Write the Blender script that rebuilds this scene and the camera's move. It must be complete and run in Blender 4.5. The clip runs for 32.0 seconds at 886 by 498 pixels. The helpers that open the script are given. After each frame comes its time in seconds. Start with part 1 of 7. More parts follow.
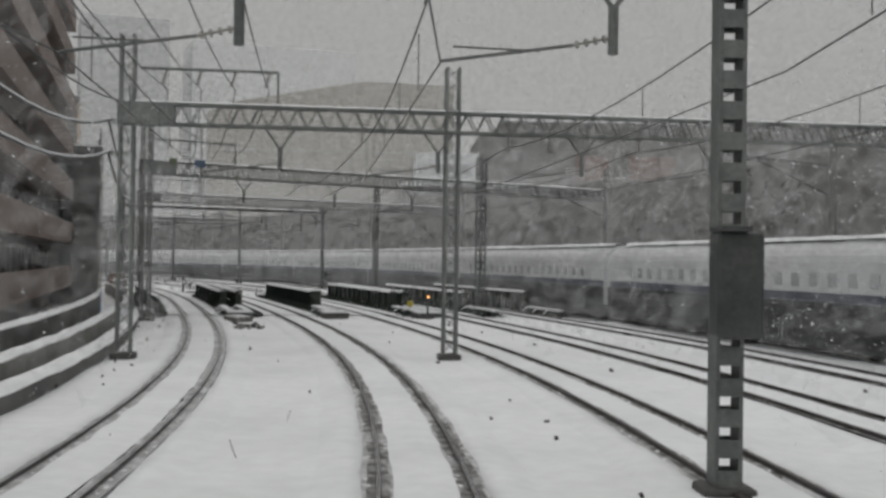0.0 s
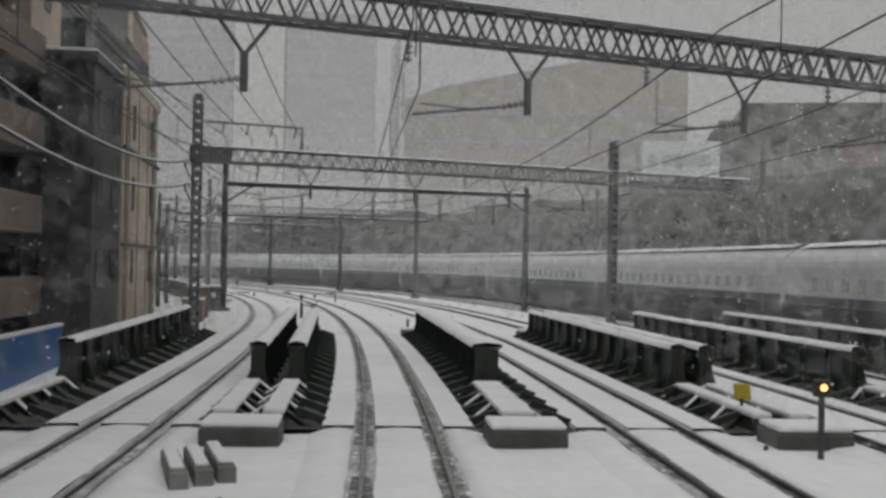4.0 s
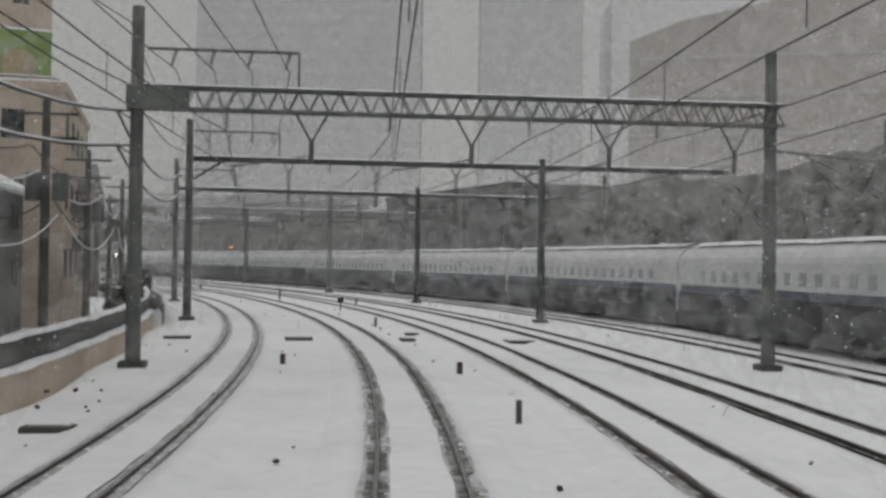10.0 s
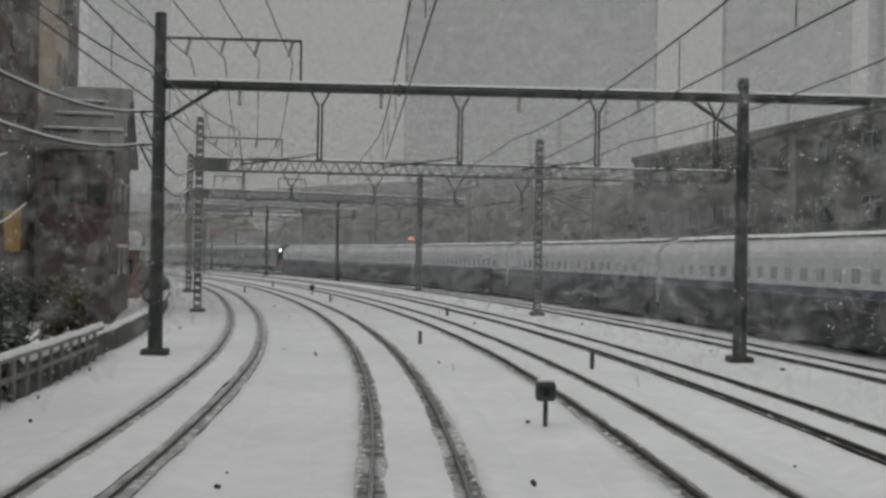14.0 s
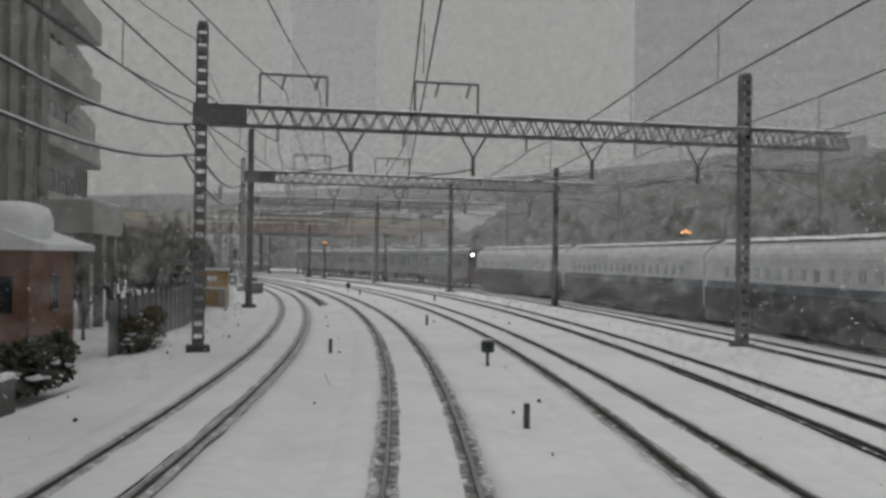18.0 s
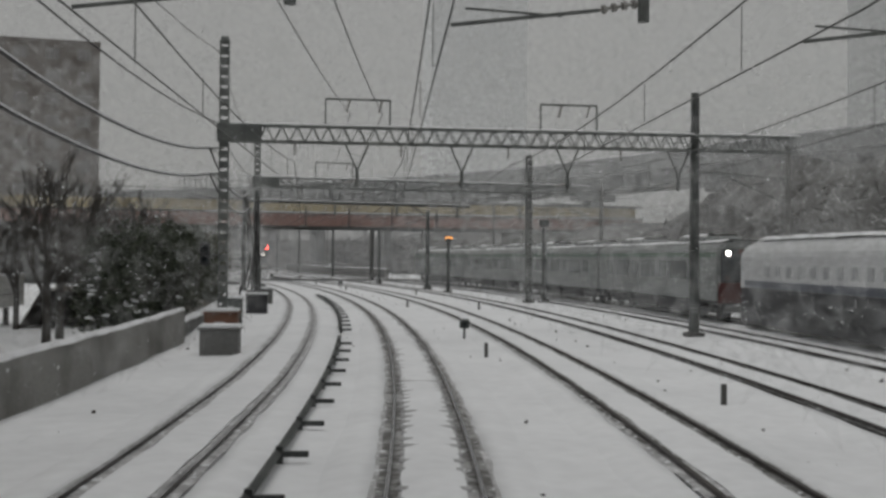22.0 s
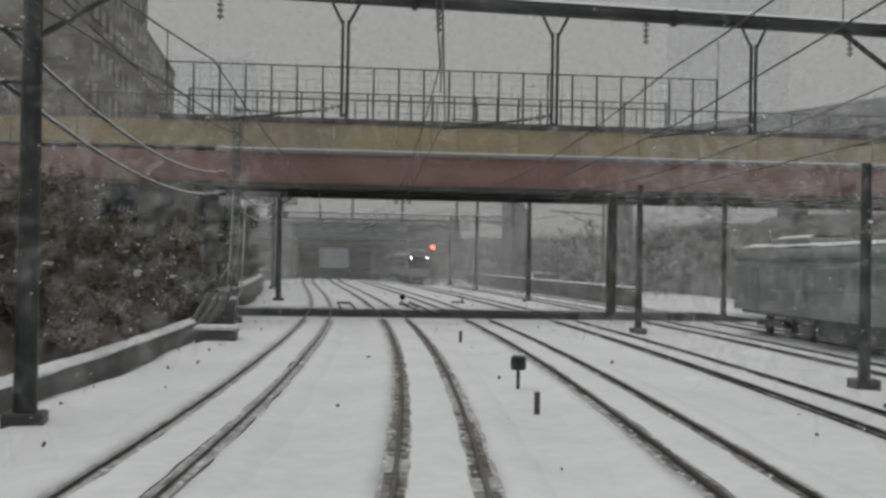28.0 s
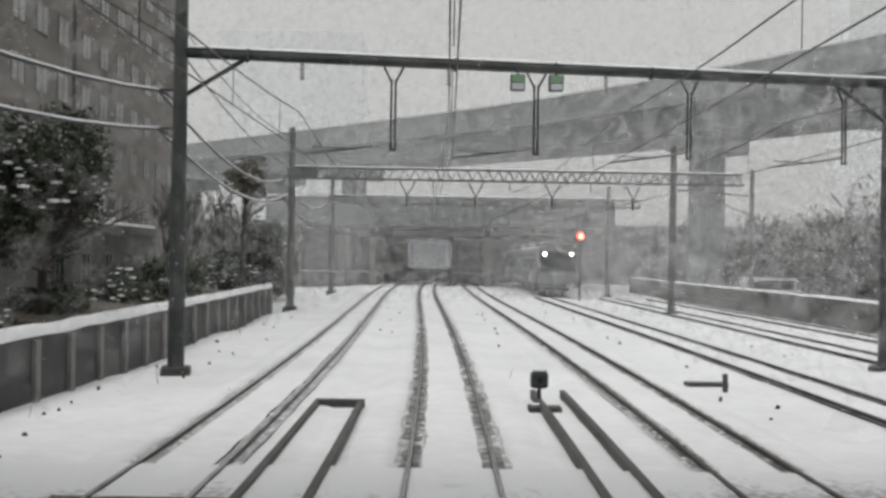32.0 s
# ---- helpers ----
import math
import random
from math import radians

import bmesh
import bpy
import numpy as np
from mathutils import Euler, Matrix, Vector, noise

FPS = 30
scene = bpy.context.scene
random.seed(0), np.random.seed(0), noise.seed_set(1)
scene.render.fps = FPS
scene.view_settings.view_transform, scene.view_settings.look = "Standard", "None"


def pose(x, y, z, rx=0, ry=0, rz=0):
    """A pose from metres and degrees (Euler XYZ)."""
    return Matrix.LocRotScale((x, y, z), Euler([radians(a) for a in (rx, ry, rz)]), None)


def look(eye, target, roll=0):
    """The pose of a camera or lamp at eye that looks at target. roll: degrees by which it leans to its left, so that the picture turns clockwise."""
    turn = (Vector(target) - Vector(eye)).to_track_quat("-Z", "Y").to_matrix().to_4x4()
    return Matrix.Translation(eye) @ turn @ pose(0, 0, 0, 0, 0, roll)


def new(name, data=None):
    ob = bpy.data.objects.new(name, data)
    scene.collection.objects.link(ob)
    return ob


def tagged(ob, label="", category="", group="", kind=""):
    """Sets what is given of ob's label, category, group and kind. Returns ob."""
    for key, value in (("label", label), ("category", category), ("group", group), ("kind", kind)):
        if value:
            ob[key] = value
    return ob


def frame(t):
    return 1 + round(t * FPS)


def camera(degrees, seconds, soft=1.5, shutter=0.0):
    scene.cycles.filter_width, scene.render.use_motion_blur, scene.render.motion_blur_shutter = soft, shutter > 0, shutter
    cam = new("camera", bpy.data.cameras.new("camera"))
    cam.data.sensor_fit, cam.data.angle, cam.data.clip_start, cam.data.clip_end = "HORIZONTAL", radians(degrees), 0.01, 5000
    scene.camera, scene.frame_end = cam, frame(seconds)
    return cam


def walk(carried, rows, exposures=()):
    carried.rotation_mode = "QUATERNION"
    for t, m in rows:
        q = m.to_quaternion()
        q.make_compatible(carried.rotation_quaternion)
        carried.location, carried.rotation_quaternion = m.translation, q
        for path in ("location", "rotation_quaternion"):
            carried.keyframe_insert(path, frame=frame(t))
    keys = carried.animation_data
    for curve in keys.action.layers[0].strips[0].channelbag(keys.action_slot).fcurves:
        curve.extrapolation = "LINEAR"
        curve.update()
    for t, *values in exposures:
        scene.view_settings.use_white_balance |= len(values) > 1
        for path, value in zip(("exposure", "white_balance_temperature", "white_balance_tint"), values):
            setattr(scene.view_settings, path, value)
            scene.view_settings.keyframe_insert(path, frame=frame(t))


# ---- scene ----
LENS = 42.82          # degrees across the width
EYE = 2.71            # camera over the rail heads

# seconds, x, y, yaw, pitch, roll
PATH = [
    (0.0, -0.02, 0.00, 1.91, 0.61, 0.83),
    (0.5, -0.09, 4.40, 3.13, 0.50, 0.84),
    (1.0, -0.29, 8.84, 4.38, 0.45, 0.85),
    (1.5, -0.63, 13.33, 5.77, 0.55, 0.87),
    (2.0, -1.11, 17.85, 7.21, 0.70, 0.89),
    (2.5, -1.72, 22.41, 8.64, 0.81, 0.91),
    (3.0, -2.47, 27.00, 10.10, 0.88, 0.93),
    (3.5, -3.35, 31.62, 11.50, 0.88, 0.98),
    (4.0, -4.35, 36.27, 12.80, 0.80, 1.06),
    (4.5, -5.47, 40.96, 14.06, 0.69, 1.12),
    (5.0, -6.70, 45.70, 15.32, 0.58, 1.10),
    (5.5, -8.04, 50.49, 16.60, 0.51, 0.95),
    (6.0, -9.46, 55.35, 17.90, 0.48, 0.66),
    (6.5, -10.96, 60.26, 19.06, 0.44, 0.40),
    (7.0, -12.52, 65.23, 19.88, 0.47, 0.23),
    (7.5, -14.16, 70.27, 20.09, 0.70, 0.20),
    (8.0, -15.88, 75.36, 20.22, 0.90, 0.24),
    (8.5, -17.67, 80.48, 20.65, 0.84, 0.29),
    (9.0, -19.55, 85.60, 21.27, 0.72, 0.39),
    (9.5, -21.52, 90.72, 22.08, 0.69, 0.61),
    (10.0, -23.58, 95.82, 23.07, 0.66, 0.85),
    (10.5, -25.76, 100.90, 24.20, 0.56, 0.98),
    (11.0, -28.04, 105.97, 25.42, 0.45, 1.06),
    (11.5, -30.45, 111.00, 26.60, 0.36, 1.13),
    (12.0, -32.99, 116.01, 27.86, 0.29, 1.17),
    (12.5, -35.66, 120.98, 29.32, 0.24, 1.17),
    (13.0, -38.49, 125.91, 30.93, 0.22, 1.13),
    (13.5, -41.47, 130.81, 32.68, 0.26, 1.04),
    (14.0, -44.62, 135.66, 34.40, 0.33, 0.94),
    (14.5, -47.92, 140.46, 35.98, 0.38, 0.90),
    (15.0, -51.37, 145.21, 37.42, 0.44, 0.90),
    (15.5, -54.98, 149.91, 38.78, 0.50, 0.92),
    (16.0, -58.73, 154.54, 40.10, 0.55, 0.94),
    (16.5, -62.63, 159.13, 41.42, 0.57, 0.96),
    (17.0, -66.68, 163.67, 42.78, 0.55, 0.94),
    (17.5, -70.87, 168.16, 44.15, 0.48, 0.91),
    (18.0, -75.21, 172.62, 45.51, 0.44, 0.84),
    (18.5, -79.68, 177.03, 46.92, 0.55, 0.61),
    (19.0, -84.28, 181.40, 48.20, 0.67, 0.38),
    (19.5, -89.00, 185.74, 49.11, 0.64, 0.29),
    (20.0, -93.84, 190.04, 49.93, 0.57, 0.24),
    (20.5, -98.78, 194.28, 50.81, 0.57, 0.18),
    (21.0, -103.79, 198.45, 51.66, 0.56, 0.18),
    (21.5, -108.88, 202.53, 52.40, 0.50, 0.31),
    (22.0, -114.04, 206.53, 53.20, 0.46, 0.45),
    (22.5, -119.26, 210.45, 54.25, 0.48, 0.43),
    (23.0, -124.55, 214.30, 55.31, 0.53, 0.38),
    (23.5, -129.91, 218.06, 56.17, 0.59, 0.40),
    (24.0, -135.32, 221.74, 57.00, 0.62, 0.44),
    (24.5, -140.78, 225.34, 57.93, 0.53, 0.47),
    (25.0, -146.27, 228.85, 58.75, 0.48, 0.54),
    (25.5, -151.78, 232.26, 59.33, 0.62, 0.68),
    (26.0, -157.32, 235.58, 60.08, 0.68, 0.80),
    (26.5, -162.88, 238.81, 60.98, 0.67, 0.89),
    (27.0, -168.47, 241.93, 61.99, 0.63, 0.96),
    (27.5, -174.08, 244.95, 63.01, 0.61, 1.00),
    (28.0, -179.72, 247.87, 64.02, 0.62, 1.00),
    (28.5, -185.39, 250.70, 64.88, 0.51, 1.01),
    (29.0, -191.13, 253.45, 65.69, 0.38, 1.03),
    (29.5, -196.92, 256.13, 66.55, 0.35, 1.03),
    (30.0, -202.76, 258.73, 67.37, 0.34, 1.04),
    (30.5, -208.65, 261.25, 68.08, 0.29, 1.09),
    (31.0, -214.59, 263.71, 68.77, 0.26, 1.12),
    (31.5, -220.58, 266.10, 69.55, 0.31, 1.03),
    (32.0, -226.61, 268.43, 70.33, 0.39, 0.90),
]
cam = camera(LENS, 32.0, soft=3.0)
walk(cam, [(t, pose(x, y, EYE, 90 + p, 0, yaw) @ pose(0, 0, 0, 0, 0, roll)) for t, x, y, yaw, p, roll in PATH],
     exposures=[(0, -0.08), (8, -0.16), (11, -0.2), (13.5, -0.33), (16.5, -0.28), (20, -0.25), (22, -0.36), (25.5, -0.33), (27.5, -0.25), (29, -0.15), (30.5, 0.0), (31, 0.24), (31.5, 0.42), (32, 0.5)])

# ---- light: an overcast, snowing sky and its soft light from above ----
SKY_GREY, SKY_POWER, TOP_LIGHT = 0.36, 0.1, 0.8
world = bpy.data.worlds.new("overcast")
scene.world = world
world.use_nodes = True
wn, wl = world.node_tree.nodes, world.node_tree.links
wn.clear()
sky = wn.new("ShaderNodeTexSky")
sky.sky_type, sky.sun_disc = "NISHITA", False
sky.sun_elevation, sky.sun_rotation, sky.dust_density = radians(70), radians(160), 6.0
hue = wn.new("ShaderNodeHueSaturation")
hue.inputs["Saturation"].default_value = 0.15
sky_bg, grey_bg, add, wout = wn.new("ShaderNodeBackground"), wn.new("ShaderNodeBackground"), wn.new("ShaderNodeAddShader"), wn.new("ShaderNodeOutputWorld")
sky_bg.inputs["Strength"].default_value = 0.012
grey_bg.inputs["Color"].default_value = (1.0, 1.0, 0.975, 1)
grey_bg.inputs["Strength"].default_value = SKY_GREY
wl.new(sky.outputs[0], hue.inputs["Color"])
wl.new(hue.outputs[0], sky_bg.inputs[0])
wl.new(sky_bg.outputs[0], add.inputs[0])
wl.new(grey_bg.outputs[0], add.inputs[1])
wl.new(add.outputs[0], wout.inputs[0])
sun_data = bpy.data.lights.new("cloud_light", "SUN")
sun_data.energy, sun_data.angle, sun_data.color = TOP_LIGHT, radians(75), (1.0, 0.99, 0.965)
sun = new("cloud_light", sun_data)
sun.matrix_world = look((0, 0, 60), (6, 14, 0))

# ---- the line of the railway: bearing by distance along it ----
BEND = [7.583, 5.851, 1.504, 3.418, 4.913, 4.056, 2.601, 2.508, 2.130, 2.541, 2.081, 1.175, 0.217, -0.733, -1.683, -2.631]      # turn to the left, thousandths of a radian a metre
BEND_FROM, BEND_STEP = -10.000, 36.1333
STEP = 0.5
_s = np.arange(-60.0, 900.0, STEP)
_k = np.interp(_s, BEND_FROM + BEND_STEP * np.arange(len(BEND)), BEND) * 1e-3
_k[_s > 520] = 0.0
_k[_s < -10] = BEND[0] * 1e-3
_th = np.concatenate([[0.0], np.cumsum((_k[1:] + _k[:-1]) / 2 * STEP)])
_i0 = int(np.searchsorted(_s, 0.0))
_th -= _th[_i0]
_dx, _dy = -np.sin(_th) * STEP, np.cos(_th) * STEP
_x = np.concatenate([[0.0], np.cumsum((_dx[1:] + _dx[:-1]) / 2)])
_y = np.concatenate([[0.0], np.cumsum((_dy[1:] + _dy[:-1]) / 2)])
_x -= _x[_i0]
_y -= _y[_i0]


def bearing(s):
    return float(np.interp(s, _s, _th))


def at(s, lat=0.0, z=0.0):
    """A place by distance along the line, metres to its right, and height over the rails."""
    th = bearing(s)
    return Vector((float(np.interp(s, _s, _x)) + lat * math.cos(th), float(np.interp(s, _s, _y)) + lat * math.sin(th), z))


def on(s, lat=0.0, z=0.0, turn=0.0):
    """A pose on the line: local x to the right, y along the line."""
    p = at(s, lat, z)
    return pose(p.x, p.y, p.z, 0, 0, math.degrees(bearing(s)) + turn)

# ---- building helpers ----
def thing(name, m, label, category, group="", kind=""):
    ob = new(name)
    ob.matrix_world = m
    ob.empty_display_size = 0.3
    return tagged(ob, label, category, group, kind)


def mesh_of(name, bm, mat, smooth=False):
    me = bpy.data.meshes.new(name)
    bmesh.ops.recalc_face_normals(bm, faces=bm.faces)
    bm.to_mesh(me)
    bm.free()
    for m in (mat if isinstance(mat, (list, tuple)) else [mat]):
        me.materials.append(m)
    if smooth:
        for p in me.polygons:
            p.use_smooth = True
    return me


def part(name, bm, mat, parent=None, label="", smooth=False):
    ob = new(name, mesh_of(name, bm, mat, smooth) if isinstance(bm, bmesh.types.BMesh) else bm)
    if parent is not None:
        ob.parent = parent
    return tagged(ob, label)


def solo(name, bm, mat, m, label, category, group="", kind="", smooth=False):
    ob = new(name, mesh_of(name, bm, mat, smooth))
    ob.matrix_world = m
    return tagged(ob, label, category, group, kind)


def box(bm, x0, x1, y0, y1, z0, z1, slot=0, bevel=0.0, m=None):
    c = Matrix.Translation(((x0 + x1) / 2, (y0 + y1) / 2, (z0 + z1) / 2)) @ Matrix.Diagonal((abs(x1 - x0), abs(y1 - y0), abs(z1 - z0), 1))
    made = bmesh.ops.create_cube(bm, size=1.0, matrix=(m @ c) if m else c)["verts"]
    faces = {f for v in made for f in v.link_faces}
    for f in faces:
        f.material_index = slot
    if bevel:
        edges = list({e for v in made for e in v.link_edges})
        bmesh.ops.bevel(bm, geom=edges, offset=bevel, segments=2, affect="EDGES", profile=0.5)
    return bm


def rod(bm, a, b, r, n=8, r2=None, slot=0):
    a, b = Vector(a), Vector(b)
    d = b - a
    m = Matrix.Translation((a + b) / 2) @ d.to_track_quat("Z", "Y").to_matrix().to_4x4()
    made = bmesh.ops.create_cone(bm, cap_ends=True, segments=n, radius1=r, radius2=r if r2 is None else r2, depth=d.length, matrix=m)["verts"]
    for f in {f for v in made for f in v.link_faces}:
        f.material_index = slot
    return bm


def bar(bm, a, b, w, h=None, slot=0):
    """A square bar from a to b."""
    a, b = Vector(a), Vector(b)
    d = b - a
    m = Matrix.Translation((a + b) / 2) @ d.to_track_quat("Z", "Y").to_matrix().to_4x4()
    made = bmesh.ops.create_cube(bm, size=1.0, matrix=m @ Matrix.Diagonal((w, h or w, d.length, 1)))["verts"]
    for f in {f for v in made for f in v.link_faces}:
        f.material_index = slot
    return bm


def one_box(x0, x1, y0, y1, z0, z1, bevel=0.0):
    return box(bmesh.new(), x0, x1, y0, y1, z0, z1, 0, bevel)


def swept(profile, s0, s1, step=1.0, wobble=0.0, lift=0.0, seed=0, closed=False):
    """A cross-section, (lat, z) points or a function of s, carried along the line."""
    bm = bmesh.new()
    n = max(2, int(round((s1 - s0) / step)) + 1)
    rings = []
    for i in range(n):
        s = s0 + (s1 - s0) * i / (n - 1)
        pts = profile(s) if callable(profile) else profile
        row = []
        for j, (lat, z) in enumerate(pts):
            w = wobble * noise.noise((s * 0.9, lat * 2.0 + seed * 7.3, 3.1 + j))
            h = lift * noise.noise((s * 0.7, lat * 1.3 + seed * 5.1, 9.7))
            row.append(bm.verts.new(at(s, lat + w, z + h)))
        rings.append(row)
    for a, b in zip(rings[:-1], rings[1:]):
        m = len(a)
        for j in range(m if closed else m - 1):
            bm.faces.new((a[j], a[(j + 1) % m], b[(j + 1) % m], b[j]))
    if closed:
        bm.faces.new(rings[0])
        bm.faces.new(rings[-1])
    return bm


def wire(pts, r, mat, name, parent=None, sides=5):
    """A thin round line through points."""
    bm = bmesh.new()
    prev = None
    for i, p in enumerate(pts):
        p = Vector(p)
        d = (Vector(pts[min(i + 1, len(pts) - 1)]) - Vector(pts[max(i - 1, 0)])).normalized()
        side = d.cross(Vector((0, 0, 1))).normalized()
        up = side.cross(d)
        ring = [bm.verts.new(p + r * (math.cos(2 * math.pi * k / sides) * side + math.sin(2 * math.pi * k / sides) * up)) for k in range(sides)]
        if prev:
            for k in range(sides):
                bm.faces.new((prev[k], prev[(k + 1) % sides], ring[(k + 1) % sides], ring[k]))
        prev = ring
    return part(name, bm, mat, parent, smooth=True)


# ---- materials ----
def material(name, colour, rough=0.7, metal=0.0, vary=0.15, grain=12.0, bump=0.2, second=None, stain=2.0, spread=0.0, coat=0.0):
    """A surface with grain and stains at two scales; second is the colour of its stains."""
    mat = bpy.data.materials.new(name)
    mat.use_nodes = True
    n, l = mat.node_tree.nodes, mat.node_tree.links
    b = n["Principled BSDF"]
    b.inputs["Roughness"].default_value, b.inputs["Metallic"].default_value = rough, metal
    b.inputs["Coat Weight"].default_value = coat
    tc = n.new("ShaderNodeTexCoord")
    fine, coarse = n.new("ShaderNodeTexNoise"), n.new("ShaderNodeTexNoise")
    fine.inputs["Scale"].default_value, fine.inputs["Detail"].default_value = grain, 6
    coarse.inputs["Scale"].default_value, coarse.inputs["Detail"].default_value = 1.0 / stain, 4
    for t in (fine, coarse):
        l.new(tc.outputs["Object"], t.inputs["Vector"])
    c = colour
    d = second or tuple(v * (1 - 2.2 * vary) for v in c)
    mix = n.new("ShaderNodeMix")
    mix.data_type = "RGBA"
    mix.inputs[6].default_value, mix.inputs[7].default_value = (*c, 1), (*d, 1)
    ramp = n.new("ShaderNodeMapRange")
    ramp.inputs[1].default_value, ramp.inputs[2].default_value = 0.42, 0.68
    ramp.inputs[4].default_value = 0.9 if second else 0.7
    l.new(coarse.outputs[0], ramp.inputs[0])
    l.new(ramp.outputs[0], mix.inputs[0])
    mul = n.new("ShaderNodeMix")
    mul.data_type, mul.blend_type = "RGBA", "MULTIPLY"
    mul.inputs[0].default_value = 1.0
    tone = n.new("ShaderNodeMapRange")
    tone.inputs[1].default_value, tone.inputs[2].default_value = 0.3, 0.7
    tone.inputs[3].default_value, tone.inputs[4].default_value = 1 - vary, 1 + vary
    l.new(fine.outputs[0], tone.inputs[0])
    l.new(mix.outputs[2], mul.inputs[6])
    l.new(tone.outputs[0], mul.inputs[7])
    last = mul.outputs[2]
    if spread:
        info, per, m2 = n.new("ShaderNodeObjectInfo"), n.new("ShaderNodeMapRange"), n.new("ShaderNodeMix")
        per.inputs[3].default_value, per.inputs[4].default_value = 1 - spread, 1 + spread
        l.new(info.outputs["Random"], per.inputs[0])
        m2.data_type, m2.blend_type = "RGBA", "MULTIPLY"
        m2.inputs[0].default_value = 1.0
        l.new(last, m2.inputs[6])
        l.new(per.outputs[0], m2.inputs[7])
        last = m2.outputs[2]
    l.new(last, b.inputs["Base Color"])
    if bump:
        bn = n.new("ShaderNodeBump")
        bn.inputs["Strength"].default_value, bn.inputs["Distance"].default_value = bump, 0.02
        l.new(fine.outputs[0], bn.inputs["Height"])
        l.new(bn.outputs[0], b.inputs["Normal"])
    return mat


def snow_dusted(name, stone, snow):
    """Stones with powder snow between them, as thick as the mesh's cover says."""
    mat = material(name, stone, 0.65, vary=0.45, grain=20.0, bump=0.9, second=tuple(v * 2 for v in stone), stain=0.9)
    n, l = mat.node_tree.nodes, mat.node_tree.links
    b = n["Principled BSDF"]
    base = b.inputs["Base Color"].links[0].from_socket
    tc, grit, cover = n.new("ShaderNodeTexCoord"), n.new("ShaderNodeTexNoise"), n.new("ShaderNodeAttribute")
    cover.attribute_name = "cover"
    grit.inputs["Scale"].default_value, grit.inputs["Detail"].default_value = 9.0, 5
    l.new(tc.outputs["Object"], grit.inputs["Vector"])
    add, edge, mix = n.new("ShaderNodeMath"), n.new("ShaderNodeMapRange"), n.new("ShaderNodeMix")
    l.new(cover.outputs["Fac"], add.inputs[0])
    l.new(grit.outputs[0], add.inputs[1])
    edge.inputs[1].default_value, edge.inputs[2].default_value = 0.66, 1.22
    l.new(add.outputs[0], edge.inputs[0])
    mix.data_type = "RGBA"
    mix.inputs[7].default_value = (*snow, 1)
    l.new(edge.outputs[0], mix.inputs[0])
    l.new(base, mix.inputs[6])
    l.new(mix.outputs[2], b.inputs["Base Color"])
    return mat


def glowing(name, colour, power):
    mat = bpy.data.materials.new(name)
    mat.use_nodes = True
    b = mat.node_tree.nodes["Principled BSDF"]
    b.inputs["Base Color"].default_value = (*colour, 1)
    b.inputs["Emission Color"].default_value, b.inputs["Emission Strength"].default_value = (*colour, 1), power
    return mat


SNOW = material("snow", (0.88, 0.89, 0.91), 0.85, vary=0.04, grain=3.0, bump=0.35, second=(0.80, 0.81, 0.83), stain=3.5)
SNOW_CAP = material("settled_snow", (0.86, 0.87, 0.89), 0.85, vary=0.05, grain=9.0, bump=0.4, stain=1.0)
SLUSH = material("slush", (0.42, 0.42, 0.43), 0.5, vary=0.25, grain=14.0, bump=0.4, second=(0.10, 0.10, 0.10), stain=0.8)
WET = material("wet_ballast", (0.070, 0.068, 0.065), 0.6, vary=0.45, grain=22.0, bump=0.9, second=(0.17, 0.17, 0.17), stain=0.7)
RAIL_SLUSH = material("slushy_ballast", (0.105, 0.101, 0.095), 0.6, vary=0.5, grain=14.0, bump=0.9, second=(0.50, 0.50, 0.50), stain=0.26)
THIN_SNOW = material("trampled_thin_snow", (0.40, 0.40, 0.405), 0.7, vary=0.35, grain=14.0, bump=0.7, second=(0.70, 0.70, 0.71), stain=0.35)
RAIL = material("rusty_rail", (0.055, 0.045, 0.040), 0.45, 0.3, vary=0.25, grain=30.0, bump=0.1)
RAIL_TOP = material("rail_head", (0.30, 0.30, 0.31), 0.25, 0.9, vary=0.1, grain=30.0, bump=0.0)
STEEL = material("weathered_steel", (0.115, 0.125, 0.120), 0.6, 0.1, vary=0.2, grain=14.0, bump=0.15, second=(0.20, 0.21, 0.20), stain=0.9, spread=0.2)
STEEL_DARK = material("dark_painted_steel", (0.040, 0.046, 0.045), 0.5, 0.1, vary=0.2, grain=14.0, bump=0.15, second=(0.09, 0.095, 0.09), stain=0.8, spread=0.2)
POLE_GREY = material("spun_concrete", (0.22, 0.22, 0.21), 0.8, vary=0.15, grain=20.0, bump=0.2, second=(0.13, 0.13, 0.125), stain=1.4, spread=0.15)
GIRDER = material("dark_green_girder", (0.020, 0.036, 0.028), 0.45, 0.1, vary=0.25, grain=10.0, bump=0.15, second=(0.045, 0.045, 0.035), stain=0.7)
CONCRETE = material("stained_concrete", (0.27, 0.265, 0.25), 0.85, vary=0.14, grain=14.0, bump=0.3, second=(0.15, 0.145, 0.135), stain=1.6)
CONCRETE_DARK = material("wet_dark_concrete", (0.10, 0.098, 0.092), 0.7, vary=0.2, grain=12.0, bump=0.3, second=(0.05, 0.05, 0.048), stain=1.3)
CABLE = material("black_cable", (0.03, 0.03, 0.03), 0.6, vary=0.1, bump=0.0)
COPPER = material("weathered_copper_wire", (0.07, 0.075, 0.07), 0.5, 0.5, vary=0.1, bump=0.0)
CERAMIC = material("brown_white_insulator", (0.32, 0.31, 0.29), 0.3, vary=0.15, bump=0.0)
GLASS = material("dark_window_glass", (0.025, 0.03, 0.034), 0.12, vary=0.2, grain=1.0, bump=0.0, spread=0.5)
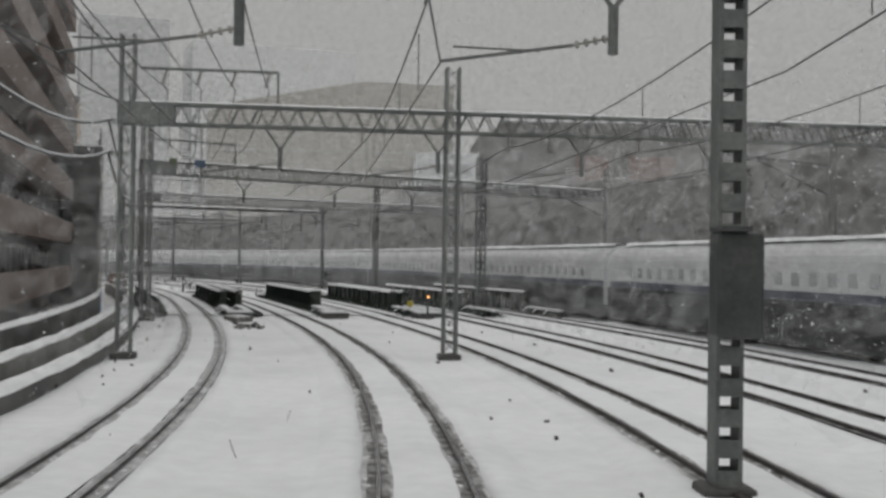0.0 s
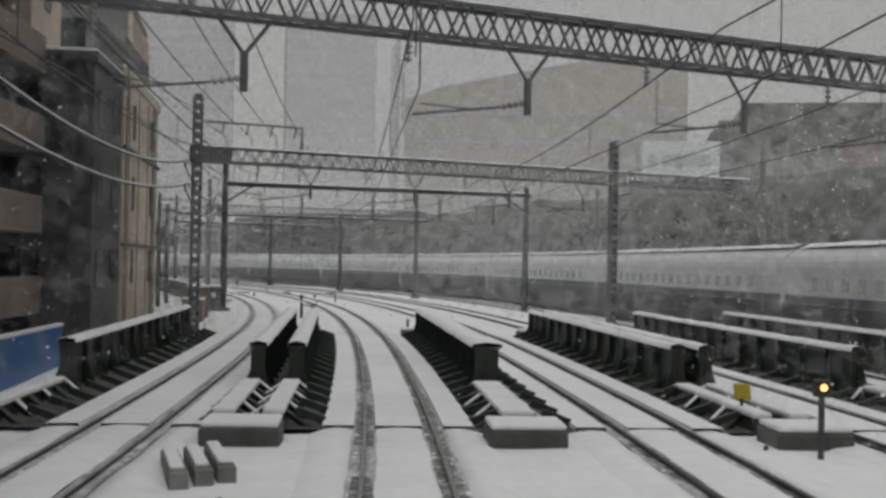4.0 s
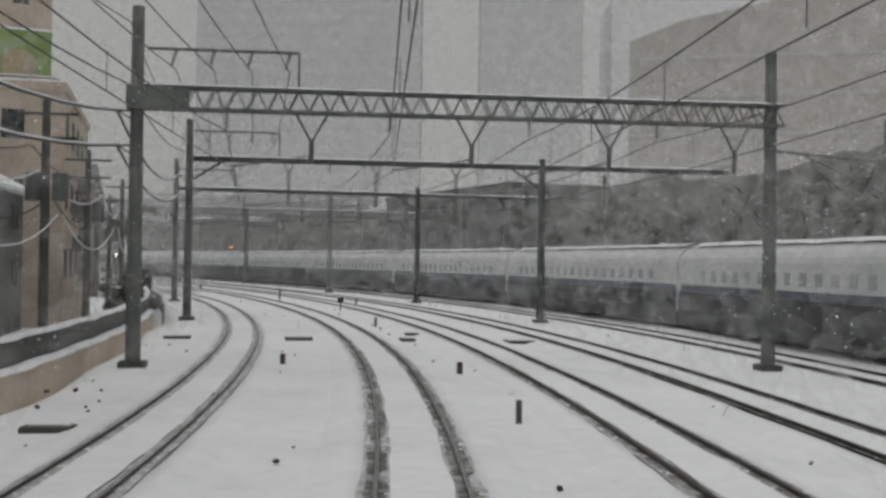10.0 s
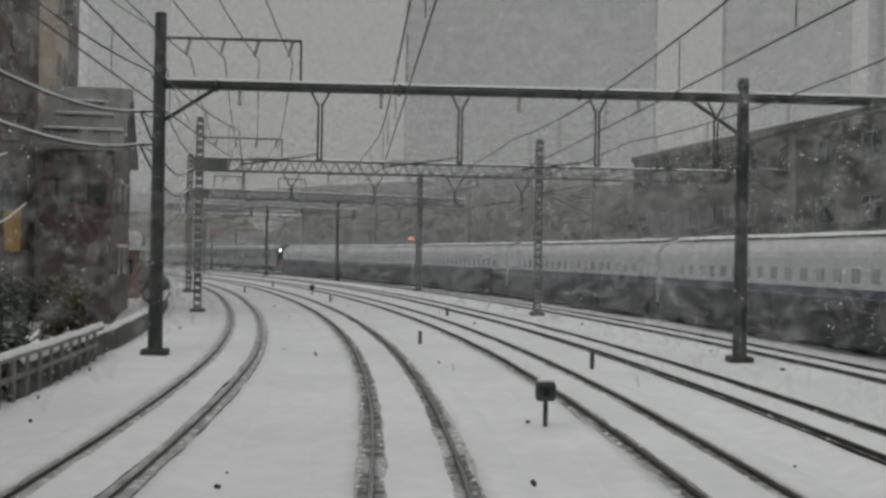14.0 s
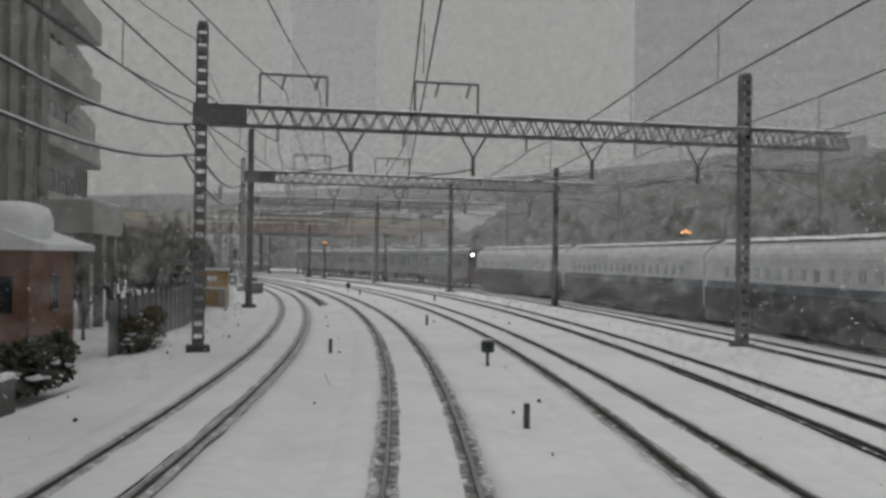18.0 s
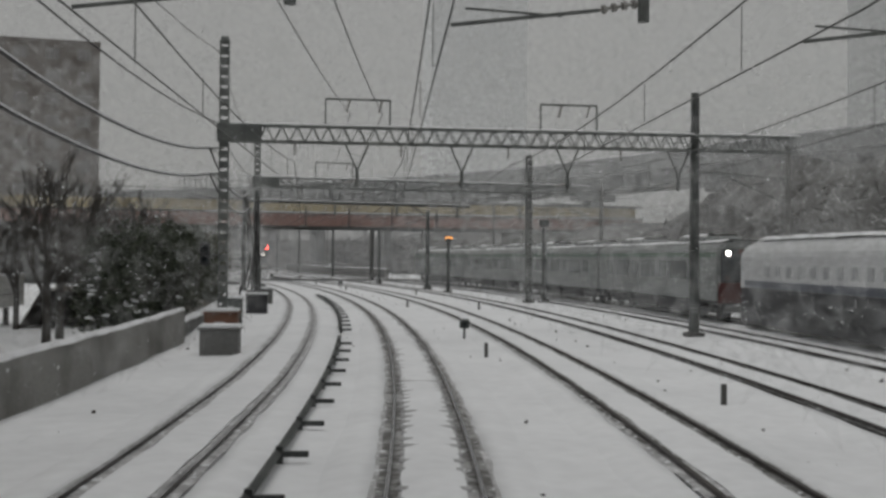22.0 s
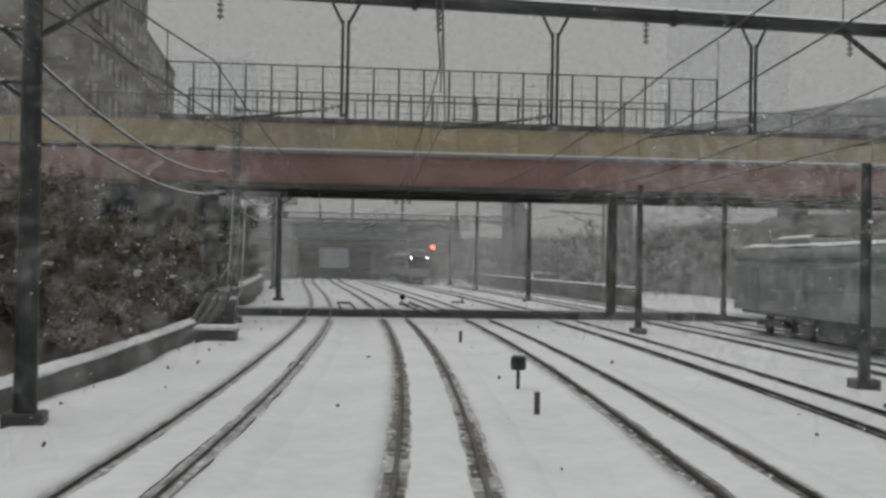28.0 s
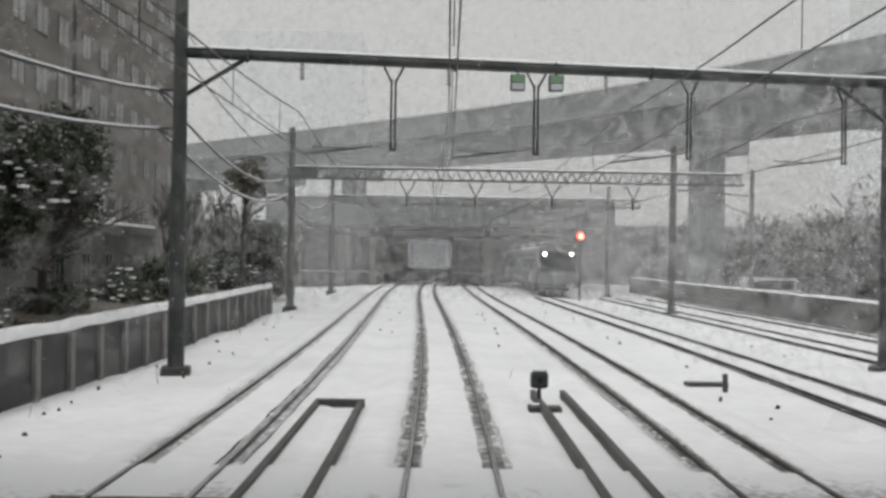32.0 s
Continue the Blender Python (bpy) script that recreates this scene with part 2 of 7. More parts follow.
BROWN_WALL = material("brown_tile_wall", (0.085, 0.066, 0.058), 0.7, vary=0.14, grain=9.0, bump=0.2, second=(0.058, 0.045, 0.04), stain=2.2)
BALCONY_BROWN = material("taupe_balcony_panel", (0.225, 0.175, 0.155), 0.75, vary=0.1, grain=8.0, bump=0.15, second=(0.17, 0.13, 0.115), stain=2.0)
DARK_WALL = material("dark_cladding", (0.035, 0.034, 0.034), 0.6, vary=0.2, grain=7.0, bump=0.2, second=(0.055, 0.05, 0.05), stain=2.0)
BEIGE_WALL = material("beige_rendered_wall", (0.56, 0.475, 0.385), 0.85, vary=0.1, grain=9.0, bump=0.2, second=(0.43, 0.355, 0.285), stain=2.3)
GREY_WALL = material("grey_rendered_wall", (0.20, 0.20, 0.195), 0.85, vary=0.12, grain=9.0, bump=0.2, second=(0.13, 0.13, 0.125), stain=2.6)
GREY_STRIP = material("weathered_grey_render", (0.17, 0.168, 0.16), 0.85, vary=0.12, grain=9.0, bump=0.2, second=(0.11, 0.108, 0.10), stain=2.6)
WHITE_WALL = material("pale_painted_wall", (0.47, 0.47, 0.45), 0.8, vary=0.08, grain=9.0, bump=0.2, second=(0.33, 0.325, 0.31), stain=2.4)
RED_WALL = material("red_brown_cladding", (0.078, 0.050, 0.044), 0.7, vary=0.15, grain=9.0, bump=0.2, second=(0.07, 0.04, 0.035), stain=1.7)
BROWN_CLAD = material("dark_brown_cladding", (0.105, 0.070, 0.062), 0.75, vary=0.2, grain=7.0, bump=0.2, second=(0.065, 0.05, 0.046), stain=1.5)
RED_BRICK = material("dark_red_cladding", (0.135, 0.062, 0.052), 0.7, vary=0.15, grain=9.0, bump=0.2, second=(0.095, 0.048, 0.042), stain=1.7)
BLUE_SHEET = material("blue_tarpaulin", (0.055, 0.075, 0.125), 0.6, vary=0.18, grain=5.0, bump=0.5, second=(0.04, 0.05, 0.08), stain=1.2)
BLUE_BRIGHT = material("bright_blue_board", (0.03, 0.14, 0.38), 0.5, vary=0.1, bump=0.1)
GREEN_PALE = material("pale_green_panel", (0.25, 0.42, 0.27), 0.5, vary=0.06, bump=0.0)
DULL_BLUE_BOARD = material("snow_dulled_blue_board", (0.10, 0.16, 0.25), 0.6, vary=0.15, bump=0.1)
DULL_GREEN_BOARD = material("snow_dulled_green_board", (0.16, 0.20, 0.12), 0.6, vary=0.15, bump=0.1)
GREEN_SIGN = material("lime_green_board", (0.20, 0.30, 0.07), 0.6, vary=0.08, bump=0.05)
YELLOW = material("ochre_cabinet_paint", (0.34, 0.20, 0.045), 0.5, vary=0.12, grain=12.0, bump=0.1, second=(0.22, 0.13, 0.04), stain=0.8)
ORANGE_WOOD = material("orange_brown_boards", (0.20, 0.10, 0.065), 0.7, vary=0.2, grain=8.0, bump=0.2, second=(0.12, 0.065, 0.045), stain=0.9)
# muted bridge paints, greyed further: some haze is put into both colours
BRIDGE_PINK = material("faded_pink_girder", (0.32, 0.197, 0.172), 0.6, vary=0.08, grain=10.0, bump=0.1, second=(0.24, 0.15, 0.13), stain=2.4)
BRIDGE_YELLOW = material("cream_yellow_panel", (0.40, 0.335, 0.205), 0.6, vary=0.08, grain=10.0, bump=0.1, second=(0.30, 0.26, 0.19), stain=2.4)
CAR_WHITE = material("white_train_paint", (0.62, 0.63, 0.64), 0.35, vary=0.05, grain=2.0, bump=0.0, second=(0.50, 0.51, 0.52), stain=2.5, coat=0.3)
CAR_STEEL = material("brushed_steel_car", (0.27, 0.285, 0.28), 0.4, 0.35, vary=0.08, grain=3.0, bump=0.0, second=(0.21, 0.22, 0.215), stain=2.2)
CAR_LOWER = material("dark_lower_body", (0.045, 0.046, 0.05), 0.5, vary=0.12, grain=3.0, bump=0.0, second=(0.032, 0.033, 0.037), stain=2.0)
# far tower windows: haze is put into the grey of this glass
GLASS_HAZED = material("hazed_far_glass", (0.24, 0.235, 0.23), 0.35, vary=0.12, grain=1.0, bump=0.0, spread=0.15)
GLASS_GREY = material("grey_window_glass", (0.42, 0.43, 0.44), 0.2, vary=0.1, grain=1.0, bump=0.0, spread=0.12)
CAR_GLASS = material("grey_train_glass", (0.155, 0.165, 0.165), 0.25, vary=0.12, grain=1.0, bump=0.0, spread=0.2)
CAR_DARK = material("dark_underframe", (0.035, 0.036, 0.04), 0.6, vary=0.2, grain=6.0, bump=0.3)
STRIPE_BLUE = material("blue_stripe", (0.085, 0.095, 0.125), 0.4, vary=0.1, bump=0.0)
STRIPE_GREEN = material("green_stripe", (0.07, 0.13, 0.09), 0.4, vary=0.1, bump=0.0)
BARK = material("dark_wet_bark", (0.055, 0.048, 0.042), 0.85, vary=0.3, grain=18.0, bump=0.6)
TWIG = material("grey_twigs", (0.085, 0.083, 0.08), 0.95, vary=0.15, grain=1.0, bump=0.0, second=(0.11, 0.108, 0.105), stain=8.0)
# near black: the shade below the road bridge is put into this colour
SHADE_STEEL = material("shade_black_steel", (0.018, 0.018, 0.018), 0.6, vary=0.3, grain=6.0, bump=0.2, second=(0.03, 0.028, 0.026), stain=1.5)
DUSTED_STONE = snow_dusted("dusted_dark_ballast", (0.022, 0.021, 0.020), (0.86, 0.87, 0.89))
TAUPE = material("brown_grey_render", (0.19, 0.172, 0.158), 0.85, vary=0.12, grain=8.0, bump=0.2, second=(0.125, 0.112, 0.102), stain=3.0)
LEAF = material("dark_evergreen_leaf", (0.030, 0.042, 0.024), 0.6, vary=0.35, grain=3.0, bump=0.0, second=(0.05, 0.06, 0.03), stain=0.6)
IVY = material("brown_green_hedge", (0.095, 0.075, 0.036), 0.8, vary=0.35, grain=4.0, bump=0.0, second=(0.035, 0.04, 0.026), stain=0.9)
DARK_GREY = material("dark_wet_facade", (0.11, 0.105, 0.10), 0.8, vary=0.12, grain=1.0, bump=0.05, second=(0.075, 0.072, 0.07), stain=6.0)
# distance haze is put into the paleness of the four FAR colours
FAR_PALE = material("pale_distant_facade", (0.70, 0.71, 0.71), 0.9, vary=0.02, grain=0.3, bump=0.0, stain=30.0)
FAR_MID = material("hazed_grey_facade", (0.58, 0.59, 0.59), 0.9, vary=0.04, grain=0.3, bump=0.0, stain=30.0)
FAR_BAND = material("hazed_window_band", (0.545, 0.555, 0.555), 0.6, vary=0.03, bump=0.0)
FAR_BEIGE = material("hazed_beige_hall", (0.46, 0.44, 0.41), 0.9, vary=0.04, grain=0.3, bump=0.0, stain=20.0)
VIADUCT = material("grey_viaduct_steel", (0.25, 0.26, 0.265), 0.7, vary=0.06, grain=2.0, bump=0.05, second=(0.20, 0.205, 0.21), stain=6.0)
HEADLIGHT = glowing("headlight_lens", (1.0, 0.96, 0.88), 10.0)
RED_LIGHT = glowing("red_signal_lens", (1.0, 0.05, 0.03), 25.0)
AMBER_LIGHT = glowing("amber_signal_lens", (1.0, 0.42, 0.12), 3.5)
CAB_RED = material("red_cab_paint", (0.11, 0.034, 0.031), 0.4, vary=0.1, bump=0.0)
MARKER_YELLOW = material("yellow_marker_paint", (0.55, 0.45, 0.05), 0.5, vary=0.08, bump=0.05)
EARTH = material("leaf_littered_earth", (0.075, 0.062, 0.046), 0.9, vary=0.4, grain=7.0, bump=0.8, second=(0.10, 0.092, 0.082), stain=1.2)
PALE_PANEL = material("pale_panel_sheet", (0.66, 0.68, 0.70), 0.5, vary=0.04, grain=2.0, bump=0.05)

# ---- ground and tracks ----
TRACKS = {"left": [(-60, -4.5), (60, -4.52), (92, -4.25), (130, -4.25), (155, -4.05), (175, -3.85), (205, -3.95), (225, -3.78), (270, -3.65), (300, -3.9), (355, -3.82), (385, -3.5), (600, -3.6)],
          "own": [(-60, 0.0), (600, 0.0)],
          "right": [(-60, 4.2), (90, 4.3), (130, 3.75), (200, 3.85), (270, 3.9), (600, 4.0)],
          "second": [(-60, 8.2), (60, 8.2), (120, 7.3), (200, 7.1), (270, 8.1), (350, 8.1), (600, 8.2)],
          "third": [(-60, 12.4), (100, 12.3), (200, 11.9), (280, 12.6), (360, 12.6), (600, 12.6)],
          "outer": [(-60, 15.9), (600, 15.9)]}


def offset(track, s):
    p = TRACKS[track]
    return float(np.interp(s, [a for a, _ in p], [b for _, b in p]))


def ground_mesh():
    bm = bmesh.new()
    lats = [-400, -160, -70, -30, -16, -12, -9.5, -8, -7, -6.3, -5.9, 17.6, 18.5, 20, 24, 34, 60, 140, 400, 1200]
    inner = [x * 0.6 for x in range(-9, 29)]
    lats = sorted(set(lats + inner))
    ss = [-60, -40] + [x * 1.0 for x in range(-20, 460)] + [470, 490, 520, 560, 620, 720, 880]
    grid = []
    for s in ss:
        row = []
        for lat in lats:
            z = -0.13 + 0.05 * noise.noise((s * 0.35, lat * 0.5, 1.7)) + 0.02 * noise.noise((s * 1.3, lat * 1.7, 4.2))
            if lat < -7.5:
                z -= 0.25 + 0.3 * noise.noise((s * 0.1, lat * 0.1, 8.0))
            if abs(lat) > 60:
                z = -0.6
            p = at(s, max(-90, min(lat, 700)) if s < 400 else lat, z)
            row.append(bm.verts.new(p))
        grid.append(row)
    for a, b in zip(grid[:-1], grid[1:]):
        for j in range(len(a) - 1):
            bm.faces.new((a[j], a[j + 1], b[j + 1], b[j]))
    return bm


def wide_ground():
    bm = bmesh.new()
    bmesh.ops.create_grid(bm, x_segments=40, y_segments=40, size=3000)
    for v in bm.verts:
        v.co.z = -0.75
    return bm


solo("ground", ground_mesh(), SNOW, Matrix(), "fresh snow covering the ballast and yard", "ground", kind="structure", smooth=True)
solo("ground_far", wide_ground(), SNOW, pose(-150, 200, 0), "snow covered land out to the horizon", "ground", kind="structure")

S0, S1 = -30.0, 470.0
BARE0, BARE1 = 375.0, 386.5      # no snow lies under the road bridge


def rail_profile(track, side):
    def f(s):
        c = offset(track, s) + side * 0.566
        return [(c - 0.065, -0.135), (c + 0.065, -0.135), (c + 0.012, -0.10), (c + 0.012, -0.045), (c + 0.034, -0.035), (c + 0.034, 0.0),
                (c - 0.034, 0.0), (c - 0.034, -0.035), (c - 0.012, -0.045), (c - 0.012, -0.10)]
    return f


def strip(track, lo, hi, z, crown):
    def f(s):
        c = offset(track, s)
        n = 5
        r = 0.012 * math.sin(s * 2 * math.pi / 0.62) if track == "own" else 0.0
        return [(c + lo + (hi - lo) * i / n, z + (crown + r) * math.sin(math.pi * i / n)) for i in range(n + 1)]
    return f


def shoulder(track, inner, outer):
    def f(s):
        c = offset(track, s)
        w = outer - inner
        return [(c + inner, -0.13), (c + inner + 0.03 * w, -0.065), (c + inner + 0.3 * w, -0.05), (c + inner + 0.6 * w, -0.085), (c + outer, -0.24)]
    return f


def clods(track, c, w, end, near):
    """Small crumbs of snow along both edges of the cleared strip by a rail."""
    rg = random.Random(int(abs(offset(track, 0)) * 10 + c * 7))
    verts, faces = [], []
    n = 1300 if near else 400
    for _ in range(n):
        s = rg.uniform(max(S0, -5), min(end, 440))
        if BARE0 < s < BARE1:
            continue
        lat = offset(track, s) + c + rg.choice((-1, 1)) * rg.triangular(w * 0.55, w + 0.06, w)
        r = rg.uniform(0.012, 0.042)
        p = at(s, lat, -0.06)
        i = len(verts)
        k = [p + Vector((rg.uniform(-1, 1), rg.uniform(-1, 1), 0)) * 0.3 * r + Vector((math.cos(a) * r * rg.uniform(0.8, 1.6), math.sin(a) * r * rg.uniform(0.8, 2.4), 0)) for a in (0, 1.57, 3.14, 4.71)]
        verts += k + [p + Vector((0, 0, r * rg.uniform(0.5, 0.9)))]
        faces += [(i + j, i + (j + 1) % 4, i + 4) for j in range(4)]
    bm = bmesh.new()
    me = bpy.data.meshes.new("crumbs")
    me.from_pydata(verts, [], faces)
    bm.from_mesh(me)
    bpy.data.meshes.remove(me)
    return bm


for track in TRACKS:
    tr = thing("railway_track", Matrix(), "snow covered railway track with dark wet rails", "track", "railway tracks", "structure")
    near = track in ("own", "left", "right")
    end = 452.0 if track in ("second", "third", "outer") else 492.0
    for side in (-1, 1):
        bm = swept(rail_profile(track, side), S0, end, 1.5 if near else 3.0, closed=True)
        part("rail", bm, RAIL, tr, "rusty steel rail")
        part("rail_head", swept(lambda s, c=side * 0.566: [(offset(track, s) + c - 0.03, 0.003), (offset(track, s) + c + 0.03, 0.003)], S0, end, 1.5 if near else 3.0), RAIL_TOP if track == "own" else SLUSH if track == "left" else RAIL, tr)
        w = {"own": 0.15, "right": 0.14, "left": 0.105}.get(track, 0.105)
        part("ballast_strip", swept(lambda s, c=side * 0.566: [(offset(track, s) + c - w, -0.062), (offset(track, s) + c + w, -0.062)], S0, end, 0.4 if near else 2.0, wobble=0.05, lift=0.012, seed=side), THIN_SNOW if track == "left" else RAIL_SLUSH, tr, "wet dark ballast and slush beside the rail")
        if near:
            part("slush_fringe", swept(lambda s, c=side * 0.566: [(offset(track, s) + c - w - 0.07, -0.066), (offset(track, s) + c + w + 0.07, -0.066)], S0, end, 0.6, wobble=0.07, lift=0.006, seed=side + 5), THIN_SNOW, tr, "half melted snow fringing the ballast")
        part("snow_edge", clods(track, side * 0.566, w, end, near), SNOW_CAP, tr, "crumbs of snow fallen beside the rail", smooth=True)
    for a, b in ((S0, BARE0), (BARE1, end)):
        step = 0.2 if track == "own" else 0.4 if near else 1.5
        part("snow_bed", swept(strip(track, -0.39, 0.39, -0.055, 0.03), a, b, step, wobble=0.05, lift=0.02, seed=2), SNOW, tr, "smooth snow between the rails", smooth=True)
        part("snow_shoulder", swept(shoulder(track, 0.75, 1.7), a, b, step, wobble=0.05, lift=0.02, seed=3), SNOW, tr, smooth=True)
        part("snow_shoulder", swept(shoulder(track, -0.75, -1.7), a, b, step, wobble=0.05, lift=0.02, seed=4), SNOW, tr, smooth=True)



def sheltered_bed():
    """Bare ballast under the bridge; snow has blown in over both of its edges."""
    bm = bmesh.new()
    lay = bm.verts.layers.float.new("cover")
    lats = np.linspace(-8.5, 19.0, 92)
    rings = []
    for s in np.arange(BARE0 - 0.6, BARE1 + 1.3, 0.25):
        row = []
        for x in lats:
            v = bm.verts.new(at(s, x + 0.1 * noise.noise((s, x, 4.0)), (-0.028 if rings else -0.4) + 0.02 * noise.noise((s * 2, x * 2, 0))))
            ragged = 0.7 * noise.noise((s * 0.25, x * 1.6, 8.0))
            far = 387.0 + (1.0 if x > 3 else 0.0) + 1.4 * ragged
            v[lay] = min(1.0, max(0.0, (BARE0 + 1.6 + 0.5 * ragged - s) / 1.5, (s - far + 4.2) / 4.2, (s - BARE1 - 0.3) * 1.1))
            row.append(v)
        rings.append(row)
    for a, b in zip(rings[:-1], rings[1:]):
        for k in range(len(a) - 1):
            bm.faces.new((a[k], a[k + 1], b[k + 1], b[k]))
    return bm


solo("bare_ballast", sheltered_bed(), DUSTED_STONE, Matrix(), "bare wet ballast under the bridge with snow blown over its edges", "ballast", kind="structure")
slp = thing("sleepers", Matrix(), "dark concrete sleepers in bare ballast", "sleepers", kind="structure")
sleeper_mesh = mesh_of("sleeper", one_box(-1.0, 1.0, -0.11, 0.11, -0.06, 0.0, 0.02), WET)
for track in ("left", "own", "right", "second"):
    for i in range(15):
        s = BARE0 + 1.7 + i * 0.63
        ob = part("sleeper", sleeper_mesh, None, slp)
        ob.matrix_world = on(s, offset(track, s), -0.024)

# sleepers that show faintly through the thin snow of the main track
thin = mesh_of("sleeper", one_box(-0.45, 0.45, -0.11, 0.11, -0.06, 0.0, 0.02), SLUSH)
for i in range(84):
    s = 252 + i * 0.62
    part("sleeper", thin, None, slp).matrix_world = on(s, 0.0, -0.044 + 0.006 * math.sin(i * 2.3))

# ---- overhead line gantries ----
WIRE_LATS = ("left", "own", "right", "second")


def pole_round(h, r0, r1, z0=-0.25):
    bm = bmesh.new()
    rod(bm, (0, 0, z0), (0, 0, h), r0, 14, r1)
    return bm


def pole_lattice(h, w, z0=-0.25):
    """Two channels with lacing bars between."""
    bm = bmesh.new()
    for sx in (-1, 1):
        for sy in (-1, 1):
            box(bm, sx * w / 2 - 0.035, sx * w / 2 + 0.035, sy * w / 2 - 0.035, sy * w / 2 + 0.035, z0, h)
    n = int((h - z0) / (w * 0.95))
    for i in range(n):
        a, b = z0 + (h - z0) * i / n, z0 + (h - z0) * (i + 1) / n
        k = 1 if i % 2 else -1
        for sy in (-1, 1):
            bar(bm, (-k * w / 2, sy * w / 2, a), (k * w / 2, sy * w / 2, b), 0.055, 0.012)
            bar(bm, (k * w / 2, sy * w / 2 + 0.014, a), (-k * w / 2, sy * w / 2 + 0.014, b), 0.055, 0.012)
            bar(bm, (sy * w / 2, -k * w / 2, a), (sy * w / 2, k * w / 2, b), 0.012, 0.045)
    return bm


def pole_punched(h, w, z0=-0.25):
    """A box-shaped steel pole with rows of round holes, made as plates between the holes."""
    bm = bmesh.new()
    box(bm, -w / 2, -w / 2 + 0.05, -w / 2, w / 2, z0, h)
    box(bm, w / 2 - 0.05, w / 2, -w / 2, w / 2, z0, h)
    n = int((h - z0) / 0.36)
    for i in range(n + 1):
        z = z0 + (h - z0) * i / n
        for sy in (-1, 1):
            box(bm, -w / 2 + 0.04, w / 2 - 0.04, sy * w / 2 - 0.012, sy * w / 2 + 0.012, z - 0.11, z + 0.11)
    return bm


def truss(x0, x1, z, depth, width):
    chords, web = [], bmesh.new()
    for sz in (0, 1):
        for sy in (-1, 1):
            chords.append(bmesh.new())
            box(chords[-1], x0, x1, sy * width / 2 - 0.035, sy * width / 2 + 0.035, z + sz * depth - 0.035, z + sz * depth + 0.035)
    n = max(4, int((x1 - x0) / (depth * 0.95)))
    for i in range(n):
        a, b = x0 + (x1 - x0) * i / n, x0 + (x1 - x0) * (i + 0.5) / n
        c = x0 + (x1 - x0) * (i + 1) / n
        for sy in (-1, 1):
            bar(web, (a, sy * width / 2, z), (b, sy * width / 2, z + depth), 0.05, 0.03)
            bar(web, (b, sy * width / 2, z + depth), (c, sy * width / 2, z), 0.05, 0.03)
        bar(web, (a, -width / 2, z), (c, width / 2, z), 0.04, 0.02)
    return chords, web


def insulator(a, b, n=5, r=0.055):
    bm = bmesh.new()
    a, b = Vector(a), Vector(b)
    rod(bm, a, b, 0.018, 6)
    for i in range(n):
        c = a.lerp(b, (i + 0.5) / n)
        d = (b - a).normalized() * 0.02
        rod(bm, c - d, c + d, r, 8)
    return bm


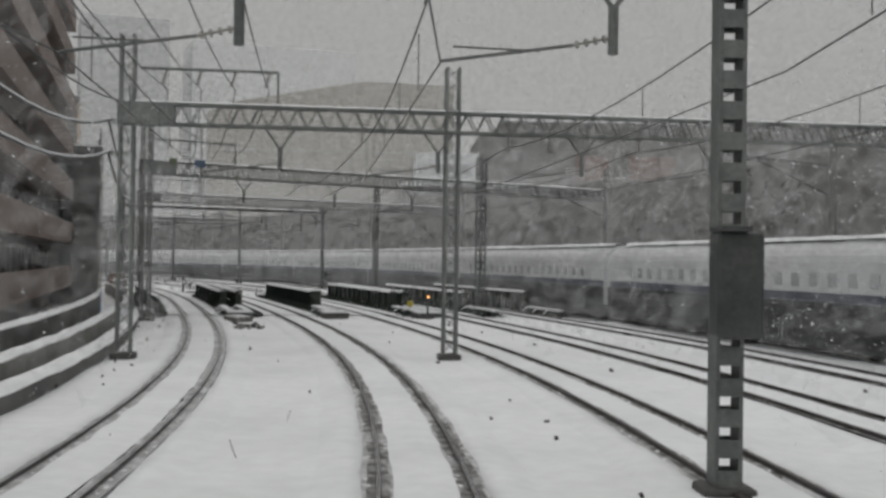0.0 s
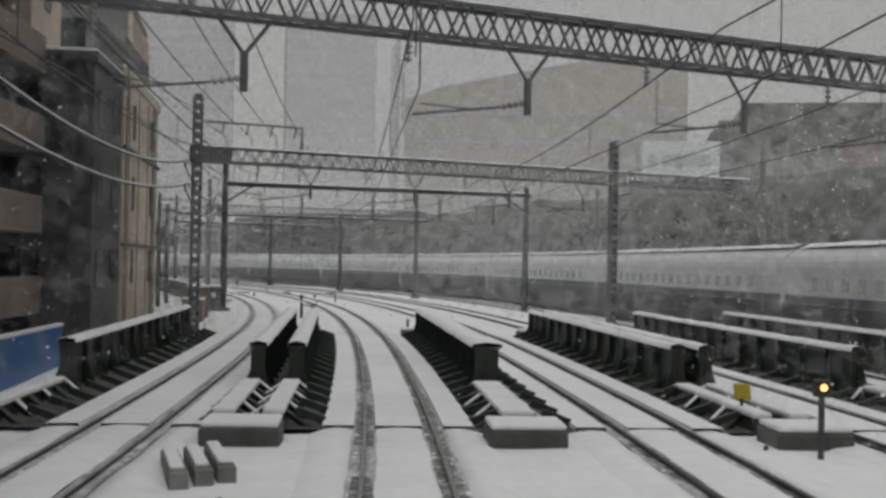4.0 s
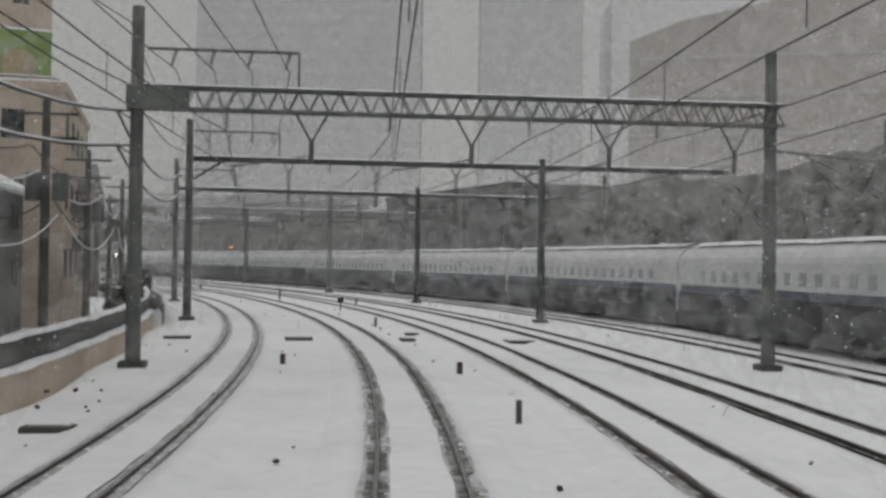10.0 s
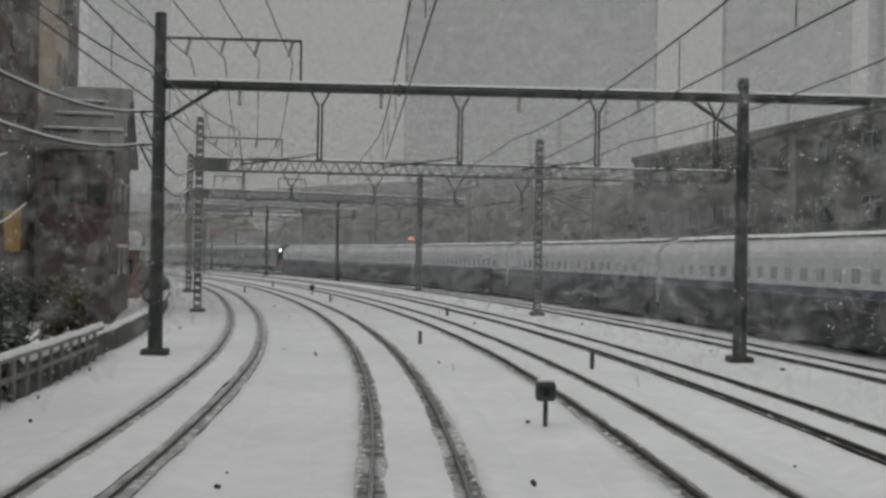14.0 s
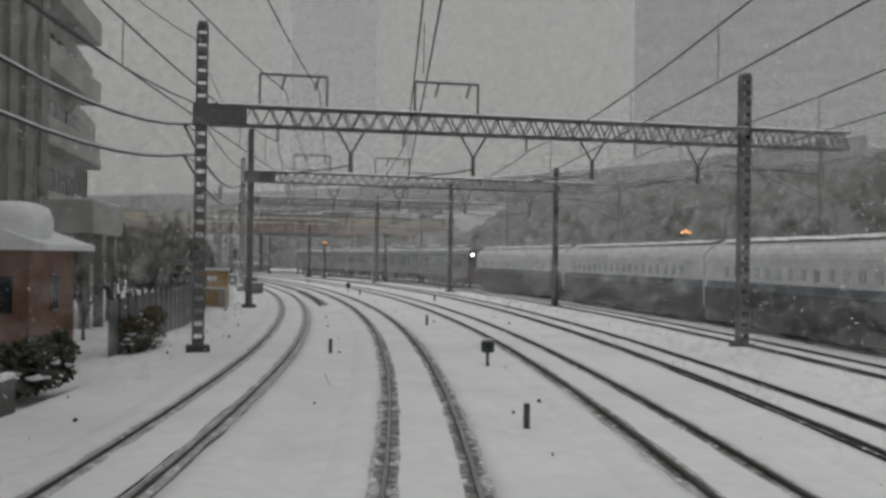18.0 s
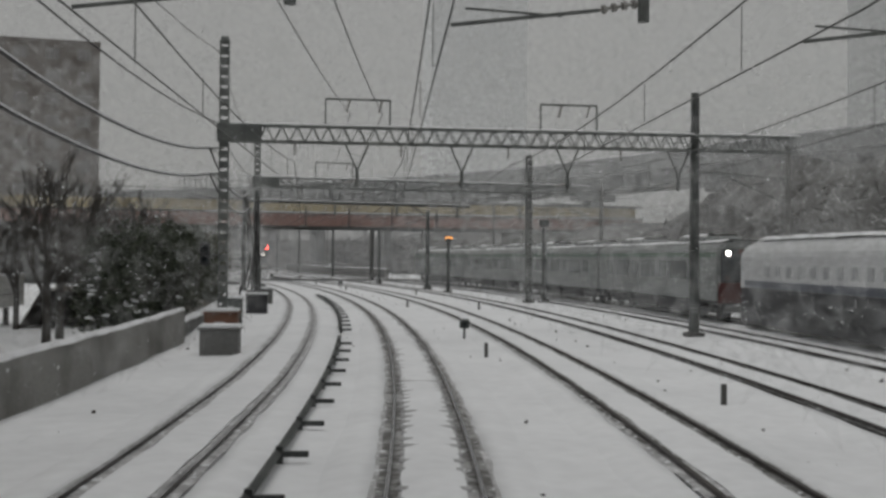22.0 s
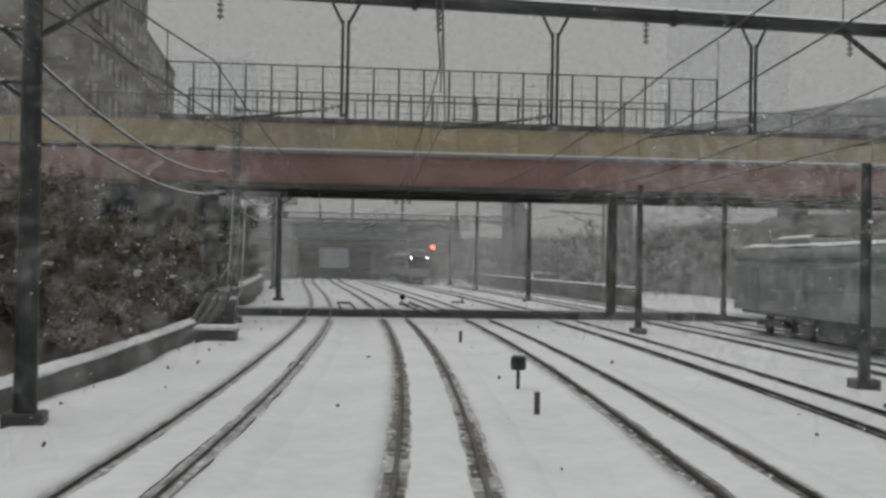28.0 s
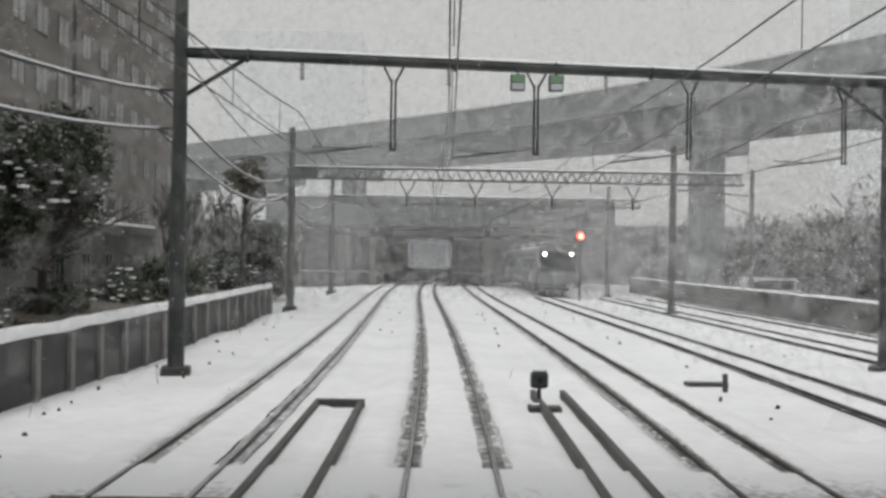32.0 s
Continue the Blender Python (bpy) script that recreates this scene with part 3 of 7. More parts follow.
def gantry(s, left, right, z, style, pole, top, racks=((-6.2, -2.2),), far_end=None, skew=0.0, right_pole=True, label="", mid=None):
    long = 1 / math.cos(radians(skew))

    def fx(lat):
        return left + (lat - left) * long

    right = fx(right)
    g = thing("overhead_gantry", on(s, left) @ pose(0, 0, 0, 0, 0, skew) @ pose(-left, 0, 0), label or "steel overhead line gantry across the tracks, snow on its beam", "gantry", "overhead line gantries")
    dark = STEEL_DARK if style == "pipe" else STEEL
    makers = {"round": lambda h: pole_round(h, 0.20, 0.155), "lattice": lambda h: pole_lattice(h, 0.36), "punched": lambda h: pole_punched(h, 0.34)}
    pmat = STEEL_DARK if style == "pipe" else STEEL
    p = part("left_post", makers[pole](top), pmat, g, smooth=False)
    p.location = (left, 0, 0)
    foot = part("footing", one_box(-0.34, 0.34, -0.34, 0.34, -0.35, 0.05, 0.04), CONCRETE_DARK, g, "dark concrete footing")
    foot.location = (left, 0, 0)
    ends = [right] if right_pole else []
    if mid is not None:
        ends.append(mid)
    for e in ends:
        p = part("right_post", makers["round" if style == "pipe" or s in PLAIN_RIGHT else pole](top - 1.4 if style == "pipe" or s in PLAIN_RIGHT else top - 0.6), STEEL_DARK if s in PLAIN_RIGHT else pmat, g)
        p.location = (e, 0, 0)
        foot = part("footing", one_box(-0.32, 0.32, -0.32, 0.32, -0.35, 0.03, 0.04), CONCRETE_DARK, g, "dark concrete footing")
        foot.location = (e, 0, 0)
    x1 = fx(far_end) if far_end is not None else right + 0.3
    if style == "pipe":
        bm = bmesh.new()
        rod(bm, (left, 0, z), (x1, 0, z), 0.125, 12)
        for k in range(3):
            rod(bm, (left + 1.5 + k * 5, 0, z), (left + 1.58 + k * 5, 0, z), 0.17, 12)
        part("beam", bm, dark, g, "round dark steel beam", smooth=True)
        bm = bmesh.new()
        rod(bm, (left + 0.1, 0, z - 1.0), (left + 1.5, 0, z - 0.08), 0.055, 8)
        part("knee_brace", bm, dark, g, smooth=True)
        if right_pole:
            bm = bmesh.new()
            rod(bm, (right - 0.1, 0, z - 1.0), (right - 1.5, 0, z - 0.08), 0.055, 8)
            part("knee_brace", bm, dark, g, smooth=True)
        cap = 0.135
        bottom = z - 0.12
    else:
        chords, web = truss(left + 0.1, x1, z - 0.28, 0.56, 0.42)
        for c in chords:
            part("chord", c, dark, g)
        tagged(part("lacing", web, dark, g, "zigzag lacing bars"), kind="stuff")
        bm = one_box(left - 0.25, left + 1.3, -0.24, 0.24, z - 0.32, z + 0.32, 0.02)
        part("end_plate", bm, dark, g)
        cap = 0.32
        bottom = z - 0.3
    bm = bmesh.new()
    n = int((x1 - left) / 0.4)
    r = 0.10 if style == "pipe" else 0.2
    rows = []
    for i in range(n + 1):
        x = left + 0.2 + (x1 - left - 0.2) * i / n
        h = 0.045 + 0.03 * noise.noise((s + x * 1.7, 3.0, 0.0))
        rows.append([bm.verts.new((x, y, z + cap + (h if abs(y) < r * 0.8 else -0.01))) for y in (-r, -r * 0.5, r * 0.5, r)])
    for a, b in zip(rows[:-1], rows[1:]):
        for j in range(3):
            bm.faces.new((a[j], a[j + 1], b[j + 1], b[j]))
    part("snow_cap", bm, SNOW_CAP, g, "thin ridge of snow", smooth=True)
    # racks on the beam that carry the feeder wires
    for a, b in racks:
        bm = bmesh.new()
        zt = z + 1.28
        bar(bm, (a, 0, zt), (b, 0, zt), 0.07)
        bar(bm, (b, 0, z + cap - 0.05), (b, 0, zt), 0.06)
        if a > left + 0.6:
            bar(bm, (a, 0, z + cap - 0.05), (a, 0, zt), 0.06)
        part("feeder_rack", bm, dark, g, "thin steel feeder rack")
        m = 4 if b - a > 3 else 2
        for i in range(m):
            x = a + (b - a) * (i + 0.75) / m
            part("insulator", insulator((x, 0, zt - 0.03), (x - 0.12, 0, zt - 0.45)), CERAMIC, g)
    # hangers and registration arms, one to a track
    for track in WIRE_LATS:
        c = fx(offset(track, s))
        x = c + 2.2
        if x > x1 - 0.3:
            continue
        zb = 5.25
        bm = bmesh.new()
        if style == "pipe":
            rod(bm, (x - 0.24, 0, bottom), (x - 0.06, 0, bottom - 0.35), 0.028, 6)
            rod(bm, (x + 0.24, 0, bottom), (x + 0.06, 0, bottom - 0.35), 0.028, 6)
            for k in (-0.05, 0.05):
                rod(bm, (x + k, 0, bottom - 0.3), (x + k, 0, zb), 0.03, 6)
            bar(bm, (x - 0.08, 0, zb + 0.03), (x + 0.08, 0, zb + 0.03), 0.05)
        else:
            rod(bm, (x - 0.42, 0, bottom), (x, 0, zb + 0.55), 0.032, 6)
            rod(bm, (x + 0.42, 0, bottom), (x, 0, zb + 0.55), 0.032, 6)
            rod(bm, (x, 0, zb + 0.6), (x, 0, zb), 0.065, 8)
        part("hanger", bm, dark, g, "forked drop post")
        part("insulator", insulator((x - 0.05, 0, zb + 0.2), (x - 0.5, 0, zb + 0.1), 4, 0.05), CERAMIC, g)
        bm = bmesh.new()
        rod(bm, (x - 0.5, 0, zb + 0.1), (c + 0.1, 0, 5.12), 0.022, 6)
        rod(bm, (x - 0.9, 0, zb + 0.02), (c + 0.25, 0, 5.3), 0.014, 5)
        part("registration_arm", bm, dark, g)
        part("insulator", insulator((c, 0, bottom), (c, 0, bottom - 0.42), 4, 0.06), CERAMIC, g)
    # brackets on the outer side of the left post for the feeder cables
    for zz in (6.5, 5.6):
        bm = bmesh.new()
        bar(bm, (left, 0, zz), (left - 0.5, 0, zz), 0.05)
        bar(bm, (left, 0, zz - 0.3), (left - 0.45, 0, zz - 0.02), 0.035)
        part("cable_bracket", bm, dark, g)
    return g


PLAIN_RIGHT = (254.6, 284.2)
GANTRIES = [  # distance, left post, right post, beam height, style, post, top of post, feeder racks, far end
    (13.6, -6.5, 3.64, 6.7, "truss", "punched", 8.9, ((-6.2, -2.4),), None),
    (32.7, -6.54, 2.6, 6.7, "truss", "lattice", 8.9, ((-6.2, -2.4),), 19.0),
    (51.9, -6.82, 10.5, 6.65, "truss", "lattice", 8.9, ((-6.5, -2.6),), 19.0),
    (80.9, -6.61, 11.5, 6.8, "truss", "punched", 9.0, ((-6.3, -2.4),), 19.0),
    (102.5, -6.46, 11.9, 7.1, "pipe", "round", 9.0, ((-6.3, -2.2),), None),
    (129.2, -6.54, 10.5, 6.85, "truss", "round", 9.2, ((-6.3, -2.4),), None),
    (153.0, -6.39, 10.13, 7.3, "pipe", "round", 9.1, ((-6.2, -2.3),), 19.5),
    (176.0, -6.02, 10.12, 7.25, "pipe", "round", 9.2, ((-5.9, -2.2),), 19.5),
    (199.0, -6.0, 10.14, 6.8, "truss", "punched", 8.9, ((-5.9, -2.2),), 19.5),
    (226.0, -5.98, 11.28, 6.8, "truss", "punched", 9.4, ((-4.3, -2.3), (0.4, 2.4)), 15.0),
    (254.6, -6.06, 11.7, 6.95, "truss", "round", 9.5, ((-3.7, -1.7), (0.9, 2.9)), 14.0),
    (284.2, -6.23, 10.94, 7.05, "truss", "punched", 10.3, ((-2.7, -0.4), (5.1, 7.2)), 15.0),
    (313.0, -6.43, 10.88, 7.2, "truss", "punched", 9.9, ((-2.9, -0.6),), 15.0),
    (341.0, -6.89, 9.42, 7.4, "pipe", "round", 8.3, (), 13.5),
    (372.0, -7.19, 11.8, 7.9, "truss", "punched", 9.2, (), 13.0),
    (399.5, -6.3, 11.53, 7.4, "pipe", "round", 8.7, (), 15.0),
    (431.0, -7.23, 12.4, 6.9, "truss", "round", 9.2, (), 16.0),
    (458.0, -7.2, 13.6, 6.9, "truss", "round", 8.8, (), 16.0),
]
SKEW = {32.7: -2, 51.9: 22, 80.9: 19, 102.5: 8, 153.0: -5, 176.0: -4, 199.0: -5, 226.0: 9, 254.6: 10, 284.2: 3, 313.0: 9, 341.0: 10, 399.5: 9}
for s, left, right, z, style, pole, top, racks, far_end in GANTRIES:
    if s == 372.0:        # under the bridge: one lone pole with a stub arm only
        g = thing("catenary_pole", on(s), "grey steel overhead line pole beside the road bridge", "pole", "overhead line gantries")
        part("post", pole_punched(top, 0.34), STEEL, g).location = (left, 0, 0)
        part("footing", one_box(left - 0.36, left + 0.36, -0.36, 0.36, -0.35, 0.1, 0.04), CONCRETE_DARK, g)
        part("stub_arm", box(bmesh.new(), left, left + 1.9, -0.12, 0.12, 5.4, 5.62), STEEL, g)
        continue
    gantry(s, left, right, z, style, pole, top, racks, far_end, SKEW.get(s, 0.0))

# ---- wires along the line ----
def span_points(a, b, lat_a, lat_b, za, zb, sag, n=8):
    pts = []
    for i in range(n + 1):
        u = i / n
        s = a + (b - a) * u
        pa, pb = at(a, lat_a, za), at(b, lat_b, zb)
        p = pa.lerp(pb, u)
        p.z -= 4 * sag * u * (1 - u)
        pts.append(p)
    return pts


lines = thing("overhead_wires", Matrix(), "dark contact and messenger wires hung over the tracks", "wires")
hung = bmesh.new()
stations = [-12.0] + [g[0] for g in GANTRIES]
for track in WIRE_LATS:
    for a, b in zip(stations[:-1], stations[1:]):
        ca, cb = offset(track, a), offset(track, b)
        wire(span_points(a, b, ca + 0.1, cb + 0.1, 5.1, 5.1, 0.02, 3), 0.012, COPPER, "contact_wire", lines)
        wire(span_points(a, b, ca, cb, 6.05, 6.05, 0.35), 0.014, COPPER, "messenger_wire", lines)
        for u in (0.12, 0.3, 0.5, 0.7, 0.88):
            pa = at(a, ca + 0.05, 5.1).lerp(at(b, cb + 0.05, 5.1), u)
            single = track in ("own", "left")
            one = rod(bmesh.new() if single else hung, pa, (pa.x, pa.y, 6.05 - 4 * 0.35 * u * (1 - u)), 0.008, 4)
            if single:
                part("dropper", one, COPPER, lines)
tagged(part("far_dropper", hung, COPPER, lines), kind="stuff")
feeders = thing("feeder_cables", Matrix(), "thick sagging trackside cables carrying snow", "cables")
for (a, b) in zip(GANTRIES[:-1], GANTRIES[1:]):
    a_s, b_s, la, lb = a[0], b[0], a[1] - 0.5, b[1] - 0.5
    for za, sag in ((6.5, 0.8), (5.6, 0.75)):
        pts = span_points(a_s, b_s, la, lb, za, za, sag, 10)
        wire(pts, 0.035, CABLE, "cable", feeders)
        wire([p + Vector((0, 0, 0.03)) for p in pts], 0.032, SNOW_CAP, "snow_on_cable", feeders)
    zt_a, zt_b = a[3] + 0.75, b[3] + 0.75
    if a[7] and b[7]:
        ra, rb = a[7][0], b[7][0]
        for k in range(4 if ra[1] - ra[0] > 3 and rb[1] - rb[0] > 3 else 2):
            u = (k + 0.75) / (4 if ra[1] - ra[0] > 3 and rb[1] - rb[0] > 3 else 2)
            wire(span_points(a_s, b_s, ra[0] + (ra[1] - ra[0]) * u, rb[0] + (rb[1] - rb[0]) * u, zt_a, zt_b, 0.3), 0.014, CABLE, "feeder_wire", feeders)
    wire(span_points(a_s, b_s, a[1] - 0.2, b[1] - 0.2, a[6] - 0.4, b[6] - 0.4, 0.5), 0.014, CABLE, "earth_wire", feeders)
    wire(span_points(a_s, b_s, a[1] - 0.25, b[1] - 0.25, a[3] + 0.35, b[3] + 0.35, 0.45), 0.02, CABLE, "feeder_wire", feeders)

# ---- plate girder bridge over a street ----
G0, G1 = 55.6, 79.8


def plate_girder(s0, s1, lat, top, depth, flange, both=True, face=1):
    g = thing("plate_girder", on((s0 + s1) / 2, lat), "dark green riveted plate girder with snow on its top flange", "girder", "bridge girders")
    h = (at(s1) - at(s0)).length / 2
    bm = bmesh.new()
    box(bm, -0.02, 0.02, -h, h, top - depth, top - 0.03)
    part("web", bm, GIRDER, g)
    bm = bmesh.new()
    box(bm, -flange / 2, flange / 2, -h, h, top - 0.04, top, 0, 0.008)
    part("top_flange", bm, GIRDER, g)
    bm = bmesh.new()
    box(bm, -flange / 2, flange / 2, -h, h, top - depth - 0.03, top - depth)
    part("bottom_flange", bm, GIRDER, g)
    n = int(2 * h / 1.35)
    for i in range(n + 1):
        y = -h + 0.05 + (2 * h - 0.1) * i / n
        for k in ((-1, 1) if both else (face,)):
            bm = bmesh.new()
            vs = [bm.verts.new(p) for p in ((k * 0.02, y - 0.012, top - 0.05), (k * flange * 0.42, y - 0.012, top - 0.05), (k * flange * 0.42, y - 0.012, top - 0.5),
                                            (k * 0.5, y - 0.012, top - depth + 0.2), (k * 0.5, y - 0.012, top - depth), (k * 0.02, y - 0.012, top - depth))]
            f = bm.faces.new(vs)
            ex = bmesh.ops.extrude_face_region(bm, geom=[f])["geom"]
            bmesh.ops.translate(bm, vec=(0, 0.024, 0), verts=[v for v in ex if isinstance(v, bmesh.types.BMVert)])
            part("stiffener", bm, GIRDER, g)
    bm = bmesh.new()
    rows = []
    m = int(2 * h / 0.4)
    for i in range(m + 1):
        y = -h + 2 * h * i / m
        e = 0.03 * noise.noise((y, lat, 1.0))
        rows.append([bm.verts.new((x, y, top + zz)) for x, zz in ((-flange / 2 - 0.03 + e, -0.02), (-flange / 2, 0.06 + e), (0, 0.10 + e), (flange / 2, 0.06), (flange / 2 + 0.03 - e, -0.02))])
    for a, b in zip(rows[:-1], rows[1:]):
        for j in range(4):
            bm.faces.new((a[j], a[j + 1], b[j + 1], b[j]))
    part("snow_cap", bm, SNOW_CAP, g, "thick snow on the flange", smooth=True)


def girder_tail(lat, flange):
    """Low end of a girder on its seat: stub beam, leaning brackets and a strip of snow."""
    t = thing("girder_end", on(G0 + 2.7, lat), "low dark girder end on its seat with leaning brackets", "girder end", "girder ends")
    part("stub_beam", box(bmesh.new(), -flange * 0.4, flange * 0.4, -2.6, 2.7, -0.3, 0.16, 0, 0.02), GIRDER, t)
    part("snow_cap", one_box(-flange * 0.4 - 0.04, flange * 0.4 + 0.04, -2.65, 2.2, 0.16, 0.27, 0.04), SNOW_CAP, t, "strip of snow")
    for k in (-1, 1):
        for i in range(6):
            y = -2.2 + i * 0.85
            part("bracket", bar(bmesh.new(), (k * flange * 0.35, y + 0.25, 0.14), (k * (flange * 0.4 + 0.42), y - 0.1, -0.10), 0.09), GIRDER, t)
            if i % 2:
                part("bracket_snow", bar(bmesh.new(), (k * flange * 0.4, y + 0.24, 0.19), (k * (flange * 0.4 + 0.36), y - 0.06, -0.03), 0.06), SNOW_CAP, t)


for lat, top, flange in ((-6.9, 0.95, 0.34), (-2.92, 0.92, 0.36), (-2.1, 0.92, 0.36), (2.0, 0.95, 0.62), (6.25, 0.95, 0.34), (6.9, 0.95, 0.34), (10.4, 0.95, 0.34), (14.0, 1.0, 0.34)):
    plate_girder(G0 + 5.4, G1, lat, top, 1.75, flange)
    girder_tail(lat, flange)
# decks of the bridge: planks beside the rails, a dark plate below imitating shaded gaps
void = thing("deck_gap", Matrix(), "dark plate drawn as the shaded gap to the street", "street", kind="structure")
part("floor_plate", swept([(-7.4, -0.075), (14.4, -0.075)], G0, G1, 2.0), CONCRETE_DARK, void, "dark plate whose colour stands for shade between the decks")
for track in ("left", "own", "right", "second"):
    deck = thing("bridge_deck", Matrix(), "snow covered timber deck carrying the rails over the street", "deck", "bridge decks", "structure")
    for lo, hi in ((-1.28, -0.74), (-0.40, 0.40), (0.74, 1.28)):
        part("deck_board", swept(lambda s, a=lo, b=hi: [(offset(track, s) + a, -0.07), (offset(track, s) + a + 0.01, 0.0), (offset(track, s) + b - 0.01, 0.0), (offset(track, s) + b, -0.07)], G0, G1, 1.0, wobble=0.02), SNOW, deck)
    for side in (-1, 1):
        for i in range(18):
            s = G0 + 0.7 + i * 1.35
            bm = bar(bmesh.new(), (-side * 0.24, 0, -0.02), (side * 0.26, 0.0, 0.16), 0.13)
            part("bracket", bm, GIRDER, deck).matrix_world = on(s, offset(track, s) + side * 1.5, 0)
for s in (G0 - 0.9, G1 + 0.8):
    for lat in (-2.5, 2.0, 6.6):
        solo("abutment_block", one_box(-0.62, 0.62, -0.55, 0.55, -0.4, 0.14, 0.05), CONCRETE_DARK, on(s, lat), "dark concrete girder seat with snow on it", "block", "girder seats")
        solo("snow_pad", one_box(-0.6, 0.6, -0.5, 0.5, 0.14, 0.24, 0.045), SNOW_CAP, on(s, lat), "slab of snow on a concrete block", "snow", "girder seat snow")

# ---- trains standing on the outer line ----
def car_body(length, width, h0, h1, round_r, mat_slots):
    """Rounded-shoulder body shell."""
    bm = bmesh.new()
    w = width / 2
    prof = [(-w, h0), (-w, h1 - round_r)]
    for i in range(1, 7):
        a = math.pi / 2 * i / 6
        prof.append((-w + round_r * 1.6 * (1 - math.cos(a)), h1 - round_r + round_r * math.sin(a)))
    prof += [(-x, z) for x, z in reversed(prof)]
    ends = []
    for y in (-length / 2, length / 2):
        ends.append([bm.verts.new((x, y, z)) for x, z in prof])
    n = len(prof)
    for j in range(n):
        bm.faces.new((ends[0][j], ends[0][(j + 1) % n], ends[1][(j + 1) % n], ends[1][j]))
    bm.faces.new(ends[0])
    bm.faces.new(ends[1])
    return bm


shared = {}


def once(key, make):
    if key not in shared:
        shared[key] = make()
    return shared[key]


def express_car(s, lat, cab=0):
    L, w = 24.5, 3.3
    c = thing("express_train_car", on(s, lat), "white high-speed train car with blue stripe and snowy roof", "train car", "cars of the white train")
    part("body", once("xb", lambda: mesh_of("body", car_body(L, w, 0.75, 3.6, 0.75, 1), CAR_WHITE, False)), None, c)
    part("skirt", once("xs", lambda: mesh_of("skirt", one_box(-w / 2 + 0.05, w / 2 - 0.05, -L / 2, L / 2, 0.12, 0.75, 0.04), CAR_DARK)), None, c, "dark underframe skirt")
    part("stripe", once("xt", lambda: mesh_of("stripe", one_box(-w / 2 - 0.008, w / 2 + 0.008, -L / 2 + 0.05, L / 2 - 0.05, 1.62, 1.9), STRIPE_BLUE)), None, c, "dark blue stripe")
    part("lower_panel", once("xl", lambda: mesh_of("lower_panel", one_box(-w / 2 - 0.006, w / 2 + 0.006, -L / 2 + 0.02, L / 2 - 0.02, 0.72, 1.61), CAR_LOWER)), None, c, "dark lower side")
    win = once("xw", lambda: mesh_of("window", one_box(-0.02, 0.02, -0.24, 0.24, -0.22, 0.22, 0.015), GLASS_GREY))
    for i in range(18):
        p = part("window", win, None, c)
        p.location = (-w / 2 - 0.005, -9.6 + i * 1.13, 2.3)
    for y in (-11.2, 11.2):
        part("door", once("xd", lambda: mesh_of("door", one_box(-0.015, 0.015, -0.4, 0.4, -0.95, 0.95, 0.01), [CAR_WHITE])), None, c).location = (-w / 2 + 0.0115, y, 1.9)
    part("roof_snow", once("xr", lambda: mesh_of("roof_snow", roof_snow(L, 2.3, 3.6), SNOW_CAP, True)), None, c, "snow on the roof")
    for y in (-8.6, 8.6):
        part("bogie", once("xg", lambda: mesh_of("bogie", bogie(), CAR_DARK)), None, c).location = (0, y, 0)
    gw = part("gangway", once("xc", lambda: mesh_of("gangway", car_body(0.6, w - 0.1, 1.6, 3.55, 0.75, 1), CAR_WHITE)), None, c, "smooth fairing between cars")
    gw.location = (0, L / 2 + 0.27, 0)
    part("gangway_skirt", once("xk", lambda: mesh_of("gangway_skirt", one_box(-w / 2 + 0.06, w / 2 - 0.06, -0.3, 0.3, 0.15, 1.6, 0.02), CAR_LOWER)), None, gw)
    return c


def roof_snow(L, w, z):
    bm = bmesh.new()
    rows = []
    for i in range(int(L / 0.7) + 1):
        y = -L / 2 + 0.1 + (L - 0.2) * i / int(L / 0.7)
        rows.append([bm.verts.new((x * w / 2, y, z + (0.09 if abs(x) < 0.7 else -0.04) + 0.04 * noise.noise((x * 2, y * 0.8, z)))) for x in (-1, -0.65, 0, 0.65, 1)])
    for a, b in zip(rows[:-1], rows[1:]):
        for j in range(4):
            bm.faces.new((a[j], a[j + 1], b[j + 1], b[j]))
    return bm


def bogie():
    bm = bmesh.new()
    box(bm, -1.05, 1.05, -1.3, 1.3, 0.35, 0.6)
    for y in (-1.05, 1.05):
        for x in (-0.56, 0.56):
            rod(bm, (x - 0.06, y, 0.43), (x + 0.06, y, 0.43), 0.43, 16)
    return bm


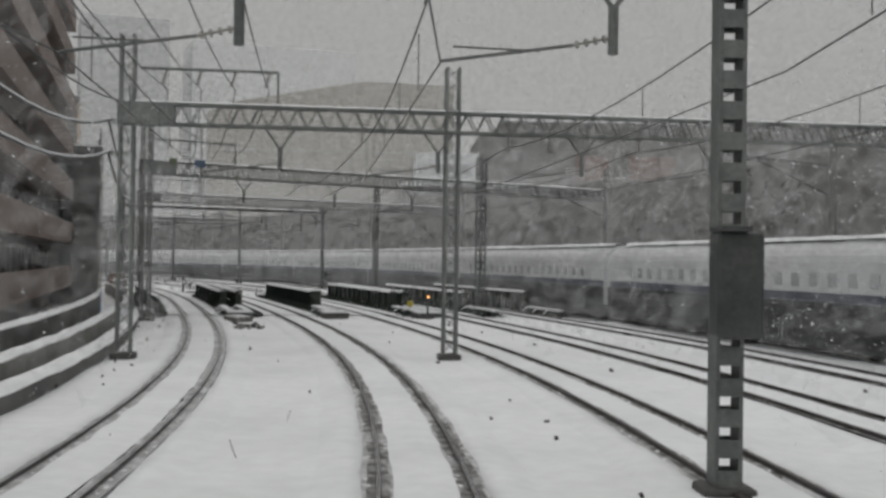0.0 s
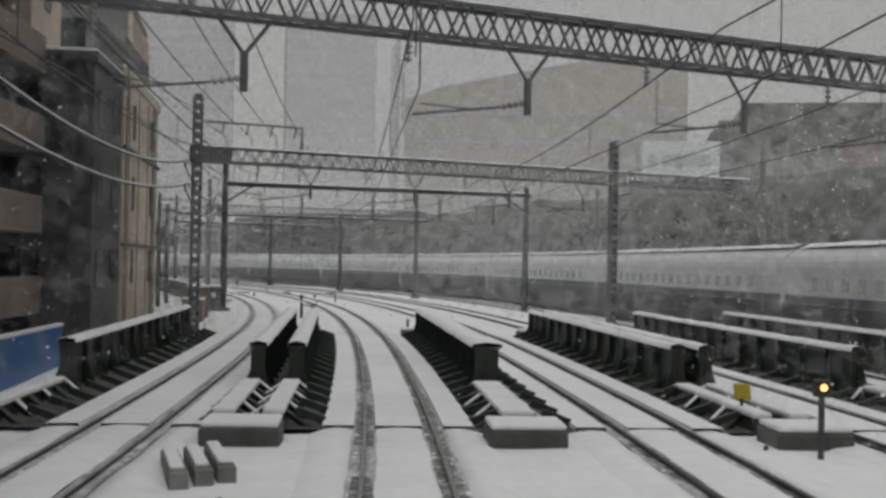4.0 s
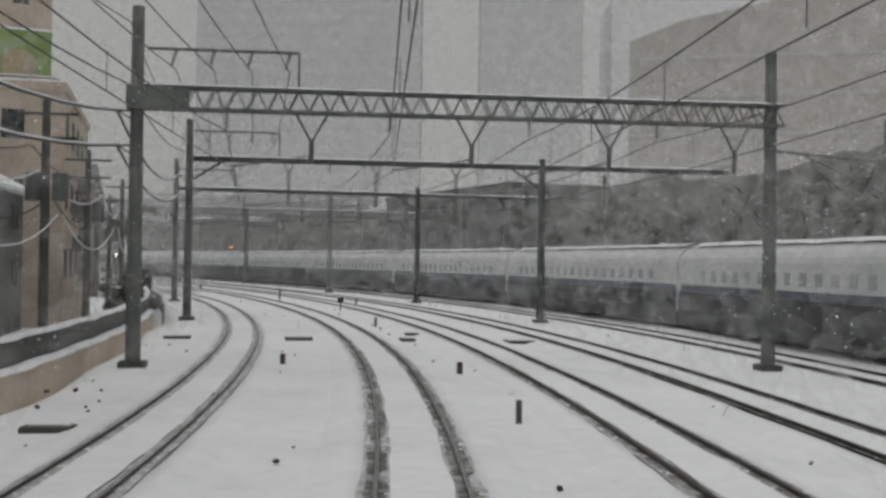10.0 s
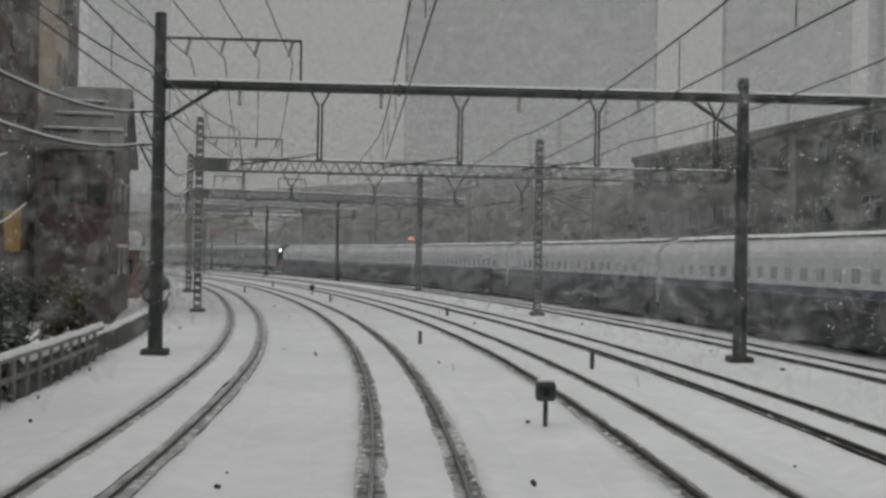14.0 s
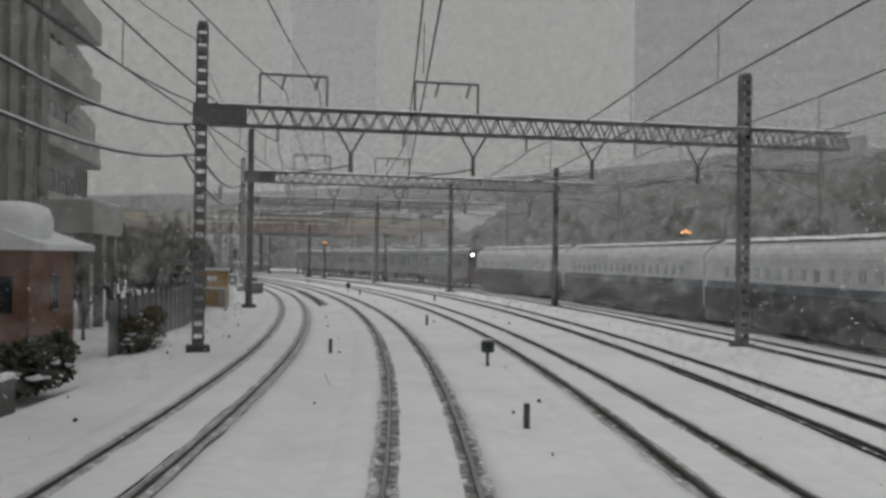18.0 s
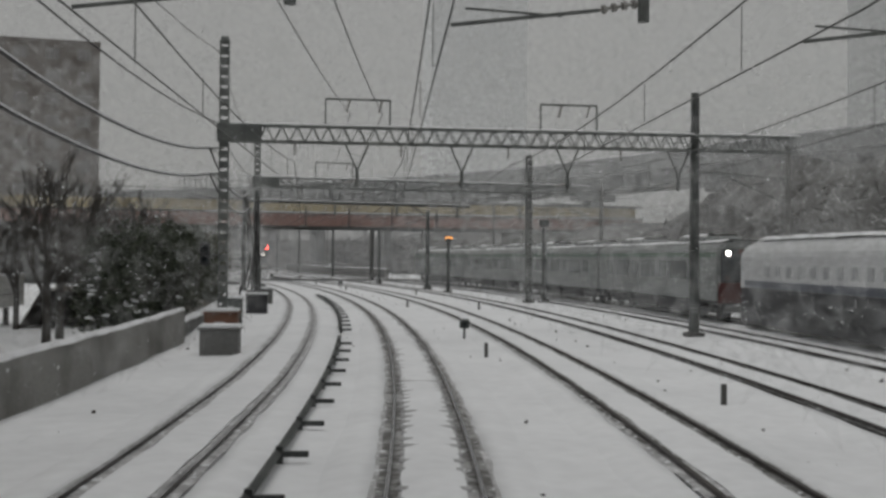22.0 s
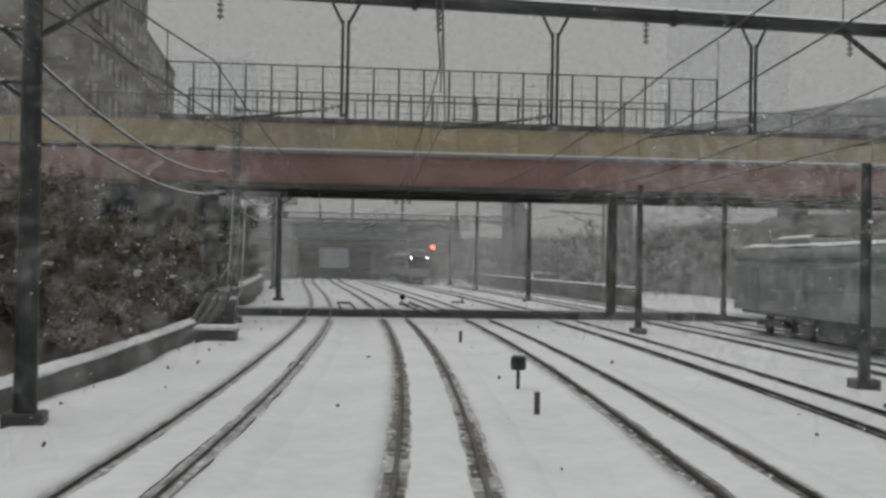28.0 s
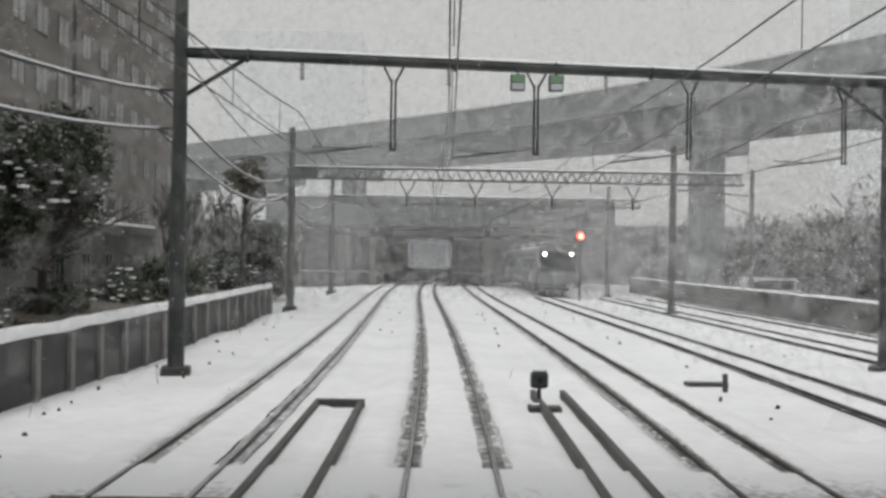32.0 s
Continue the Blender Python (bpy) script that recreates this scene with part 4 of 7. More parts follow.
def commuter_car(s, lat, cab=False, face=-1, front=None):
    L, w = 19.6, 2.95
    c = thing("commuter_train_car", on(s, lat), "stainless steel commuter train car with snow on its roof" if not cab else "commuter train cab car with dark front and lit headlamps", "train car", "cars of the commuter train")
    part("body", once("cb", lambda: mesh_of("body", car_body(L, w, 0.95, 3.55, 0.45, 1), CAR_STEEL)), None, c)
    part("stripe", once("ct", lambda: mesh_of("stripe", one_box(-w / 2 - 0.006, w / 2 + 0.006, -L / 2 + 0.05, L / 2 - 0.05, 2.85, 3.05), STRIPE_GREEN)), None, c, "dull green stripe")
    for side in (-1, 1):
        for i in range(4):
            y = -7.2 + i * 4.8
            d = part("door", once("cd", lambda: mesh_of("door", one_box(-0.012, 0.012, -0.64, 0.64, -0.92, 0.92, 0.01), CAR_STEEL)), None, c)
            d.location = (side * (w / 2 + 0.004), y, 1.95)
            for k in (-0.31, 0.31):
                g = part("door_glass", once("cg", lambda: mesh_of("door_glass", one_box(-0.012, 0.012, -0.22, 0.22, -0.38, 0.38, 0.01), CAR_GLASS)), None, c)
                g.location = (side * (w / 2 + 0.016), y + k, 2.3)
        for i in range(3):
            g = part("window", once("cw", lambda: mesh_of("window", one_box(-0.015, 0.015, -1.25, 1.25, -0.42, 0.42, 0.02), CAR_GLASS)), None, c)
            g.location = (side * (w / 2 + 0.002), -4.8 + i * 4.8, 2.28)
    part("underframe", once("cu", lambda: mesh_of("underframe", box(box(box(bmesh.new(), -1.2, 1.2, -5.2, -1.0, 0.25, 0.95), -1.2, 1.2, -0.4, 3.2, 0.3, 0.95), -1.1, 1.1, -L / 2, L / 2, 0.8, 0.95), CAR_DARK)), None, c)
    for y in (-6.9, 6.9):
        part("bogie", once("xg", lambda: mesh_of("bogie", bogie(), CAR_DARK)), None, c).location = (0, y, 0)
    for y in (-5.0, 5.0):
        part("roof_unit", once("cr", lambda: mesh_of("roof_unit", one_box(-0.95, 0.95, -1.9, 1.9, 3.5, 3.82, 0.08), CAR_STEEL)), None, c).location = (0, y, 0)
        part("unit_snow", once("cn", lambda: mesh_of("unit_snow", roof_snow(3.6, 1.8, 3.83), SNOW_CAP, True)), None, c).location = (0, y, 0)
    part("roof_snow", once("cs", lambda: mesh_of("roof_snow", roof_snow(L, 2.5, 3.53), SNOW_CAP, True)), None, c, "snow on the roof")
    if cab:
        y = face * L / 2
        m = part("front_mask", one_box(-1.28, 1.28, min(y, y + face * 0.06), max(y, y + face * 0.06), 1.75, 3.2, 0.05), GLASS, c, "black front window")
        part("front_panel", one_box(-1.4, 1.4, min(y, y + face * 0.04), max(y, y + face * 0.04), 0.85, 1.74, 0.03), front or CAR_STEEL, c, "painted front panel")
        part("destination_board", one_box(-0.5, 0.5, min(y, y + face * 0.075), max(y, y + face * 0.075), 3.0, 3.18), front or GLASS, c)
        for x in (-0.95, 0.95):
            bm = bmesh.new()
            rod(bm, (x, y, 3.02), (x, y + face * 0.09, 3.02), 0.11, 14)
            part("headlight", bm, HEADLIGHT, c, "lit white headlamp")
        for x in (-1.0, 1.0):
            bm = bmesh.new()
            rod(bm, (x, y, 1.95), (x, y + face * 0.085, 1.95), 0.1, 12)
            part("tail_lamp", bm, RED_WALL, c)
    return c


OUT = 15.9



def along(s, lat, length):
    """The next place on the line, that far off on a curve lat metres out."""
    k = float(np.interp(s + length / 2, _s, _k))
    return s + length / (1 + lat * k)


s_car = -29.0
while s_car < 287:
    express_car(s_car, OUT)
    s_car = along(s_car, OUT, 25.05)
s_car = 301.0
for i in range(4):
    commuter_car(s_car, OUT - 0.5, cab=(i == 0), face=-1, front=CAB_RED)
    s_car = along(s_car, OUT - 0.5, 19.95)
for i in range(2):
    commuter_car(463.8 + i * 19.95, 9.4, cab=(i == 0), face=-1)

# ---- road bridge over the tracks ----
B0, B1 = 376.4, 385.0
rb = thing("road_bridge", on((B0 + B1) / 2), "road bridge with faded pink girders and cream parapet panels", "bridge", kind="structure")
hw = (B1 - B0) / 2
for k, y in ((-1, -hw), (1, hw)):
    part("girder", box(bmesh.new(), -34, 46, y - 0.12, y + 0.12, 6.3, 7.75), BRIDGE_PINK, rb, "faded pink steel girder")
    part("lower_flange", box(bmesh.new(), -34, 46, y - 0.35, y + 0.35, 6.1, 6.32), CONCRETE_DARK, rb, "dark lower edge")
    part("ledge", box(bmesh.new(), -8.6, 46, y - 0.34, y + 0.3, 7.75, 7.9), VIADUCT, rb)
    part("ledge_snow", box(bmesh.new(), -8.5, 46, y - 0.33, y - 0.13 if k < 0 else y + 0.3, 7.9, 7.97, 0, 0.02), SNOW_CAP, rb, "line of snow")
    for i in range(26):
        x0 = -33 + i * 3.0
        part("parapet_panel", box(bmesh.new(), x0 + 0.015, x0 + 2.985, y - 0.14, y + 0.1, 7.98, 9.18), BRIDGE_YELLOW, rb)
    part("coping", box(bmesh.new(), -11.2, 46, y - 0.22, y + 0.2, 9.18, 9.42), CONCRETE_DARK, rb, "dark parapet coping")
    for i in range(23):
        x = -10.9 + i * 1.22
        part("fence_post", box(bmesh.new(), x - 0.045, x + 0.045, y - 0.05, y + 0.05, 9.4, 12.0), STEEL_DARK, rb)
    part("fence_rail", box(bmesh.new(), -10.9, 16, y - 0.03, y + 0.03, 11.93, 12.0), STEEL_DARK, rb)
    bm = bmesh.new()
    for i in range(54):
        box(bm, -10.9 + i * 0.5 - 0.006, -10.9 + i * 0.5 + 0.006, y - 0.006, y + 0.006, 9.4, 11.95)
    for i in range(6):
        box(bm, -10.9, 16, y - 0.006, y + 0.006, 9.8 + i * 0.38, 9.812 + i * 0.38)
    part("fence_mesh", bm, STEEL, rb, "wire mesh screen")
    part("handrail", box(bmesh.new(), -34, 46, y + 0.5 * -k - 0.03, y + 0.5 * -k + 0.03, 10.42, 10.5), STEEL, rb)
    for i in range(30):
        x = -30 + i * 2.0
        part("baluster", box(bmesh.new(), x - 0.03, x + 0.03, y + 0.5 * -k - 0.03, y + 0.5 * -k + 0.03, 9.3, 10.45), STEEL, rb)
# girders, soffit and deck carry their shade as a near-black colour
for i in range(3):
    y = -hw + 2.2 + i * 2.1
    part("inner_girder", box(bmesh.new(), -34, 46, y - 0.15, y + 0.15, 6.3, 7.6), SHADE_STEEL, rb, "girder under the deck, blackened as shade")
part("soffit", box(bmesh.new(), -34, 46, -hw + 0.2, hw - 0.2, 6.42, 6.5), SHADE_STEEL, rb, "soffit with shade put into its black colour")
part("deck", box(bmesh.new(), -34, 46, -hw, hw, 7.6, 7.95), SHADE_STEEL, rb, "deck with shade put into its black colour")
part("road_snow", box(bmesh.new(), -34, 46, -hw + 0.4, hw - 0.4, 7.95, 8.02), SNOW, rb)
for x in (11.9,):
    for y in (0.3,):
        part("pier", box(bmesh.new(), x - 0.22, x + 0.22, y - 0.22, y + 0.22, -0.3, 6.1, 0, 0.03), CONCRETE_DARK, rb)
# abutment colour includes the shade under the deck
part("abutment", box(bmesh.new(), -30, -9.2, -hw + 0.5, hw - 0.3, -0.5, 6.1, 0, 0.05), SHADE_STEEL, rb, "wet abutment blackened to imitate shade under the bridge")
ab = part("abutment_front", box(bmesh.new(), -30, -9.6, -hw - 2.2, -hw + 0.5, 3.6, 6.1, 0, 0.04), CONCRETE_DARK, rb, "dark stained wall with openings beside the bridge")
for x0, x1, z0, z1 in ((-13.4, -11.8, 4.2, 6.0), (-10.8, -10.2, 5.0, 5.9), (-16.4, -14.9, 4.2, 6.0)):
    part("opening", box(bmesh.new(), x0, x1, -hw - 2.24, -hw - 2.15, z0, z1), GLASS, ab)
part("far_abutment", box(bmesh.new(), 30, 46, -hw + 0.5, hw - 0.3, -0.5, 6.1, 0, 0.05), CONCRETE, rb)

# ---- buildings beside the line ----
def house(name, s0, s1, lat, depth, height, wall, label, floors=4, bays=4, balcony=False, roof="flat", base=-0.6, win=(1.3, 1.2), rail_mat=None, group="trackside buildings", front=True, z_first=1.0):
    """A building whose long face follows the line from s0 to s1, lat to the right of it (negative: left)."""
    a, b = at(s0, lat), at(s1, lat)
    L = (b - a).length
    ang = math.degrees(math.atan2(b.y - a.y, b.x - a.x)) - 90
    mid = (a + b) / 2
    h = thing(name, pose(mid.x, mid.y, 0, 0, 0, ang), label, "building", group)
    k = -1 if lat < 0 else 1            # local x away from the line
    part("wall", box(bmesh.new(), 0, k * depth, -L / 2, L / 2, base, height, 0, 0.03), wall, h)
    if roof == "flat":
        part("parapet", box(bmesh.new(), k * -0.12, k * (depth + 0.1), -L / 2 - 0.12, L / 2 + 0.12, height, height + 0.35, 0, 0.02), wall, h)
        part("roof_snow", box(bmesh.new(), k * -0.06, k * depth, -L / 2, L / 2, height + 0.35, height + 0.47, 0, 0.03), SNOW_CAP, h, "snow on the roof")
    else:
        bm = bmesh.new()
        e = 0.45
        x0, x1 = -k * e, k * (depth + e)
        xm = (x0 + x1) / 2
        r = height + depth * 0.28
        vs = [[bm.verts.new(p) for p in ((x0, y, height), (xm, y, r), (x1, y, height), (x1, y, height - 0.15), (x0, y, height - 0.15))] for y in (-L / 2 - e, L / 2 + e)]
        for j in range(5):
            bm.faces.new((vs[0][j], vs[0][(j + 1) % 5], vs[1][(j + 1) % 5], vs[1][j]))
        bm.faces.new(vs[0])
        bm.faces.new(vs[1])
        part("roof", bm, SNOW_CAP, h, "snow covered pitched roof")
    fh = (height - z_first) / floors
    key = ("win", round(win[0], 2), round(win[1], 2))
    # far walls get paler glass, haze being part of its colour
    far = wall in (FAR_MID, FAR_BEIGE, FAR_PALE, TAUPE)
    glass = once(key + (far, wall is TAUPE), lambda: mesh_of("window", one_box(-0.03, 0.03, -win[0] / 2, win[0] / 2, -win[1] / 2, win[1] / 2), GLASS_HAZED if wall is TAUPE else GLASS_GREY if far else GLASS))
    frame_m = once(("frm",) + key, lambda: mesh_of("window_frame", frame_bm(win[0], win[1]), STEEL))
    for f in range(floors):
        z = z_first + fh * (f + 0.5)
        if front:
            for i in range(bays):
                y = -L / 2 + L * (i + 0.5) / bays
                w = part("window", glass, None, h)
                w.location = (-k * 0.005, y, z)
                fr = part("window_frame", frame_m, None, w)
                fr.location = (-k * 0.03, 0, 0)
        for side in (-1, 1):
            m = max(1, int(depth / 4))
            for i in range(m):
                w = part("window", glass, None, h)
                w.location = (k * depth * (i + 0.5) / m, side * (L / 2 + 0.005), z)
                w.rotation_euler = (0, 0, radians(90))
        if balcony:
            zb = z_first + fh * f
            bc = part("balcony", box(bmesh.new(), -k * 1.25, 0, -L / 2 + 0.1, L / 2 + 0.35, zb - 0.12, zb + 0.02), rail_mat or wall, h)
            bm = bmesh.new()
            box(bm, -k * 1.25, -k * 1.13, -L / 2 + 0.1, L / 2 + 0.35, zb + 0.02, zb + 1.1, 0, 0.02)
            box(bm, -k * 1.13, 0, L / 2 + 0.24, L / 2 + 0.35, zb + 0.02, zb + 1.1)
            box(bm, -k * 1.13, 0, -L / 2 + 0.1, -L / 2 + 0.21, zb + 0.02, zb + 1.1)
            part("balustrade", bm, rail_mat or wall, bc)
    return h


def frame_bm(w, h):
    bm = bmesh.new()
    for x in (-w / 2, 0, w / 2):
        box(bm, -0.02, 0.02, x - 0.03, x + 0.03, -h / 2 - 0.03, h / 2 + 0.03)
    for z in (-h / 2, h / 2):
        box(bm, -0.02, 0.02, -w / 2 - 0.03, w / 2 + 0.03, z - 0.03, z + 0.03)
    return bm


house("apartment_block", 38, 74.6, -12.2, 12, 22, BROWN_WALL, "brown tiled apartment block with taupe balconies", 8, 10, True, win=(1.7, 1.5), rail_mat=BALCONY_BROWN)
house("narrow_building", 74.9, 80.2, -9.35, 8, 9.2, DARK_WALL, "narrow dark clad building with a railed roof terrace", 3, 2, False, win=(0.7, 1.2))
house("beige_building", 80.4, 91.2, -9.3, 8, 9.6, BEIGE_WALL, "beige rendered building with rust streaked blank wall", 3, 2, False, win=(0.4, 1.3))


def roof_rail(owner, y0, y1, z, x=0.0):
    """Upright bars and a top rail along the edge of a flat roof."""
    h = bpy.data.objects[owner]
    part("roof_rail", box(box(bmesh.new(), x - 0.03, x + 0.03, y0, y1, z + 1.05, z + 1.12), x - 0.03, x + 0.03, y0, y1, z + 0.1, z + 0.15), STEEL, h)
    n = int((y1 - y0) / 0.35)
    for i in range(n + 1):
        y = y0 + (y1 - y0) * i / n
        part("rail_bar", once("rbar", lambda: mesh_of("rail_bar", one_box(-0.02, 0.02, -0.02, 0.02, 0, 1.1), STEEL)), None, h).location = (x, y, z)


roof_rail("narrow_building", -2.5, 2.5, 9.6)
roof_rail("beige_building", -5.2, 1.4, 10.0)
house("roof_house", 75.6, 80.0, -11.6, 5, 13.6, BEIGE_WALL, "cream stair house rising behind the roof terrace", 4, 1, False, win=(0.8, 1.2))
house("striped_office", 91.6, 99.0, -10.8, 10, 14.5, GREY_WALL, "grey office building with upright fins and dark windows", 5, 4, False, win=(1.1, 1.7))
house("scaffolded_building", 101, 116.5, -12.2, 9, 8.3, BLUE_SHEET, "building wrapped in blue sheeting under repair", 2, 1, False, win=(0.9, 1.1), front=False)
house("shop_building", 117, 128, -14.2, 10, 18, BEIGE_WALL, "tall beige shop building with small windows", 6, 3, False)
house("low_shop", 131, 146, -12.6, 8, 5.2, GREY_WALL, "low grey shop behind the trackside wall", 2, 4, False, "pitched", win=(1.2, 1.0))
house("beige_shop", 149, 165.2, -11.5, 8, 9.6, BEIGE_WALL, "beige shop building among street poles", 3, 5, False, win=(0.9, 1.2))
house("red_building", 190.2, 198.6, -13.2, 4.0, 15.6, BROWN_CLAD, "dark red-brown clad stair tower", 5, 2, False, win=(1.0, 1.0))
house("green_sign_building", 203, 208.4, -13.0, 10, 26, BEIGE_WALL, "tall beige block with a green board behind a gabled house", 8, 2, False)


def gabled_house(s0, s1, lat, depth, eave, apex):
    """A house whose gable faces the line, its roof falling along the line to both sides."""
    a, b = at(s0, lat), at(s1, lat)
    L, mid = (b - a).length, (a + b) / 2
    h = thing("gabled_house", pose(mid.x, mid.y, 0, 0, 0, math.degrees(math.atan2(b.y - a.y, b.x - a.x)) - 90), "red-brown house with a steep snow dusted gable roof", "building", "trackside buildings")
    bm = bmesh.new()
    rows = [[bm.verts.new((x, y, z)) for y, z in ((-L / 2, -0.6), (-L / 2, eave), (0, apex), (L / 2, eave), (L / 2, -0.6))] for x in (0, -depth)]
    for j in range(5):
        bm.faces.new((rows[0][j], rows[0][(j + 1) % 5], rows[1][(j + 1) % 5], rows[1][j]))
    bm.faces.new(rows[0])
    bm.faces.new(rows[1])
    part("wall", bm, BROWN_CLAD, h, "red-brown clad walls")
    for k in (-1, 1):
        bm = bmesh.new()
        y0, z0, y1, z1 = k * (L / 2 + 0.45), eave - 0.3, 0.0, apex + 0.06
        rows = [[bm.verts.new((x, y, z)) for y, z in ((y0, z0), (y1, z1), (y1, z1 + 0.16), (y0, z0 + 0.16))] for x in (0.4, -depth - 0.2)]
        for j in range(4):
            bm.faces.new((rows[0][j], rows[0][(j + 1) % 4], rows[1][(j + 1) % 4], rows[1][j]))
        bm.faces.new(rows[0])
        bm.faces.new(rows[1])
        part("roof_slope", bm, GREY_WALL, h, "grey sheet roof thinly covered by snow")
        for i, u in enumerate((0.25, 0.5, 0.72)):
            y, z = y0 + (y1 - y0) * u, z0 + (z1 - z0) * u + 0.2
            part("roof_snow", box(bmesh.new(), -depth * 0.95 + 0.3 * i, 0.3 - 0.5 * i, y - 0.35, y + 0.35, z - 0.05, z + 0.05, 0, 0.03), SNOW_CAP, h)
    for z, w in ((5.2, 1.5), (2.2, 1.5), (7.6, 1.0)):
        for y in ((-1.9, 1.7) if z < 7 else (0.0,)):
            g = part("window", box(bmesh.new(), -0.05, 0.03, y - w / 2, y + w / 2, z - 0.65, z + 0.65), GLASS, h)
            part("sill", box(bmesh.new(), 0.0, 0.14, y - w / 2 - 0.1, y + w / 2 + 0.1, z + 0.66, z + 0.78), SNOW_CAP, g, "snow on the window hood")
    for x in (-0.7, -2.0):
        part("window", box(bmesh.new(), x - 0.4, x + 0.4, -L / 2 - 0.03, -L / 2 + 0.05, 4.6, 5.8), GLASS, h)
    return h


gabled_house(195.6, 207.0, -9.6, 3.2, 7.3, 10.3)
house("tall_apartment", 209, 241.0, -14.0, 11, 24, GREY_STRIP, "tall grey apartment house with upright strips and narrow windows", 8, 7, False, win=(0.9, 1.6))
hut = house("signal_hut", 220.6, 225.0, -9.3, 1.4, 2.9, ORANGE_WOOD, "small orange-brown hut with snow heaped on its roof", 1, 1, False, "pitched", win=(0.6, 0.9), z_first=0.4)
part("snow_heap", one_box(-1.35, 0.12, -2.3, -0.1, 2.85, 3.95, 0.42), SNOW_CAP, hut, "rounded heap of snow on the roof", smooth=True)
house("balcony_apartment", 241.6, 255.6, -15.4, 12, 20.5, WHITE_WALL, "pale apartment block with long balconies", 6, 5, True, win=(2.0, 1.6), rail_mat=WHITE_WALL)


strips = bpy.data.objects["tall_apartment"]
for i in range(15):
    part("wall_strip", once("ws", lambda: mesh_of("wall_strip", one_box(-0.05, 0.14, -0.55, 0.55, -0.5, 23.8, 0.02), CONCRETE)), None, strips).location = (0, -14.6 + i * 2.1, 0)
low = thing("entrance_canopy", on(244.6, -12.0), "pale concrete canopy slab on columns", "canopy")
part("parapet", box(bmesh.new(), -3.2, 0, -3.6, 3.9, 3.5, 4.9, 0, 0.03), WHITE_WALL, low)
part("snow_cap", box(bmesh.new(), -3.1, -0.05, -3.55, 3.85, 4.9, 4.98, 0, 0.03), SNOW_CAP, low)
for y in (-3.2, 0.1, 3.4):
    part("column", box(bmesh.new(), -0.6, -0.2, y - 0.2, y + 0.2, -0.6, 3.5, 0, 0.02), CONCRETE, low)
part("back_wall", box(bmesh.new(), -3.2, -2.9, -3.6, 3.9, -0.6, 3.5), DARK_WALL, low)


def terrace_office(s0, s1, lat):
    """A long office: pale parapets that end in steps, dark glass with upright piers between them."""
    a, b = at(s0, lat), at(s1, lat)
    L, mid = (b - a).length, (a + b) / 2
    h = thing("terrace_office", pose(mid.x, mid.y, 0, 0, 0, math.degrees(math.atan2(b.y - a.y, b.x - a.x)) - 90), "pale concrete office with stepped terrace parapets", "building", "trackside buildings")
    y0 = -L / 2
    for back, end, z0, z1 in ((1.4, 0.0, -0.6, 4.9), (1.8, -6.5, 4.9, 9.6), (2.0, -17.0, 9.6, 16.0), (2.4, -22.0, 16.0, 20.5)):
        part("wall", box(bmesh.new(), -14, -back, y0, L / 2 + end - 0.6, z0, z1), TAUPE, h, "brown-grey inner wall")
    bands = ((0.1, 0.0, 0.4, 1.8), (-0.5, -6.0, 4.7, 6.5), (-0.5, -8.5, 9.4, 10.0), (-0.2, -16.5, 10.7, 12.3), (-0.4, -17.0, 14.7, 16.2), (-0.7, -22.0, 19.0, 20.5))
    for x, end, z0, z1 in bands:
        bm = bmesh.new()
        rows = [[bm.verts.new((xx, y, z)) for xx, z in ((x, z0 + 0.0), (x, z1), (x - 0.3, z1), (x - 0.3, z0 + 0.3), (x - 2.4, z0 + 0.3), (x - 2.4, z0))] for y in (y0, L / 2 + end)]
        for j in range(6):
            bm.faces.new((rows[0][j], rows[0][(j + 1) % 6], rows[1][(j + 1) % 6], rows[1][j]))
        bm.faces.new(rows[0])
        bm.faces.new(rows[1])
        pr = part("parapet", bm, WHITE_WALL, h, "pale concrete parapet")
        part("snow_cap", box(bmesh.new(), x - 0.28, x - 0.02, y0, L / 2 + end, z1, z1 + 0.07, 0, 0.02), SNOW_CAP, pr)
        part("joint_line", box(bmesh.new(), x - 0.02, x + 0.012, y0, L / 2 + end - 0.05, z0 + 0.55, z0 + 0.6), CONCRETE, pr)
    for back, end, z0, z1, step in ((1.4, -1.5, 1.8, 4.6, 3.6), (1.8, -8.0, 6.5, 9.3, 2.4), (2.0, -18.0, 12.3, 14.6, 1.5), (2.4, -23.0, 16.2, 18.9, 1.5)):
        n = int((L + end) / step)
        for i in range(n):
            y = L / 2 + end - 0.6 - i * step
            w = part("window", box(bmesh.new(), -back - 0.02, -back + 0.05, y - step + 0.32, y - 0.05, z0, z1), GLASS, h)
            part("pier", box(bmesh.new(), -back - 0.02, -back + 0.25, y - 0.02, y + 0.26, z0, z1), WHITE_WALL, h)
            if step > 2:
                part("mullion", box(bmesh.new(), -back + 0.05, -back + 0.09, y - step / 2 - 0.03, y - step / 2 + 0.03, z0, z1), STEEL, w)
    return h


terrace_office(256.2, 298, -16.6)
house("grey_tower", 405, 436, -20.0, 16, 31.0, TAUPE, "tall grey building behind the road bridge", 10, 9, False, win=(1.8, 1.5))
house("wide_block", 440, 470, -21.0, 18, 26.0, TAUPE, "grey concrete block beside the far tracks", 8, 8, False, win=(1.8, 1.5))
# this tower's wall colour has the haze painted in
house("far_tower", 520, 566, -55.0, 25, 62.0, FAR_MID, "tall tower with haze put into its pale colour", 16, 10, False, win=(2.6, 1.8))
